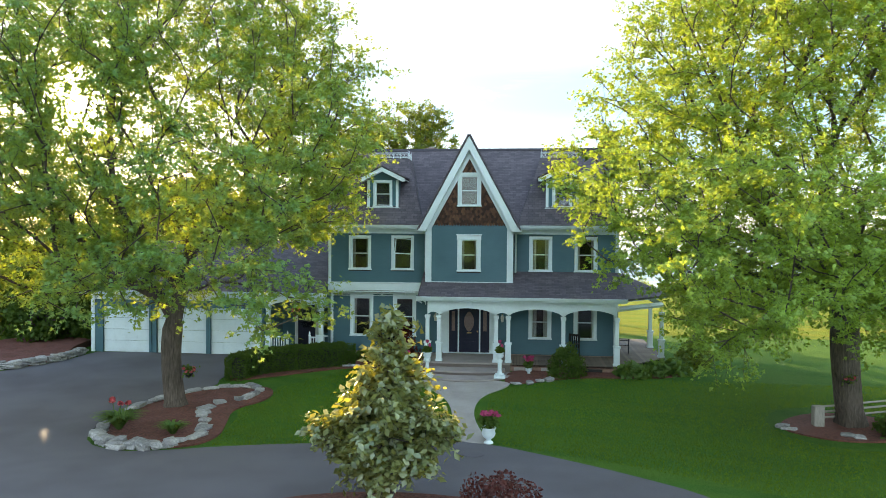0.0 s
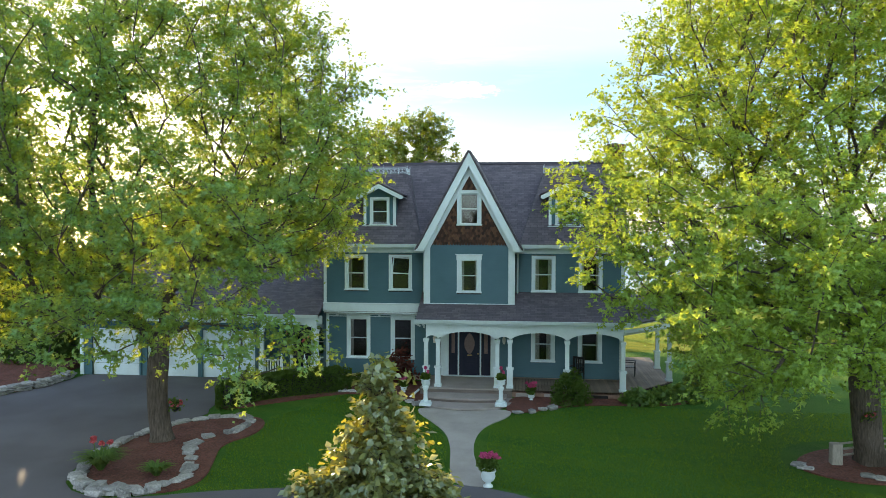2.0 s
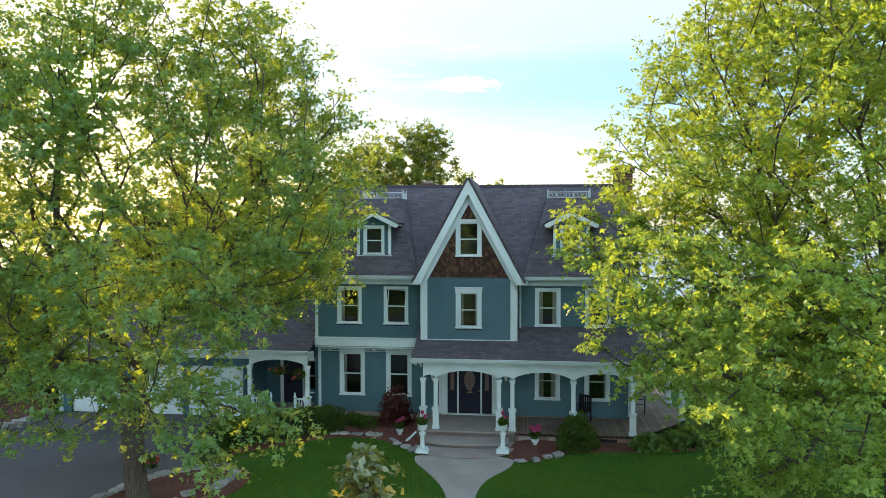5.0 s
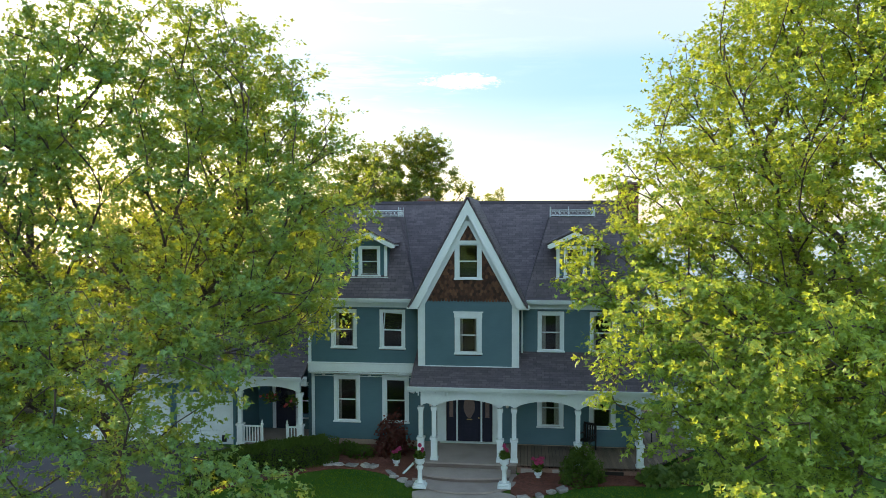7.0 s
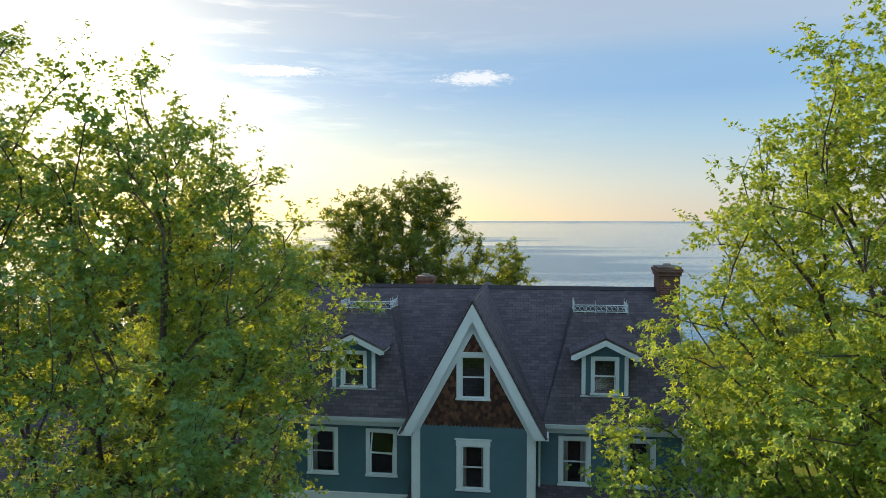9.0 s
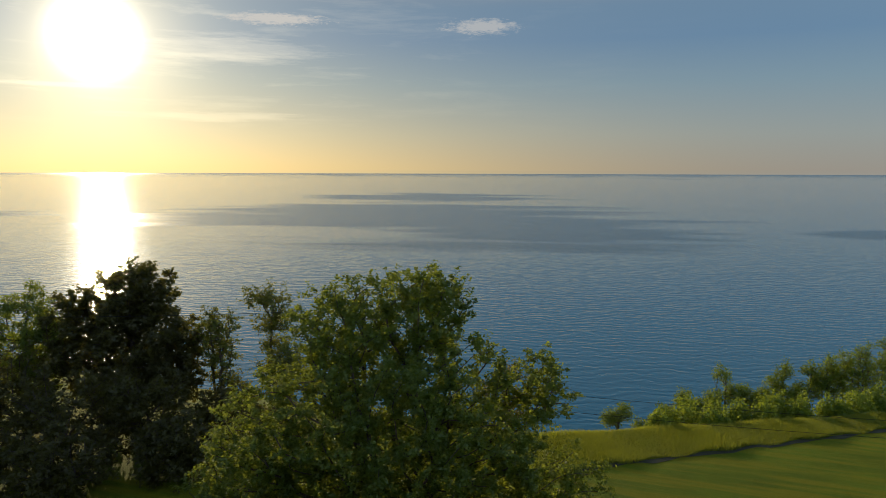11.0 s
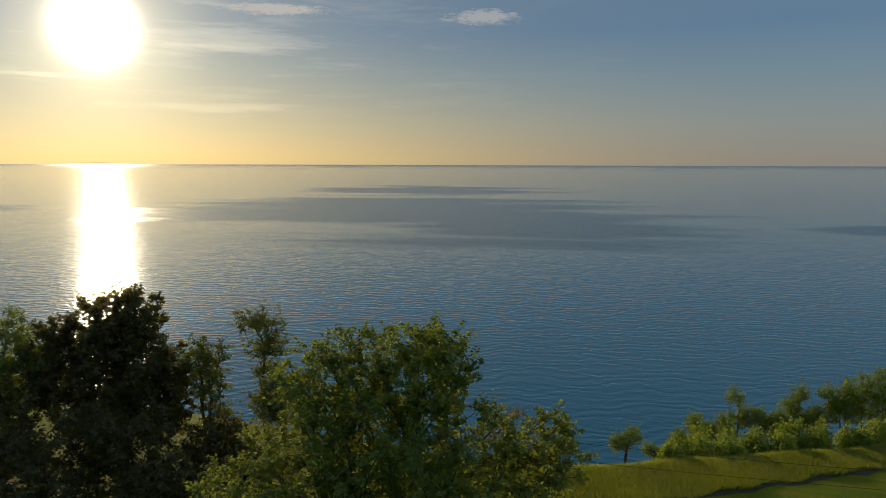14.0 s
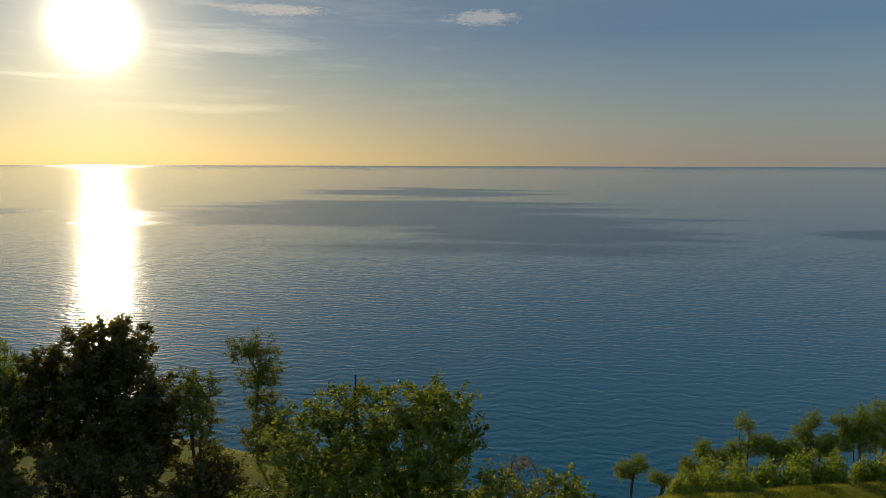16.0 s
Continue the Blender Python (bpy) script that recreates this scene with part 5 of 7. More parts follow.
# roof blocks with a railed deck and a window dormer
def roof_block(cx):
    F0, F1 = (34.93, 7.06), (37.22, 10.30)      # foot and head of the steep front slope, as y, z
    back = EAVE_Y + (F1[1] - EAVE_Z) / SLOPE
    hw, hb = 0.97, 2.02
    bm = bmesh.new()
    v = {k: bm.verts.new(p) for k, p in {"a": (cx - hb, *F0), "b": (cx + hb, *F0), "c": (cx + hw, *F1), "d": (cx - hw, *F1),
                                          "e": (cx + hw, back + 0.05, F1[1]), "f": (cx - hw, back + 0.05, F1[1])}.items()}
    for k in ("abcd", "dcef", "bec", "afd"):
        bm.faces.new([v[q] for q in (k if k != "afd" else "adf")])
    bmesh.ops.recalc_face_normals(bm, faces=bm.faces)
    if next(f for f in bm.faces if len(f.verts) == 4).normal.z < 0:
        bmesh.ops.reverse_faces(bm, faces=bm.faces)
    bmesh.ops.solidify(bm, geom=bm.faces[:], thickness=0.05)
    rb = part("roof_block", slope_uv(bm), ROOF, house, "steep shingled roof block under a railed deck")
    part("deck", boxes((cx - hw + 0.05, cx + hw - 0.05, F1[0] + 0.08, back - 0.05, F1[1] + 0.004, F1[1] + 0.03)), DECK_FELT, rb, "dark felt roof deck")
    # valley strips
    bm = bmesh.new()
    for s in (-1, 1):
        rod(bm, (cx + s * hb, F0[0], F0[1] + 0.0), (cx + s * hw, back, F1[1]), 0.035, sides=5)
    part("valley_strip", bm, surface("dark_flashing", (0.03, 0.03, 0.034), (0.05, 0.05, 0.055), 2, 15, 0.6, 0.1), rb)
    # railing
    rail = thing("roof_railing", "low white ornamental iron railing on the roof deck", "railing", "roof railings", at=(cx, F1[0] + 0.06, F1[1]))
    D, W = 1.25, 0.93
    corners = [(-W, D), (-W, 0), (W, 0), (W, D)]
    for (xa, ya), (xb, yb) in zip(corners, corners[1:]):
        bm = bmesh.new()
        for z in (0.05, 0.29):
            rod(bm, (xa, ya, z), (xb, yb, z), 0.016, sides=4)
        part("rail", bm, WHITE, rail)
        n = 5 if ya == yb else 3
        for k in range(n + 1):
            q = Vector((xa, ya, 0)).lerp(Vector((xb, yb, 0)), k / n)
            part("post", rod(bmesh.new(), q, q + Vector((0, 0, 0.44 if k in (0, n, n // 2) else 0.30)), 0.016, 0.008, 5), WHITE, rail)
        bm = bmesh.new()
        for k in range(n):
            for half in (0.3, 0.7):
                q = Vector((xa, ya, 0.17)).lerp(Vector((xb, yb, 0.17)), (k + half) / n)
                ring = [q + (Vector((xb - xa, yb - ya, 0)).normalized() * math.cos(t) + Vector((0, 0, 1)) * math.sin(t)) * 0.075 for t in np.linspace(0, 5.4, 9)]
                for p1, p2 in zip(ring, ring[1:]):
                    rod(bm, p1, p2, 0.011, sides=3)
        tagged(part("scrollwork", bm, WHITE, rail), kind="stuff")
    # dormer
    DY, DW = 35.50, 0.74
    dh = (cx - 0.46, cx + 0.46, 7.82, 9.10)
    bm = wall_bm(cx - DW, cx + DW, DY, DY + 0.08, 7.80, 9.12, [shrink(dh, 0.05)])
    prism(bm, [(cx - DW, 9.12), (cx + DW, 9.12), (cx, 9.54)], "y", DY, DY + 0.08)
    dorm = part("dormer", bm, SIDING, house, "small blue dormer with a gabled hood")
    for x in (cx - DW, cx + DW - 0.06):
        part("cheek", boxes((x, x + 0.06, DY + 0.08, 36.9, 7.6, 9.12)), SIDING, dorm)
    part("trim", boxes((cx - DW - 0.02, cx - DW + 0.11, DY - 0.03, DY, 7.8, 9.1), (cx + DW - 0.11, cx + DW + 0.02, DY - 0.03, DY, 7.8, 9.1),
                       (cx - DW - 0.06, cx + DW + 0.06, DY - 0.07, DY + 0.02, 7.68, 7.80)), WHITE, dorm)
    for s in (-1, 1):
        bm = bmesh.new()
        c = [(cx, 35.16, 9.74), (cx + s * 1.14, 35.16, 9.18), (cx + s * 1.14, 36.5, 9.18), (cx, 36.9, 9.74)]
        slab(bm, c if s < 0 else c[::-1], 0.05)
        bmesh.ops.recalc_face_normals(bm, faces=bm.faces)
        part("hood_roof", slope_uv(bm), ROOF, dorm)
        o = [(cx, 9.70), (cx + s * 1.12, 9.15), (cx + s * 1.12, 9.03), (cx + s * 0.98, 9.01), (cx, 9.50)]
        part("hood_rake", prism(bmesh.new(), o if s < 0 else o[::-1], "y", 35.18, 35.24), WHITE, dorm)
        part("hood_soffit", prism(bmesh.new(), [(cx, 9.64), (cx + s * 1.1, 9.11), (cx + s * 1.1, 9.08), (cx, 9.58)][::-s], "y", 35.24, 36.4), WHITE, dorm)
    window(*dh[:2], *dh[2:], DY - 0.01, casing=0.10, curtain=0.0, tilt=-13 if cx > 0 else 0)
    return rail


roof_block(-4.24)
roof_block(4.26)


def brick_stack(name, x0, x1, y0, y1, z0, z1, label):
    m, nt, out = graph(name + "_brickwork")
    b = nt.nodes.new("ShaderNodeBsdfPrincipled")
    br = nt.nodes.new("ShaderNodeTexBrick")
    for key, v in (("Color1", (0.115, 0.042, 0.032, 1)), ("Color2", (0.18, 0.068, 0.048, 1)), ("Mortar", (0.2, 0.15, 0.13, 1)), ("Scale", 1.0), ("Mortar Size", 0.008), ("Brick Width", 0.22), ("Row Height", 0.075)):
        br.inputs[key].default_value = v
    nt.links.new(nt.nodes.new("ShaderNodeUVMap").outputs[0], br.inputs["Vector"])
    soot = grain(nt, 2.2, 4)
    nt.links.new(mixed(nt, ramp(nt, soot, [(0.4, (0, 0, 0)), (0.75, (0.8, 0.8, 0.8))]), br.outputs["Color"], (0.05, 0.035, 0.03)), b.inputs["Base Color"])
    b.inputs["Roughness"].default_value = 0.9
    nt.links.new(b.outputs[0], out.inputs["Surface"])
    root = thing(name, label, "chimney")
    part("shaft", slope_uv(boxes((x0, x1, y0, y1, z0, z1 - 0.34), bevel=0.012)), m, root)
    part("corbel", slope_uv(boxes((x0 - 0.05, x1 + 0.05, y0 - 0.05, y1 + 0.05, z1 - 0.34, z1 - 0.2), (x0 - 0.1, x1 + 0.1, y0 - 0.1, y1 + 0.1, z1 - 0.2, z1 - 0.06), bevel=0.01)), m, root)
    part("cap", boxes((x0 - 0.04, x1 + 0.04, y0 - 0.04, y1 + 0.04, z1 - 0.06, z1 + 0.01), bevel=0.015), m, root)
    cx, cy = (x0 + x1) / 2, (y0 + y1) / 2
    part("flue", lathe(bmesh.new(), [(0.16, 0), (0.16, 0.1), (0.13, 0.1), (0.13, 0.01)], (cx, cy, z1)), MORTAR, root)
    return root


brick_stack("chimney", 6.48, 7.26, 39.0, 40.1, 0.5, 11.85, "tall dark red brick chimney with a corbelled top")
brick_stack("chimney", -2.92, -2.32, 41.0, 41.6, 9.0, 11.25, "short red brick chimney behind the ridge")

# ---------- front porch ----------
part("porch_floor_frame", prism(bmesh.new(), [(-2.05, 33.22), (6.85, 33.22), (9.1, 35.95), (9.1, 42), (6.88, 42), (6.88, Y1 - 0.035), (-2.05, Y1 - 0.035)], "z", 0.72, 0.79), DARK_ROOM, house)
EY, EZ, PT = 33.10, 3.76, 4.82
bm = bmesh.new()
slab(bm, [(-2.2, EY, EZ), (6.95, EY, EZ), (6.85, Y2, PT), (-2.2, Y2, PT)], 0.1)
slab(bm, [(6.95, EY, EZ), (9.35, 36.0, EZ), (6.85, Y2, PT)], 0.1)
slab(bm, [(9.35, 36.0, EZ), (9.35, 42.2, EZ), (6.85, 42.2, PT), (6.85, Y2, PT)], 0.1)
porch_roof = part("porch_roof", slope_uv(bm), ROOF, house, "low-sloped shingled porch roof")
part("gutter", gutter_bm(-2.25, 6.98, EY - 0.1, EZ + 0.0), WHITE, house)
part("porch_fascia", boxes((-2.2, 6.95, EY + 0.03, EY + 0.07, EZ - 0.2, EZ - 0.02)), WHITE, house)
PY = 33.42


def arch_beam(x0, x1, y, spring, crown, top, depth=0.16):
    """A beam over an opening with a shallow arch cut into its underside."""
    n = 12
    under = [(x0 + (x1 - x0) * k / n, spring + (crown - spring) * math.sin(math.pi * k / n) ** 0.6) for k in range(n + 1)]
    bm = bmesh.new()
    for (xa, za), (xb, zb) in zip(under, under[1:]):
        prism(bm, [(xa, za), (xb, zb), (xb, top), (xa, top)], "y", y - depth / 2, y + depth / 2)
    bmesh.ops.remove_doubles(bm, verts=bm.verts, dist=1e-4)
    return bm


def column(x, y, z0, z1, w=0.17):
    """A square porch post on a panelled pedestal, with cap and base mouldings."""
    c = new("porch_post")
    c.parent = house
    c.location = (x, y, z0)
    H, b = z1 - z0, w * 0.72
    part("pedestal", boxes((-b, b, -b, b, 0, 0.86), (-b - 0.03, b + 0.03, -b - 0.03, b + 0.03, 0, 0.10), (-b - 0.035, b + 0.035, -b - 0.035, b + 0.035, 0.80, 0.88), bevel=0.008), WHITE, c)
    part("shaft", boxes((-w / 2, w / 2, -w / 2, w / 2, 0.88, H), bevel=0.015), WHITE, c)
    part("capital", boxes((-w * 0.7, w * 0.7, -w * 0.7, w * 0.7, H - 0.10, H), (-w * 0.6, w * 0.6, -w * 0.6, w * 0.6, H - 0.16, H - 0.10), bevel=0.008), WHITE, c)
    return c


posts = [-1.78, -1.26, 1.30, 1.84, 4.26, 6.58]
for x in posts:
    column(x, PY, FLOOR if -2 < x < 2 else 0.8, 2.92)
column(8.95, 35.95, 0.8, 2.95)
column(8.95, 39.0, 0.8, 2.95)
for a, b in zip(posts, posts[1:]):
    part("arch_beam", arch_beam(a, b, PY, 2.92, 3.24 if b - a > 1 else 3.06, 3.62), WHITE, house)
part("arch_beam", arch_beam(8.95, 8.951, 35.95, 2.95, 2.96, 3.6), WHITE, house)
bm = bmesh.new()
rod(bm, (6.58, PY, 3.3), (8.95, 35.95, 3.3), 0.12, sides=4)
rod(bm, (8.95, 35.95, 3.3), (8.95, 42.0, 3.3), 0.12, sides=4)
part("side_beam", bm, WHITE, house)
part("porch_ceiling", boxes((-2.15, 6.85, PY - 0.2, Y1 - 0.04, 3.62, 3.66)), WHITE, house)
part("porch_ceiling", prism(bmesh.new(), [(6.86, 33.3), (9.2, 36.0), (9.2, 42), (6.88, 42)], "z", 3.62, 3.66), WHITE, house)
for k in range(13):
    x = -1.9 + k * 0.7
    part("bracket", boxes((x - 0.035, x + 0.035, EY + 0.07, PY - 0.08, 3.50, 3.60), bevel=0.01), WHITE, house)
# door with sidelights
door = new("front_door")
door.parent = house
door.location = (0, Y1, FLOOR)
part("frame", boxes((-1.42, -1.04, -0.05, 0.1, 0, 2.42), (0.90, 1.28, -0.05, 0.1, 0, 2.42), (-1.04, 0.90, -0.05, 0.1, 2.22, 2.42), (-0.62, -0.55, -0.04, 0.1, 0.02, 2.22), (0.40, 0.47, -0.04, 0.1, 0.02, 2.22), bevel=0.01), WHITE, door)
part("leaf", boxes((-0.55, 0.40, 0.02, 0.07, 0.02, 2.22), (-0.42, 0.27, 0.005, 0.02, 0.12, 0.55), (-0.42, 0.27, 0.005, 0.02, 0.68, 0.86), bevel=0.01), DOOR_PAINT, door, "navy panelled front door")
bm = bmesh.new()
prism(bm, [(-0.075 + 0.24 * math.cos(t) * (1 if abs(math.sin(t)) < 0.7 else 0.85), 1.5 + 0.48 * math.sin(t)) for t in np.linspace(0, 2 * math.pi, 17)[:-1]], "y", 0.0, 0.018)
part("oval_pane", bm, ETCHED, door, "etched oval glass")
part("handle", boxes((-0.18, 0.05, -0.02, 0.01, 0.94, 0.99), bevel=0.012), BRASS, door, "brass handle plate")
part("knob", lathe(bmesh.new(), [(0.005, 0), (0.03, 0.02), (0.035, 0.05), (0.02, 0.075)], (0.33, -0.03, 1.0), 10), BRASS, door)
for a, b in ((-1.04, -0.62), (0.47, 0.90)):
    sl = part("sidelight", boxes((a, b, 0.02, 0.06, 0.02, 2.22), (a + 0.1, b - 0.1, 0.005, 0.02, 0.15, 0.75), bevel=0.008), DOOR_PAINT, door, "navy sidelight panel")
    part("pane", boxes((a + 0.13, b - 0.13, 0.0, 0.018, 1.05, 2.0)), ETCHED, sl)
part("threshold", boxes((-1.3, 1.2, -0.18, 0.1, -0.02, 0.03), bevel=0.01), WHITE, door)
# porch deck boards
DECK_MESH = {}


def plank(x, y0, y1, z, w=0.135):
    key = (round(y1 - y0, 2), w)
    if key not in DECK_MESH:
        me = bpy.data.meshes.new("plank")
        b2 = boxes((0, w - 0.01, 0, y1 - y0, -0.03, 0))
        b2.to_mesh(me)
        b2.free()
        me.materials.append(DECK)
        DECK_MESH[key] = me
    ob = new("plank", DECK_MESH[key])
    ob.parent, ob.location = house, (x, y0, z)


x = 1.95
while x < 9.0:
    plank(x, 33.2 if x < 6.75 else 33.2 + (x - 6.75) * 1.17, Y1 - 0.04 if x < 6.75 else 42.0, 0.82)
    x += 0.14
part("porch_skirt", boxes((1.95, 6.8, 33.22, 33.26, 0.1, 0.78)), surface("skirt_brick", (0.22, 0.13, 0.10), (0.34, 0.22, 0.17), 0.8, 12, 0.9, 0.4), house, "mottled brick porch base")
for k, x in enumerate((2.1, 3.3, 5.2)):
    part("vent", boxes((x, x + 0.75, 33.18, 33.225, 0.5, 0.68), bevel=0.006), IRON if k == 2 else CONCRETE, house)


RISER = surface("dark_riser_stone", (0.13, 0.105, 0.10), (0.20, 0.165, 0.15), 0.9, 18, 0.9, 0.3, 0.006, 0.4)


def bowed(cx, rx, y0, y1, n=22):
    return [(cx - rx, y1)] + [(cx - rx * math.cos(math.pi * k / n), y1 - 0.55 - (y1 - y0 - 0.55) * math.sin(math.pi * k / n) ** 0.8) for k in range(n + 1)] + [(cx + rx, y1)]


def stepped(cx, rx, y0, y1, z0, z1):
    """A stone step with a bowed front: a tread slab overhanging its riser."""
    bm = prism(bmesh.new(), bowed(cx, rx, y0, y1), "z", z1 - 0.06, z1)
    bmesh.ops.bevel(bm, geom=[e for e in bm.edges if all(v.co.z > z1 - 0.01 for v in e.verts)], offset=0.015, segments=2, affect="EDGES")
    part("tread", bm, STEP, steps_thing)
    part("riser", prism(bmesh.new(), bowed(cx, rx - 0.04, y0 + 0.045, y1), "z", z0, z1 - 0.06), RISER, steps_thing, "darker stone riser")


steps_thing = thing("front_steps", "curved pale stone steps up to the front door", "steps")
part("landing", boxes((-2.0, 1.95, 33.06, Y1 - 0.04, FLOOR - 0.06, FLOOR), bevel=0.015), STEP, steps_thing)
part("riser", boxes((-1.98, 1.93, 33.11, Y1 - 0.05, 0.2, FLOOR - 0.06)), RISER, steps_thing, "darker stone riser")
stepped(0.0, 1.72, 31.95, 33.1, 0.2, 0.66)
stepped(0.0, 1.98, 30.95, 33.1, 0.15, 0.50)

# ---------- garage wing ----------
wing = thing("garage_wing", "low blue garage wing with white doors and shingled roof", "garage", at=(0, 0, 0))
GX0, GX1, GY = -18.8, -9.68, 35.1
doors = [(-18.2, -15.8), (-15.42, -12.88), (-12.66, -10.08)]
GF, GT = 0.60, 2.86
part("wall", wall_bm(GX0, GX1, GY, GY + 0.2, 0.4, 3.7, [(a, b, GF, GT) for a, b in doors]), SIDING, wing)
part("wall", boxes((GX0, GX0 + 0.2, GY + 0.2, 43.8, 0.3, 3.7), (GX0, XL - 0.22, 43.8, 44.0, 0.3, 3.7), (GX1 - 0.2, GX1, GY + 0.2, 43.8, 0.3, 3.7)), SIDING, wing)
part("corner_board", boxes((GX0 - 0.03, GX0 + 0.16, GY - 0.04, GY + 0.02, 0.5, 3.5), bevel=0.008), WHITE, wing)
part("frieze_board", boxes((GX0, XL, GY - 0.10, GY - 0.04, 3.22, 3.62)), WHITE, wing)
for a, b in doors:
    d = new("garage_door")
    d.parent, d.location = wing, (a, GY + 0.06, GF)
    W, H = b - a, GT - GF
    for k in range(4):
        z = k * H / 4
        row = boxes((0.0, W, 0, 0.05, z + 0.006, z + H / 4 - 0.006), bevel=0.006)
        for q in range(4):
            box(row, 0.1 + q * (W - 0.1) / 4, (q + 1) * (W - 0.1) / 4 , -0.018, 0.0, z + 0.1, z + H / 4 - 0.1, bevel=0.008)
        part("panel", row, WHITE, d)
    part("frame", boxes((-0.1, 0.0, -0.12, 0.02, 0, H + 0.1), (W, W + 0.1, -0.12, 0.02, 0, H + 0.1), (0.0, W, -0.12, 0.02, H, H + 0.1)), SIDING, d, "blue-painted door surround")
part("pet_door", boxes((-10.62, -10.42, GY + 0.0, GY + 0.04, 0.72, 1.0), bevel=0.008), IRON, wing)
bm = bmesh.new()
WE_Y, WE_Z, WR_Y, WR_Z = 34.35, 3.74, 39.4, 6.1
slab(bm, [(GX0 - 0.3, WE_Y, WE_Z), (XL - 0.01, WE_Y, WE_Z), (XL - 0.01, WR_Y, WR_Z), (GX0 - 0.3, WR_Y, WR_Z)], 0.12)
slab(bm, [(XL - 0.21, 44.4, WE_Z), (GX0 - 0.3, 44.4, WE_Z), (GX0 - 0.3, WR_Y, WR_Z), (XL - 0.21, WR_Y, WR_Z)], 0.12)
part("roof", slope_uv(bm), ROOF, wing, "grey-brown asphalt shingle roof")
part("gable_wall", prism(bmesh.new(), [(34.8, 3.6), (44.0, 3.6), (39.4, 5.95)], "x", GX0, GX0 + 0.18), SIDING, wing)
part("gutter", gutter_bm(GX0 - 0.3, XL - 0.02, WE_Y - 0.1, WE_Z - 0.01), WHITE, wing)
part("fascia", boxes((GX0 - 0.3, XL - 0.02, WE_Y + 0.03, WE_Y + 0.06, WE_Z - 0.22, WE_Z - 0.02)), WHITE, wing)
part("soffit", boxes((GX0 - 0.3, XL - 0.02, WE_Y + 0.06, GY - 0.04, WE_Z - 0.2, WE_Z - 0.16)), WHITE, wing)
# small side porch between garage and house
SY = 34.55
part("porch_slab", boxes((GX1, XL - 0.02, SY - 0.1, 37.0, 0.2, 0.84), bevel=0.02), STEP, wing)
part("porch_wall", wall_bm(GX1, XL - 0.02, 37.0, 37.2, 0.8, 3.7, [(-8.9, -7.95, 0.84, 2.9), (-7.75, -7.1, 1.5, 2.8)]), SIDING, wing)
side_door = new("side_door")
side_door.parent, side_door.location = wing, (-8.42, 37.05, 0.84)
part("frame", boxes((-0.6, -0.47, -0.1, 0.04, 0, 2.18), (0.47, 0.6, -0.1, 0.04, 0, 2.18), (-0.47, 0.47, -0.1, 0.04, 2.06, 2.18)), WHITE, side_door)
part("leaf", boxes((-0.47, 0.47, 0.0, 0.05, 0, 2.06), bevel=0.01), DOOR_PAINT, side_door)
part("pane", boxes((-0.3, 0.3, -0.006, 0.0, 0.9, 1.9)), GLASS, side_door)
window(-7.9, -6.98, 1.3, 2.95, 37.0, parent=wing, curtain=0.0)
for x in (-9.56, -6.98):
    c = column(x, SY, 0.84, 3.05)
    c.parent = wing
part("arch_beam", arch_beam(-9.56, -6.98, SY, 3.02, 3.32, 3.56), WHITE, wing)
for a, b in ((-9.46, -8.62), (-7.55, -7.06)):
    rl = new("porch_railing")
    rl.parent, rl.location = wing, (a, SY, 0.84)
    W = b - a
    part("top_rail", boxes((0, W, -0.035, 0.035, 0.74, 0.80), bevel=0.01), WHITE, rl)
    part("bottom_rail", boxes((0, W, -0.03, 0.03, 0.08, 0.13), bevel=0.008), WHITE, rl)
    n = int(W / 0.12)
    for k in range(n):
        part("baluster", boxes((W * (k + 0.5) / n - 0.02, W * (k + 0.5) / n + 0.02, -0.02, 0.02, 0.13, 0.74)), WHITE, rl)
    xe = W if a < -8 else 0
    part("newel", lathe(bmesh.new(), [(0.05, 0), (0.05, 0.82), (0.065, 0.84), (0.065, 0.88), (0.03, 0.9), (0.045, 0.96), (0.01, 1.06)], (xe, 0, 0), 8), WHITE, rl)

# ---------- trees ----------
grow("maple_tree", "large maple with thick grey trunk in a mulch bed", (-10.25, 26.5, 0.08), (-10.1, 26.6, 4.4),
     [((-10.5, 26.2, 10.0), (7.9, 8.4, 6.0), 7.6), ((-3.9, 18.9, 5.0), (1.3, 1.6, 0.8), 0.22), ((-5.6, 19.0, 7.2), (2.2, 2.0, 1.8), 0.6), ((-3.4, 22.0, 9.2), (1.2, 1.8, 1.6), 0.35),
      ((-5.3, 27.3, 13.1), (2.0, 2.3, 1.7), 0.55), ((-8.0, 25.0, 15.2), (2.9, 2.6, 1.7), 0.9), ((-13.0, 26.0, 14.1), (3.2, 3.4, 1.9), 0.8), ((-6.9, 27.6, 14.5), (2.2, 2.3, 1.6), 0.65), ((-8.6, 20.0, 5.2), (2.2, 1.8, 1.1), 0.40), ((-14.6, 24.4, 5.8), (3.6, 3.8, 1.8), 0.8), ((-17.4, 25.0, 8.6), (2.6, 3.4, 3.0), 0.6)],
     820, 12, 20, 0.124, MAPLE, 0.36, 1.0, 11, floor_z=6.4, gap=0.92, core=0.5, layer=0.65, fork=0.6)
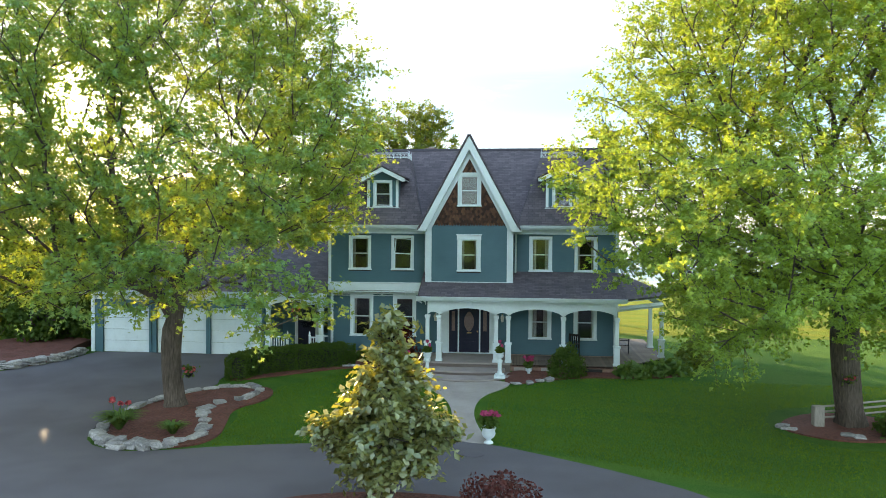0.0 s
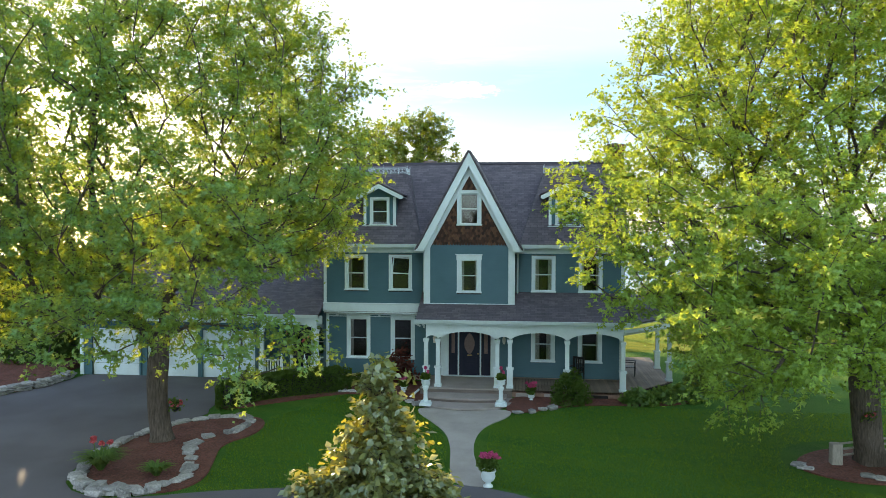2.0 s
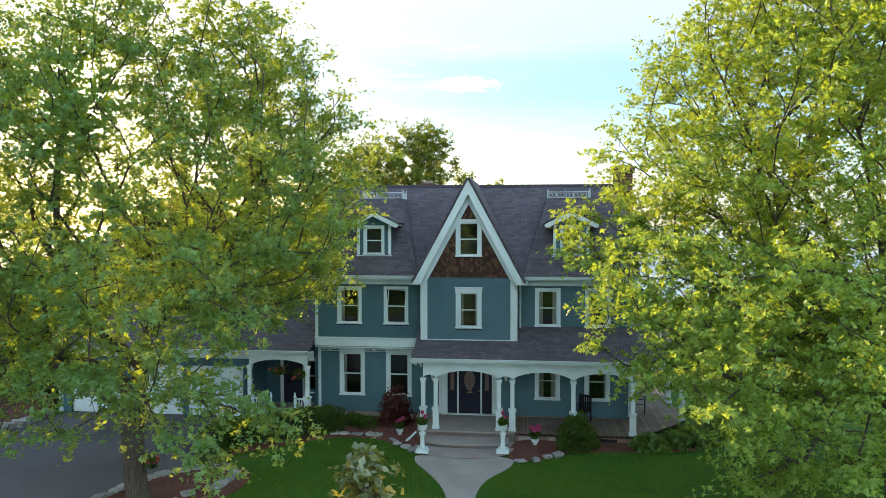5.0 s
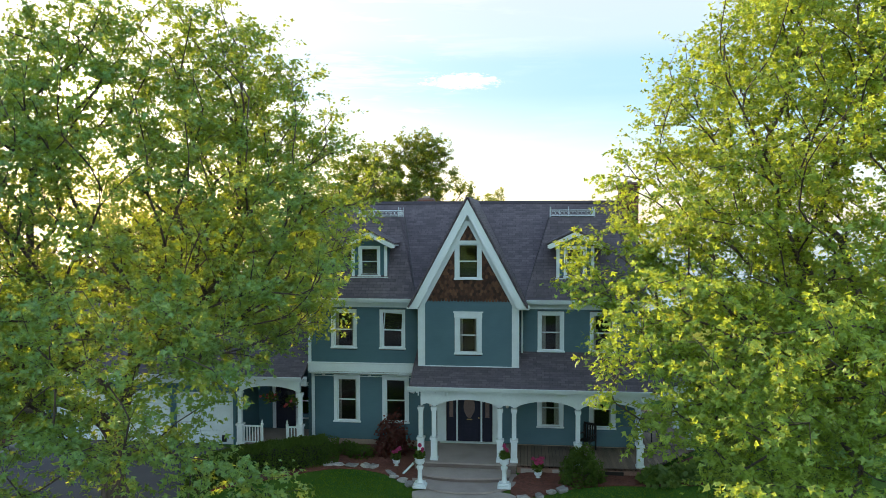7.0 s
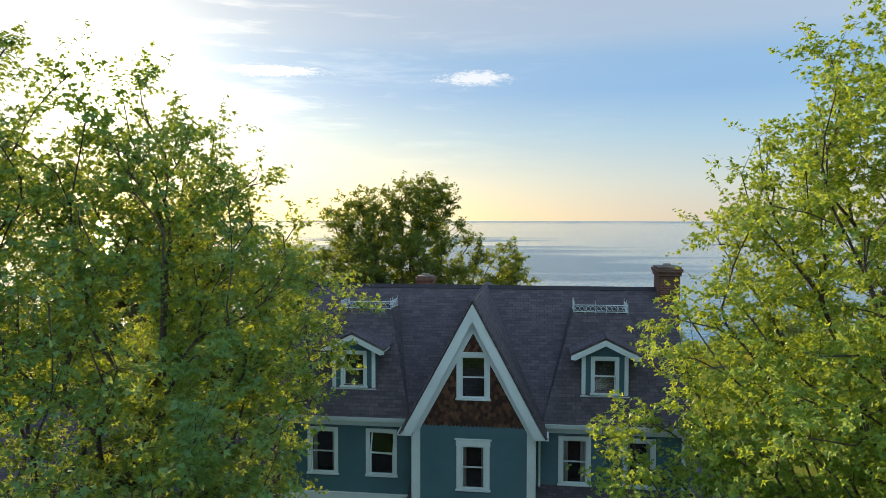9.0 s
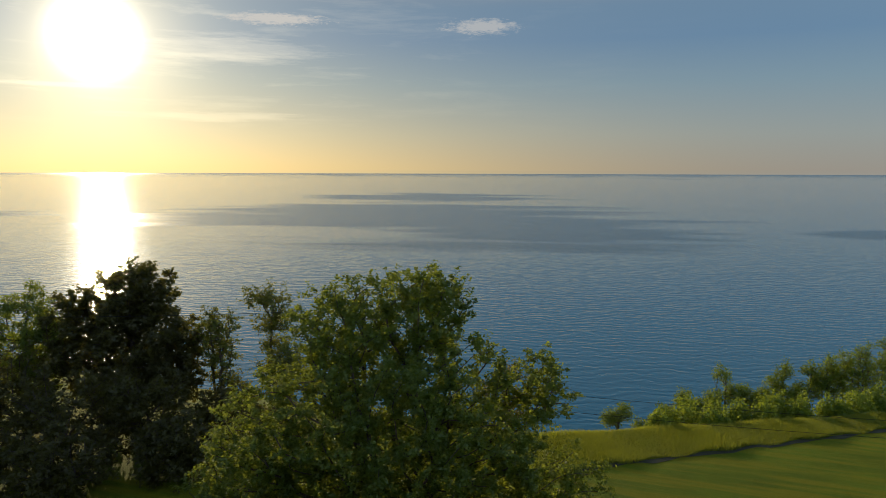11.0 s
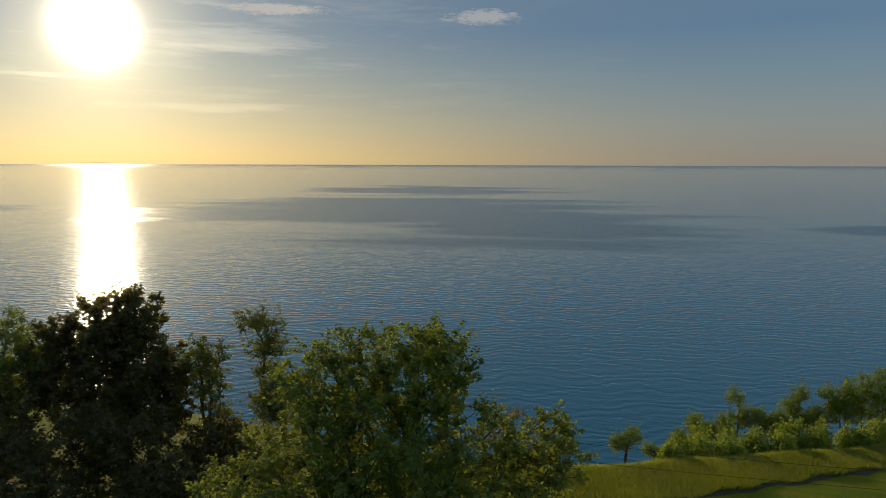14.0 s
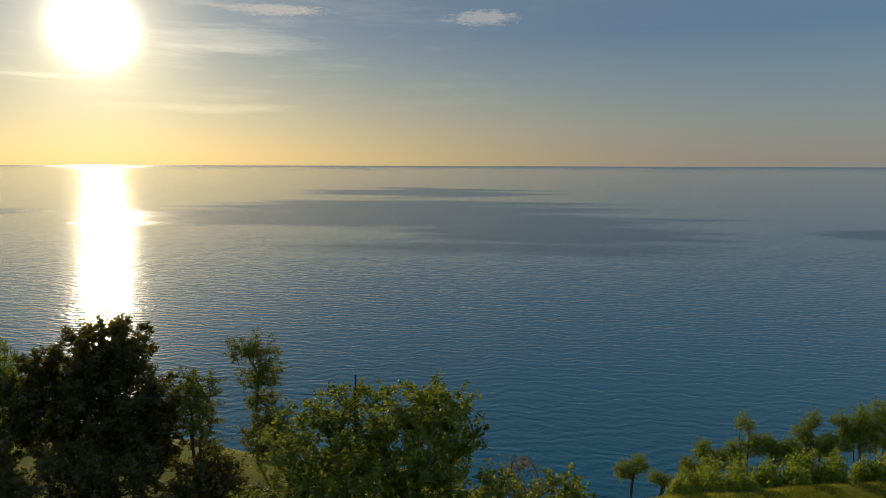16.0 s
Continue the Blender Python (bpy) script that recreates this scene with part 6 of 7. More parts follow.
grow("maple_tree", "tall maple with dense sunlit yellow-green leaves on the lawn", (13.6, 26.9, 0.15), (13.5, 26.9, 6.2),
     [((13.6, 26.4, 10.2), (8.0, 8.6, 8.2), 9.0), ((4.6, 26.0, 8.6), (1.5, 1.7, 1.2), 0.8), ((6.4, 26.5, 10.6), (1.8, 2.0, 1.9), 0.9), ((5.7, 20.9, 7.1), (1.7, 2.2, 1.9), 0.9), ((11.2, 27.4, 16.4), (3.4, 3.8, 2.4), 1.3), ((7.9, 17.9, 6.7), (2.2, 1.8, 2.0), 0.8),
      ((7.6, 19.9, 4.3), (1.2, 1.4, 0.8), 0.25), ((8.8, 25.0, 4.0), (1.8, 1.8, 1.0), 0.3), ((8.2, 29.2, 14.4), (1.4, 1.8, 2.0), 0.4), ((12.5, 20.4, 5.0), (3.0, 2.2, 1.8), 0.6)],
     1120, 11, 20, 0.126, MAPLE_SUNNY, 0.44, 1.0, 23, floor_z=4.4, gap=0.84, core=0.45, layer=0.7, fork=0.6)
grow("ash_tree", "broad tree with several stems behind the house", (-6.2, 56.0, 0.5), (-6.2, 55.8, 9.0),
     [((-6.4, 55.2, 8.4), (6.4, 5.8, 6.2), 6.0), ((-5.0, 55.4, 14.1), (2.1, 2.3, 2.0), 1.2), ((-8.5, 56.0, 13.2), (2.6, 2.6, 2.2), 1.0), ((0.2, 58.0, 9.9), (1.5, 1.8, 2.1), 0.6),
      ((-11.2, 51.6, 9.2), (2.2, 2.4, 2.7), 0.9), ((-12.4, 53.6, 6.5), (2.6, 3.0, 3.0), 0.7), ((0.4, 56.5, 5.4), (2.8, 3.0, 2.8), 0.8)],
     780, 10, 23, 0.14, OAK, 0.20, 0.8, 31, stems=6, splay=0.30, gap=0.68, lobed=False, wood=False, lift=0.45, core=0.25)
DARK = "dense dark copper-leaved tree against the bright lake"
grow("copper_beech", DARK, (-31.9, 77.0, 0.2), (-32.0, 77.0, 8.0),
     [((-32.0, 77.0, 6.0), (5.8, 4.8, 5.2), 4), ((-32.1, 78.0, 10.3), (3.3, 3.1, 3.1), 2.3), ((-35.2, 76.0, 8.2), (3.0, 3.2, 3.2), 1.1), ((-28.0, 76.0, 5.4), (2.4, 2.8, 4.6), 1.1)],
     560, 9, 18, 0.21, DUSKY, 0.34, 0.75, 41, gap=0.55, lobed=False, core=0.2)
for k, (x, y, h, w) in enumerate(((-26.8, 70.0, 6.8, 3.4), (-31.5, 68.0, 7.2, 4.0), (-37.0, 70.0, 8.2, 4.0), (-23.2, 67.0, 4.6, 2.6), (-29.0, 63.0, 4.6, 3.4), (-35.0, 63.0, 5.4, 3.6), (-42.0, 70.0, 8.0, 4.4), (-22.6, 74.0, 4.4, 2.6), (-19.0, 71.5, 3.4, 2.6), (-40.0, 62.0, 5.0, 4.0))):
    grow("dark_tree", "low dark bushy tree beside the lawn", (x, y, gz(x, y)), (x, y, h * 0.5), [((x, y, h * 0.52), (w, w, h * 0.5), 1)], 110, 8, 10, 0.21, DUSKY, 0.2, 0.75, 60 + k, gap=0.5, lobed=False, wood=False, group="dark trees")
GREENL = "leafy green tree at the edge of the bluff"
tree("green_tree", GREENL, (-40.5, 76.0, 0.2), (-40.5, 76.0, 5.0), [((-40.5, 76.0, 7.0), (3.6, 3.6, 4.6), 1), ((-38.2, 75.0, 6.0), (2.0, 2.0, 3.0), 0.4)], 300, 75, 0.14, OAK, 0.25, 0.55, 71)
for label, x, y, z, stems, lobes in (
        ("slender open tree with thin upright stems", -24.6, 76.4, 0.2, 3, [((-24.6, 76.4, 7.6), (1.7, 1.6, 2.6), 1.2), ((-24.0, 76.4, 4.6), (1.5, 1.5, 1.6), 0.4)]),
        ("slender open tree with a small rounded crown", -23.3, 84.0, -0.2, 1, [((-23.4, 84.0, 9.3), (2.1, 1.9, 1.3), 1.0), ((-23.0, 84.0, 7.2), (2.2, 1.8, 1.0), 0.7), ((-22.6, 84.0, 5.2), (1.9, 1.7, 0.8), 0.4)]),
        ("slender open tree with yellow-green lower leaves", -19.6, 78.0, 0.0, 2, [((-19.8, 78.0, 4.8), (2.2, 2.0, 1.9), 1.0)])):
    grow("slender_tree", label, (x, y, z), (x + 0.1, y, z + 6.0 if stems == 1 else z + 4.0), lobes, 85, 8, 12, 0.15, OLIVE, 0.11, 0.75, int(y), stems=stems, splay=0.12, gap=0.4, lobed=False, core=0.2, layer=0.6, fork=0.3, group="slender trees")
tree("bare_tree", "thin brown tree still coming into leaf", (-1.2, 66.0, 0.3), (-1.4, 66.0, 4.0), [((-1.9, 66.0, 7.2), (1.6, 1.5, 2.2), 1)], 90, 24, 0.10, TWIGGY, 0.12, 0.5, 77)
# trees and shrubs along the bluff
r = random.Random(5)
for k, (x, top) in enumerate(((7.7, -1.8), (10.4, -4.2), (13.4, -2.4), (15.1, -0.3), (18.0, 1.0), (20.7, 0.5), (22.6, 0.2), (24.2, 1.5), (26.0, 1.9), (27.8, 2.8), (29.6, 3.1), (31.4, 4.0), (34.0, 4.4), (37.0, 4.6), (40.5, 5.2), (44.5, 5.0), (49.0, 5.4))):
    y = 97 + (x - 8) * 0.12 + r.uniform(-1.0, 1.0)
    base = gz(x, y)
    h = top - base
    w = 0.10 * h + 0.25
    s = r.choice((-1, 1))
    grow("bluff_tree", "small yellow-green tree on the lake bluff", (x, y, base), (x + r.uniform(-0.4, 0.4), y, base + h * 0.62),
         [((x, y, base + h * 0.72), (w * 0.9, w * 0.9, h * 0.25), 1.4), ((x + s * w * 0.8, y, base + h * 0.62), (w * 0.9, w * 0.9, h * 0.16), 0.7), ((x - s * w * 0.8, y, base + h * 0.50), (w * 1.0, w * 0.9, h * 0.15), 0.8)],
         120, 8, 7, 0.125, LIGHTLEAF, 0.075, 0.75, 100 + k, stems=2 + k % 2, splay=0.08, gap=0.3, lobed=False, lift=0.8, core=0.1, fork=0.55, wood=False, group="bluff trees")
for k in range(34):
    x = 9.5 + k * 1.15 + r.uniform(-0.4, 0.4)
    y = coast(x) + r.uniform(1.5, 6.5)
    h = -gz(x, y) + r.uniform(0.7, 1.5) + (0.5 if k > 14 else 0)
    bush("bluff_shrub", "bushy green shrub along the bluff edge", (x, y, gz(x, y) - 0.1), (r.uniform(1.0, 1.6), r.uniform(1.0, 1.5), h), 1500, 0.15, LIGHTLEAF, 200 + k, group="bluff shrubs", hollow=0.3)
# dark evergreens and shrubs left of the garage, some added to block low sun
for k, (x, y, h, w) in enumerate(((-22.6, 36.6, 5.0, 1.5), (-25.0, 38.5, 6.0, 1.9), (-21.2, 39.5, 6.4, 1.6), (-20.2, 37.6, 5.2, 1.3), (-23.6, 40.5, 7.2, 2.0), (-28.0, 37.0, 7.0, 2.2), (-30.5, 42.0, 9.0, 2.8), (-34.0, 36.0, 8.0, 3.0))):
    tree("evergreen", "dark bushy evergreen behind the low stone wall", (x, y, gz(x, y) + (0.25 if x > -26 and y < 38 else 0)), (x, y, h * 0.55), [((x, y, h * 0.46), (w, w, h * 0.44), 1.4), ((x, y, h * 0.78), (w * 0.6, w * 0.6, h * 0.24), 0.6)], 100 + int(h * 5), 48, 0.19, BOX, 0.2, 0.6, 300 + k, stems=1 + (k == 0) * 2, group="evergreens")

# ---------- plants round the house ----------
grow("magnolia_tree", "young magnolia with large glossy sunlit leaves", (-0.7, 17.9, 0.04), (-0.65, 17.9, 4.3),
     [((-0.85, 17.9, 1.4), (1.55, 1.3, 1.1), 3.4), ((-0.75, 17.9, 2.5), (1.15, 1.0, 0.8), 1.8), ((-0.7, 17.9, 3.3), (0.75, 0.7, 0.7), 1.1), ((-0.68, 17.9, 4.2), (0.42, 0.4, 0.6), 0.6), ((-2.1, 17.6, 1.8), (0.6, 0.5, 0.35), 0.5), ((0.5, 17.7, 1.9), (0.6, 0.5, 0.35), 0.5)],
     240, 6, 8, 0.165, MAGNOLIA, 0.07, 0.38, 81, gap=0.2, lobed=False, lift=0.35, core=0.2, fork=0.1)
bush("red_leaf_maple", "low weeping maple with dark red lacy leaves", (1.95, 17.5, 0.04), (1.05, 0.9, 1.0), 2400, 0.065, REDLEAF, 83, "shrub")


def hedge(path, width, height, seed=1):
    """A clipped hedge: a dark twiggy core under a coat of small leaves."""
    rr = np.random.default_rng(seed)
    root = thing("hedge", "clipped dark green hedge curving along the front bed", "hedge")
    pts = [Vector(p) for p in path]
    ring, core = [], bmesh.new()
    for k, p in enumerate(pts):
        d = (pts[min(k + 1, len(pts) - 1)] - pts[max(k - 1, 0)]).normalized()
        n = Vector((-d.y, d.x))
        z = gz(p.x, p.y)
        w = (width * 0.5 - 0.1) * (0.6 if k in (0, len(pts) - 1) else 1)
        h = height - 0.1
        ring.append([core.verts.new((p.x + n.x * a, p.y + n.y * a, z + b)) for a, b in ((-w, 0), (-w, h * 0.85), (-w * 0.7, h), (w * 0.7, h), (w, h * 0.85), (w, 0))])
    for a, b in zip(ring, ring[1:]):
        for i in range(6):
            core.faces.new((a[i], b[i], b[(i + 1) % 6], a[(i + 1) % 6]))
    core.faces.new(ring[0]), core.faces.new(ring[-1][::-1])
    bmesh.ops.recalc_face_normals(core, faces=core.faces)
    part("twig_core", core, DARK_ROOM, root)
    out = []
    for a, b in zip(pts, pts[1:]):
        d = b - a
        n = Vector((-d.y, d.x)).normalized()
        for _ in range(int(d.length * 5200)):
            t, u = rr.random(), rr.random()
            side = rr.random()
            if side < 0.42:
                off, z = (2 * u - 1) * width * 0.5, height + 0.03 * math.sin(t * 9)
            else:
                off, z = (0.5 * width if side < 0.71 else -0.5 * width), u * height
            q = a + d * t + n * off
            out.append((q.x + rr.normal() * 0.025, q.y + rr.normal() * 0.025, gz(q.x, q.y) + z + rr.normal() * 0.025))
    for e in (pts[0], pts[-1]):
        for _ in range(2600):
            t = rr.random() * 2 * math.pi
            out.append((e.x + math.cos(t) * width * 0.48, e.y + math.sin(t) * width * 0.48, gz(e.x, e.y) + rr.random() * height))
    v, f = leaves(np.array(out), 0.03, 1, 0.05, seed=seed)
    tagged(mesh_of("foliage", v, f, BOX, root), kind="stuff")


hedge([(-9.55, 30.55), (-9.3, 31.3), (-8.6, 32.0), (-7.7, 32.6), (-6.7, 33.1), (-5.6, 33.6)], 0.95, 0.95)
bush("round_shrub", "dense rounded dark green shrub in front of the porch", (4.35, 32.55, gz(0, 32.5)), (0.78, 0.72, 1.35), 3600, 0.075, BOX, 85, hollow=0.6)
for k, (x, y, s) in enumerate(((7.15, 32.75, 0.75), (8.2, 33.2, 0.7), (9.1, 33.6, 0.85))):
    bush("hosta", "broad-leaved green hosta at the porch bed", (x, y, gz(x, y)), (s, s * 0.9, 0.62), 420, 0.2, HOSTA, 87 + k, "plant", "hostas", 0.4)
bush("dark_shrub", "tall dark red-leaved shrub against the blue wall", (-3.15, 34.75, gz(0, 34.7)), (0.75, 0.6, 1.75), 1500, 0.10, REDLEAF, 91, hollow=0.2)
for k, (x, y) in enumerate(((-5.0, 34.6), (-4.4, 34.3), (-6.0, 34.5))):
    bush("low_shrub", "low dark green shrub along the house wall", (x, y, gz(x, y)), (0.6, 0.5, 0.5), 700, 0.08, BOX, 93 + k, group="low shrubs")
bush("shrub", "dark green shrub beside the maple trunk", (14.9, 25.7, gz(0, 25.7)), (0.95, 0.9, 0.95), 1500, 0.10, BOX, 97)
bush("shrub", "loose green shrub behind the side porch", (10.2, 35.0, gz(0, 35)), (0.8, 0.8, 1.3), 1300, 0.11, OAK, 98)


def blades(name, label, at, count, length, bloom, seed):
    """A clump of strap leaves with a few flowers on stems."""
    rr = np.random.default_rng(seed)
    root = thing(name, label, "flower", at=at)
    V, F = [], []
    for k in range(count):
        a, L = rr.random() * 2 * np.pi, length * (0.6 + 0.5 * rr.random())
        d, n = np.array([np.cos(a), np.sin(a), 0]), np.array([-np.sin(a), np.cos(a), 0]) * 0.03
        o = d * 0.08 * rr.random()
        pts = [o, o + d * L * 0.40 + [0, 0, L * 0.55], o + d * L * 0.95 + [0, 0, L * 0.50]]
        b = len(V)
        V += [pts[0] - n, pts[0] + n, pts[1] - n, pts[1] + n, pts[2]]
        F += [(b, b + 1, b + 3), (b, b + 3, b + 2), (b + 2, b + 3, b + 4)]
    tagged(mesh_of("foliage", V, F, HOSTA, root), kind="stuff")
    for k in range(bloom):
        a = rr.random() * 6.28
        p = np.array([math.cos(a) * 0.28, math.sin(a) * 0.28, length * (0.85 + 0.25 * rr.random())])
        part("stem", rod(bmesh.new(), (p[0] * 0.3, p[1] * 0.3, 0), p, 0.012, sides=4), HOSTA, root)
        v, f = leaves(np.array([p]), 0.09, 60, 0.07, seed=seed + k)
        mesh_of("bloom", v, f, REDPETAL, root)
    return root


blades("day_lily", "clump of strap leaves with coral red blooms", (-10.75, 23.5, 0.07), 240, 0.95, 4, 1)
blades("day_lily", "small clump of green strap leaves in mulch", (-8.75, 23.2, 0.07), 130, 0.6, 0, 2)


# tall meadow grass between the mown lawn and the bluff
def meadow():
    rr = np.random.default_rng(9)
    n = 190000
    x = rr.uniform(-8, 62, n)
    edge = 71.6 + x * 0.475
    cst = np.array([coast(q) for q in x])
    ok = cst - edge > 0.3
    x, edge, cst = x[ok], edge[ok], cst[ok]
    y = edge + (cst - edge + 1.5) * rr.random(len(x)) + 0.25 * np.sin(x * 1.7)
    z = np.array([gz(a, b) for a, b in zip(x, y)])
    h = (0.22 + 0.24 * rr.random(len(x))) * (0.8 + 0.3 * np.sin(x * 0.6 + y * 0.4))
    a = rr.random(len(x)) * np.pi
    w = 0.016
    lean = rr.normal(size=(len(x), 2)) * 0.16
    v = np.stack([np.stack([x - np.cos(a) * w, y - np.sin(a) * w, z], 1), np.stack([x + np.cos(a) * w, y + np.sin(a) * w, z], 1), np.stack([x + lean[:, 0], y + lean[:, 1], z + h], 1)], 1).reshape(-1, 3)
    ob = mesh_of("meadow_grass", v, np.arange(len(v)).reshape(-1, 3), MEADOW)
    return tagged(ob, "uncut tall grass strip above the bluff", "grass", kind="stuff")


meadow()

def lawn_blades():
    """Short upright blades over the mown lawns."""
    rr = np.random.default_rng(19)
    out = []
    for x0, x1, y0, y1, n, h, keep in ((1.2, 24, 19, 36, 110000, 0.05, "right"), (-8.2, 0.4, 22, 33, 30000, 0.05, "left")):
        x, y = rr.uniform(x0, x1, n), rr.uniform(y0, y1, n)
        if keep == "right":
            ok = (y > 23.6 - 0.35 * (x - 1.4) - 0.02 * (x - 1.4) ** 2) & (np.hypot(x - 13.1, y - 26.5) > 2.3) & (x > np.interp(y, [23, 24.6, 26.2, 27.8, 29.2, 31], [1.9, 1.35, 0.95, 0.9, 1.15, 2.4])) & (y < 30.6 + np.clip((x - 2) * 0.5, 0, 1.6))
        elif keep == "left":
            ok = (y > 23.3 + 0.14 * (x - 0.3)) & (x < np.interp(y, [23.6, 25.2, 26.8, 28.3, 29.6], [0.1, -0.05, -0.15, -0.5, -1.2])) & (x > np.interp(y, [22, 25, 26.4, 27.4, 29.4, 32], [-7.1, -7.4, -7.8, -7.0, -7.4, -5.5])) & (y < 30.9 + np.interp(x, [-8, -5.5, -4, -1.5], [0, 1.9, 2.0, 0.3]))
        else:
            ok = y < 71.4 + x * 0.475
        x, y = x[ok], y[ok]
        z = np.array([gz(a, b) for a, b in zip(x, y)])
        a, hh = rr.random(len(x)) * np.pi, h * (0.5 + 0.8 * rr.random(len(x)))
        w, lean = h * (0.14 if keep == "far" else 0.22), rr.normal(size=(len(x), 2)) * h * 0.35
        out.append(np.stack([np.stack([x - np.cos(a) * w, y - np.sin(a) * w, z], 1), np.stack([x + np.cos(a) * w, y + np.sin(a) * w, z], 1), np.stack([x + lean[:, 0], y + lean[:, 1], z + hh], 1)], 1).reshape(-1, 3))
    v = np.concatenate(out)
    return tagged(mesh_of("lawn_grass", v, np.arange(len(v)).reshape(-1, 3), TURF), "short mown grass blades of the lawn", "grass", kind="stuff")


lawn_blades()
# added trees across the drive, seen only as dim reflections in the window panes
for k in range(9):
    x, y = -44 + k * 11 + r.uniform(-2, 2), -34 + r.uniform(-8, 4)
    h = r.uniform(11, 15)
    tree("drive_tree", "added dark-leaved tree across the driveway, for the pane reflections", (x, y, 0), (x, y, h * 0.4), [((x, y, h * 0.6), (5.0, 5.0, h * 0.4), 1)], 110, 26, 0.50, DUSKY, 0.35, 1.0, 400 + k, group="drive trees")

# ---------- small things ----------
def urn_profile(r, h):
    return [(r * 0.62, 0), (r * 0.62, h * 0.08), (r * 0.35, h * 0.16), (r * 0.32, h * 0.26), (r * 0.75, h * 0.42), (r * 0.92, h * 0.62), (r * 0.8, h * 0.84), (r, h * 0.93), (r, h), (r * 0.82, h), (r * 0.75, h * 0.9)]


def planter(name, label, at, r, h, plant_r, plant_h, bloom_n, seed, column_h=0.0, petal=None, group=""):
    """An urn, on a turned pedestal if column_h is given, with leaves and blooms."""
    root = thing(name, label, "planter", group, at=at)
    if column_h:
        part("pedestal", lathe(bmesh.new(), [(0.13, 0.16), (0.10, 0.22), (0.085, 0.3), (0.08, column_h - 0.12), (0.11, column_h - 0.06), (0.13, column_h)], (0, 0, 0), 14), WHITE, root, smooth=True)
        part("plinth", boxes((-0.24, 0.24, -0.24, 0.24, 0, 0.09), (-0.19, 0.19, -0.19, 0.19, 0.09, 0.17), bevel=0.012), WHITE, root)
    part("urn", lathe(bmesh.new(), [(a, b + column_h) for a, b in urn_profile(r, h)], (0, 0, 0), 16), WHITE, root, smooth=True)
    rr = np.random.default_rng(seed)
    d = rr.normal(size=(220, 3))
    d /= np.linalg.norm(d, axis=1, keepdims=True)
    p = d * np.array([plant_r, plant_r, plant_h * 0.5]) * (0.3 + 0.7 * rr.random((220, 1))) + np.array([0, 0, column_h + h + plant_h * 0.36])
    v, f = leaves(p, 0.04, 2, 0.075, seed=seed)
    tagged(mesh_of("foliage", v, f, BOX, root), kind="stuff")
    for k in range(bloom_n):
        a, q = k * 2.4 + seed, plant_r * (0.35 + 0.55 * rr.random())
        c = np.array([[math.cos(a) * q, math.sin(a) * q, column_h + h + plant_h * (0.72 + 0.3 * rr.random())]])
        v, f = leaves(c, 0.075, 40, 0.06, seed=seed + k)
        mesh_of("bloom", v, f, petal or PINK, root)
    return root


planter("pedestal_planter", "white pedestal urn with pink flower on the steps", (-1.52, 31.35, 0.51), 0.2, 0.34, 0.2, 0.3, 0, 3, 0.72, group="pedestal planters")
planter("pedestal_planter", "white pedestal urn with pink flower on the steps", (1.52, 31.62, 0.51), 0.2, 0.34, 0.2, 0.3, 0, 4, 0.72, group="pedestal planters")


def tall_bloom(at, seed):
    root = thing("tulip", "pink flower on a tall green stem in an urn", "flower", at=at)
    for k, (dx, dz) in enumerate(((0.0, 0.42), (0.09, 0.26))):
        part("stem", rod(bmesh.new(), (0, 0, 0), (dx, 0, dz), 0.009, sides=4), HOSTA, root)
        v, f = leaves(np.array([[dx, 0, dz + 0.04], [dx, 0, dz - 0.02]]), 0.05, 30, 0.07, seed=seed + k)
        mesh_of("bloom", v, f, PINK, root)


tall_bloom((-1.52, 31.35, 1.6), 7)
tall_bloom((1.52, 31.62, 1.6), 8)
planter("urn_planter", "white urn with magenta flowers beside the front walk", (1.42, 23.55, 0.03), 0.24, 0.5, 0.38, 0.5, 13, 15)
planter("flower_pot", "pot of magenta flowers in front of the porch", (2.75, 32.75, gz(0, 32.7) + 0.03), 0.16, 0.25, 0.24, 0.5, 10, 17)
planter("flower_pot", "pot of pink flowers in the bed by the wall", (-2.75, 33.4, gz(0, 33.4) + 0.03), 0.16, 0.25, 0.2, 0.42, 7, 18)


def hanging_basket(at, drop, petal, seed):
    root = thing("hanging_basket", "hanging basket of flowers under the porch beam", "planter", "hanging baskets", at=at)
    bm = bmesh.new()
    for k in range(3):
        a = k * 2.09
        rod(bm, (0, 0, drop), (math.cos(a) * 0.16, math.sin(a) * 0.16, 0.0), 0.006, sides=3)
    part("chain", bm, IRON, root)
    part("basket", lathe(bmesh.new(), [(0.06, -0.16), (0.13, -0.1), (0.17, 0.0), (0.15, 0.0)], (0, 0, 0), 12), DARK_ROOM, root)
    rr = np.random.default_rng(seed)
    p = rr.normal(size=(150, 3)) * np.array([0.15, 0.15, 0.11]) + np.array([0, 0, 0.02])
    v, f = leaves(p, 0.04, 2, 0.07, seed=seed)
    tagged(mesh_of("foliage", v, f, BOX, root), kind="stuff")
    for k in range(9):
        v, f = leaves(rr.normal(size=(1, 3)) * np.array([0.15, 0.15, 0.09]), 0.06, 26, 0.05, seed=seed + k)
        mesh_of("bloom", v, f, petal, root)


hanging_basket((-8.25, 34.62, 2.78), 0.5, REDPETAL, 21)
hanging_basket((-7.35, 34.62, 2.66), 0.6, REDPETAL, 22)

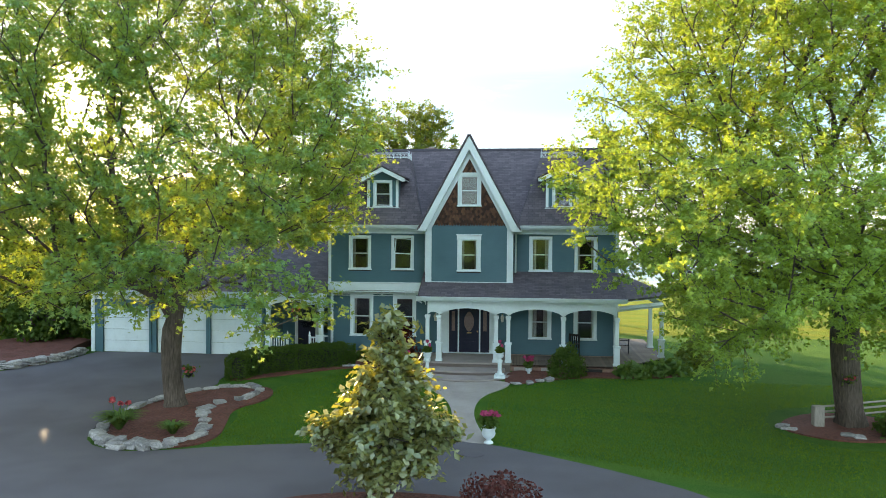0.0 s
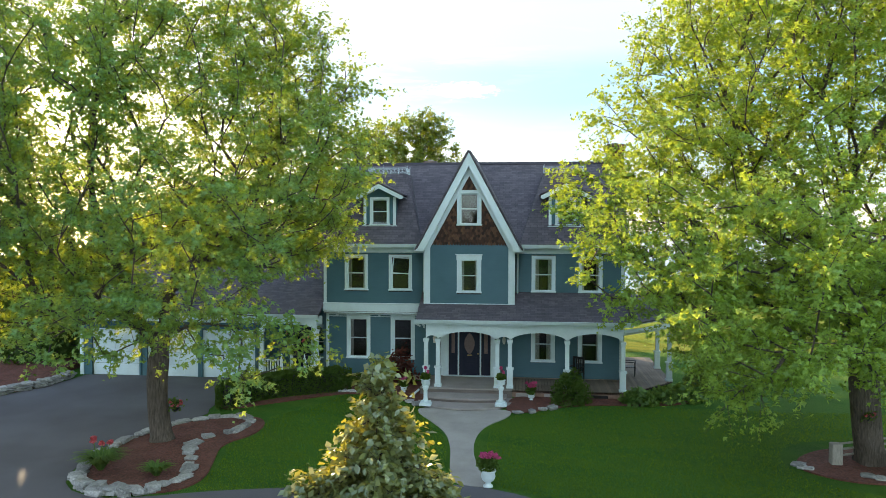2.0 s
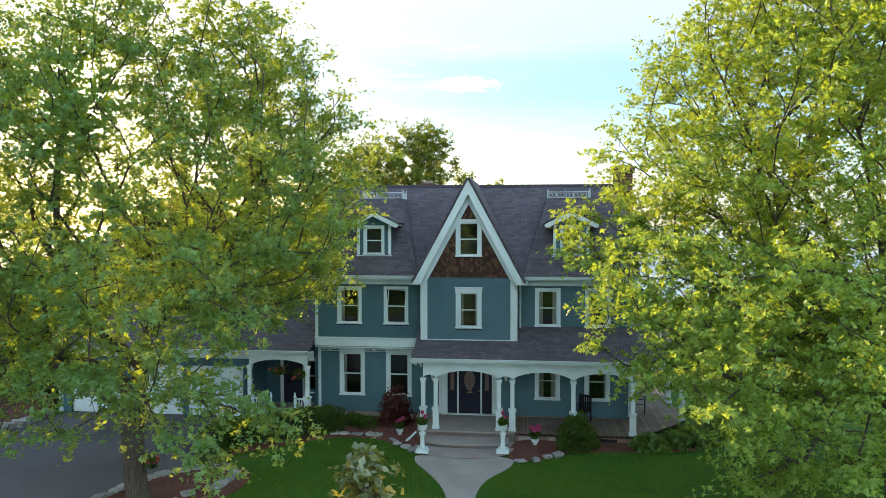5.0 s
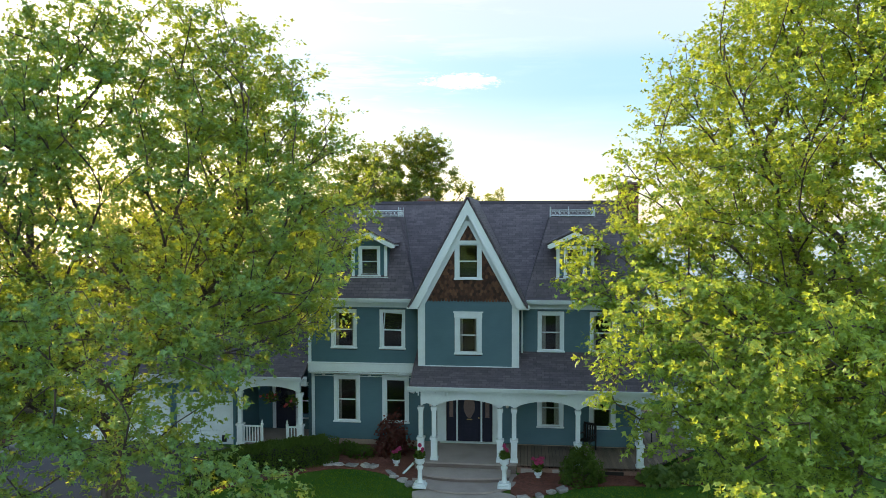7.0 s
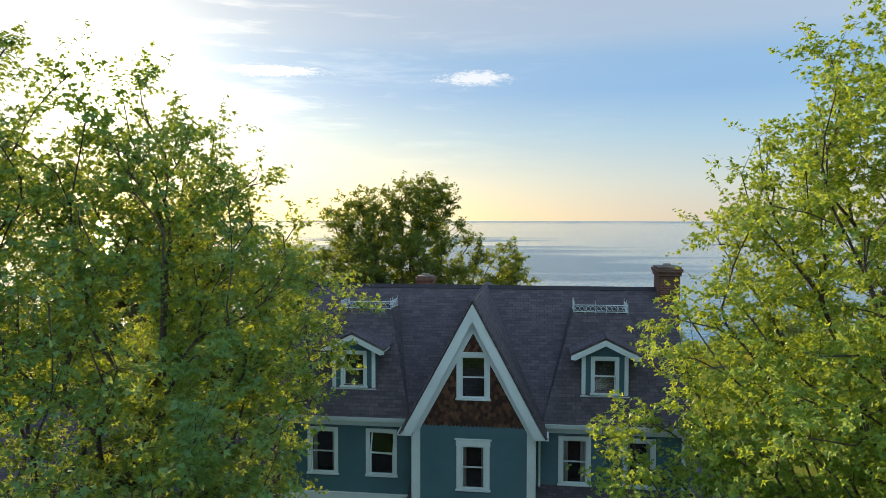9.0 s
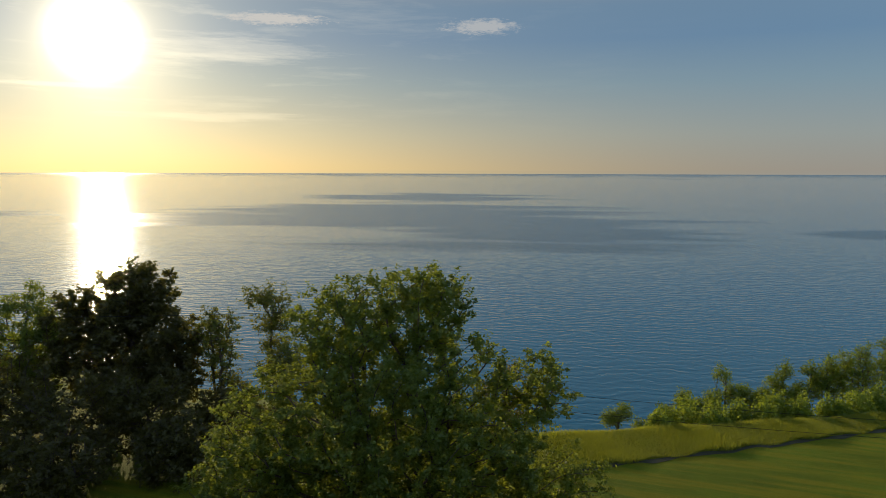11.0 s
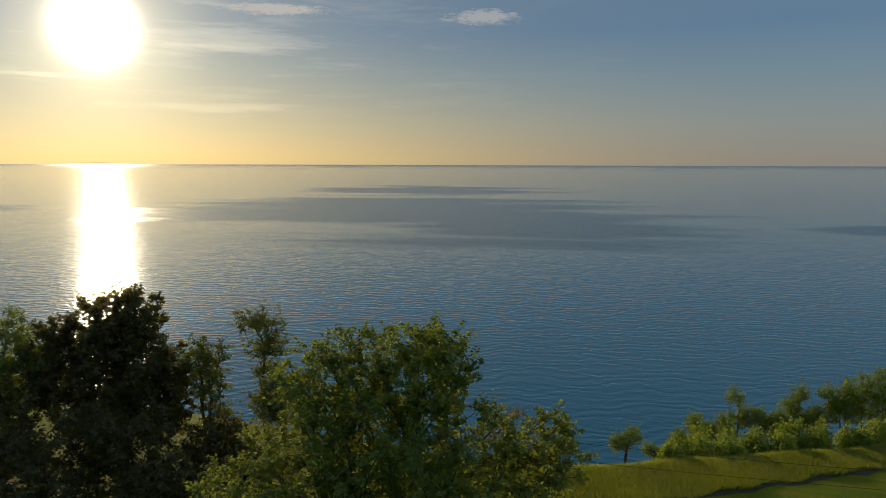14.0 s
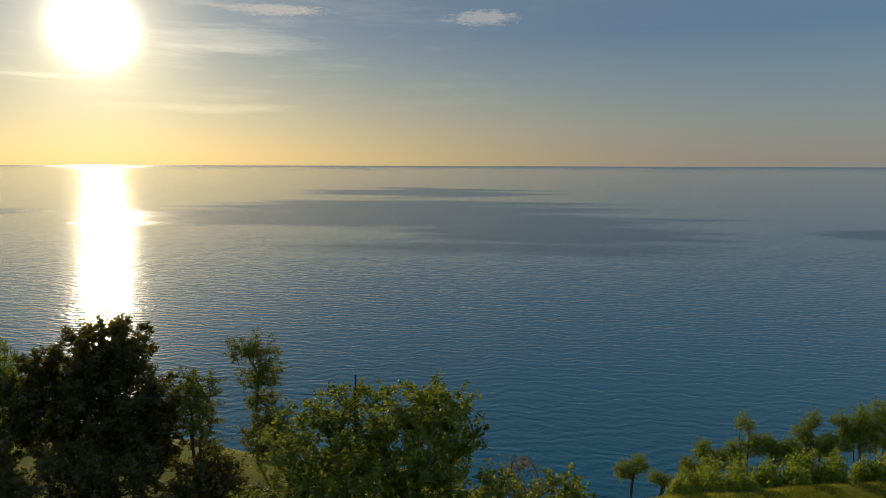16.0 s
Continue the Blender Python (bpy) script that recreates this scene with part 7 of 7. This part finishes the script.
# flower holder fixed to the maple trunk
root = thing("trunk_planter", "wall basket of coral flowers hung on the maple trunk", "planter", at=(-9.58, 26.15, 1.45))
part("basket", lathe(bmesh.new(), [(0.05, -0.16), (0.12, -0.08), (0.16, 0.0), (0.13, 0.0)], (0, 0, 0), 12), IRON, root)
part("bracket", rod(bmesh.new(), (0, 0, -0.05), (-0.35, 0.2, -0.05), 0.015, sides=5), IRON, root)
v, f = leaves(np.random.default_rng(2).normal(size=(110, 3)) * 0.11 + np.array([0.0, 0, 0.08]), 0.04, 2, 0.07, seed=4)
tagged(mesh_of("foliage", v, f, BOX, root), kind="stuff")
for k in range(7):
    a = k * 0.9
    v, f = leaves(np.array([[math.cos(a) * 0.2, math.sin(a) * 0.16, 0.12 + 0.06 * math.sin(k * 2)]]), 0.06, 26, 0.06, seed=30 + k)
    mesh_of("bloom", v, f, REDPETAL, root)


copy_thing(root, pose(13.25, 26.42, 1.75, 0, 0, -20))["label"] = "wall basket of coral flowers hung on the lawn maple"


def lantern(x):
    root = thing("wall_lantern", "small white wall lantern beside the front door", "lamp", "wall lanterns", at=(x, Y1 - 0.03, 2.42))
    part("back_plate", boxes((-0.05, 0.05, -0.02, 0.0, -0.05, 0.3), bevel=0.008), WHITE, root)
    part("arm", rod(bmesh.new(), (0, -0.02, 0.22), (0, -0.14, 0.32), 0.014, sides=6), WHITE, root)
    part("shade", lathe(bmesh.new(), [(0.05, -0.1), (0.085, 0.12), (0.09, 0.14), (0.03, 0.22), (0.01, 0.24)], (0, -0.15, 0.06), 6), surface("frosted_glass", (0.6, 0.58, 0.52), (0.7, 0.68, 0.62), 2, 20, 0.3, 0.05), root)
    part("finial", lathe(bmesh.new(), [(0.012, 0), (0.025, 0.02), (0.005, 0.05)], (0, -0.15, 0.3), 6), BRASS, root)


lantern(-1.68)
lantern(1.52)


def chair(at, turn, mat, label):
    """A slatted porch chair with arms."""
    root = thing("porch_chair", label, "chair", "porch chairs", at=at)
    root.rotation_euler = (0, 0, radians(turn))
    part("seat", boxes(*[(-0.26, 0.26, y, y + 0.085, 0.40, 0.43) for y in np.arange(-0.24, 0.22, 0.1)]), mat, root)
    for x in (-0.22, -0.11, 0.0, 0.11, 0.22):
        part("back_slat", boxes((x - 0.035, x + 0.035, 0.24, 0.265, 0.42, 1.02), bevel=0.005), mat, root)
    part("top_rail", boxes((-0.3, 0.3, 0.235, 0.275, 0.98, 1.08), bevel=0.01), mat, root)
    for sx in (-0.27, 0.27):
        for y0 in (-0.24, 0.24):
            part("leg", boxes((sx - 0.022, sx + 0.022, y0 - 0.022, y0 + 0.022, 0.0, 0.64 if y0 < 0 else 1.0)), mat, root)
        part("armrest", boxes((sx - 0.04, sx + 0.04, -0.3, 0.26, 0.64, 0.67), bevel=0.008), mat, root)


chair((4.75, 35.3, 0.82), -35, IRON, "dark slatted chair on the front porch")
chair((7.35, 37.0, 0.82), 80, IRON, "dark slatted chair on the side porch")

# fence rails and post in the lawn bed
fence = thing("rail_fence", "short weathered rail fence beside the maple trunk", "fence")
GREYWOOD = surface("weathered_wood", (0.22, 0.20, 0.18), (0.36, 0.33, 0.29), 1.5, 12, 0.9, 0.5, 0.01, 0.4, stretch=(4, 4, 0.5))
part("post", boxes((12.22, 12.56, 26.4, 26.7, 0.05, 0.85), bevel=0.03), GREYWOOD, fence, "thick grey post")
part("post", boxes((15.3, 15.55, 27.9, 28.1, 0.05, 0.85), bevel=0.03), GREYWOOD, fence)
for z in (0.42, 0.62, 0.8):
    part("rail", rod(bmesh.new(), (12.4, 26.6, z), (15.4, 28.0, z), 0.035, sides=6), GREYWOOD, fence)

part("downspout", rod(bmesh.new(), (-2.25, 33.15, 3.6), (-2.05, 33.4, 3.45), 0.04, sides=8), WHITE, house)
part("downspout", rod(bmesh.new(), (-2.0, 33.4, 0.75), (-2.35, 32.6, 0.52), 0.045, sides=8), WHITE, house)
cover = thing("manhole_cover", "round iron cover flush in the driveway", "manhole cover", at=(1.0, 22.4, 0.02))
part("lid", lathe(bmesh.new(), [(0.34, 0.0), (0.34, 0.012), (0.3, 0.015)], (0, 0, 0), 20), ASPHALT, cover)

# power pole and cables behind the house
pole = thing("power_pole", "dark utility pole with overhead cables by the lake", "pole", at=(-10.4, 66.0, gz(0, 66)))
part("mast", lathe(bmesh.new(), [(0.17, -0.2), (0.16, 4), (0.13, 12.2), (0.05, 12.25), (0.04, 12.9)], (0, 0, 0), 10), IRON, pole)
part("crossarm", boxes((-0.9, 0.9, -0.06, 0.06, 11.2, 11.34)), GREYWOOD, pole)


def cable(name, a, b, sag):
    line = [Vector(a).lerp(Vector(b), k / 24) - Vector((0, 0, sag * 4 * (k / 24) * (1 - k / 24))) for k in range(25)]
    v, f = tubes([([tuple(p) for p in line], [0.012] * 25)], 4)
    return tagged(mesh_of(name, v, f, IRON), "thin dark overhead cable behind the house", "cable", "overhead cables")


cable("cable", (-10.4, 66, 12.2), (-75, 68, 11.5), 1.2)
cable("cable", (-9.6, 66, 8.2), (70, 66, 8.4), 1.6)
cable("cable", (-9.6, 66, 7.2), (70, 66, 7.4), 1.6)

# paired brackets on the frieze of the front porch
for k in range(9):
    for dx in (-0.06, 0.06):
        x = -1.8 + k * 1.04 + dx
        part("bracket", boxes((x - 0.022, x + 0.022, 33.27, 33.345, 3.37, 3.55), bevel=0.006), WHITE, house)
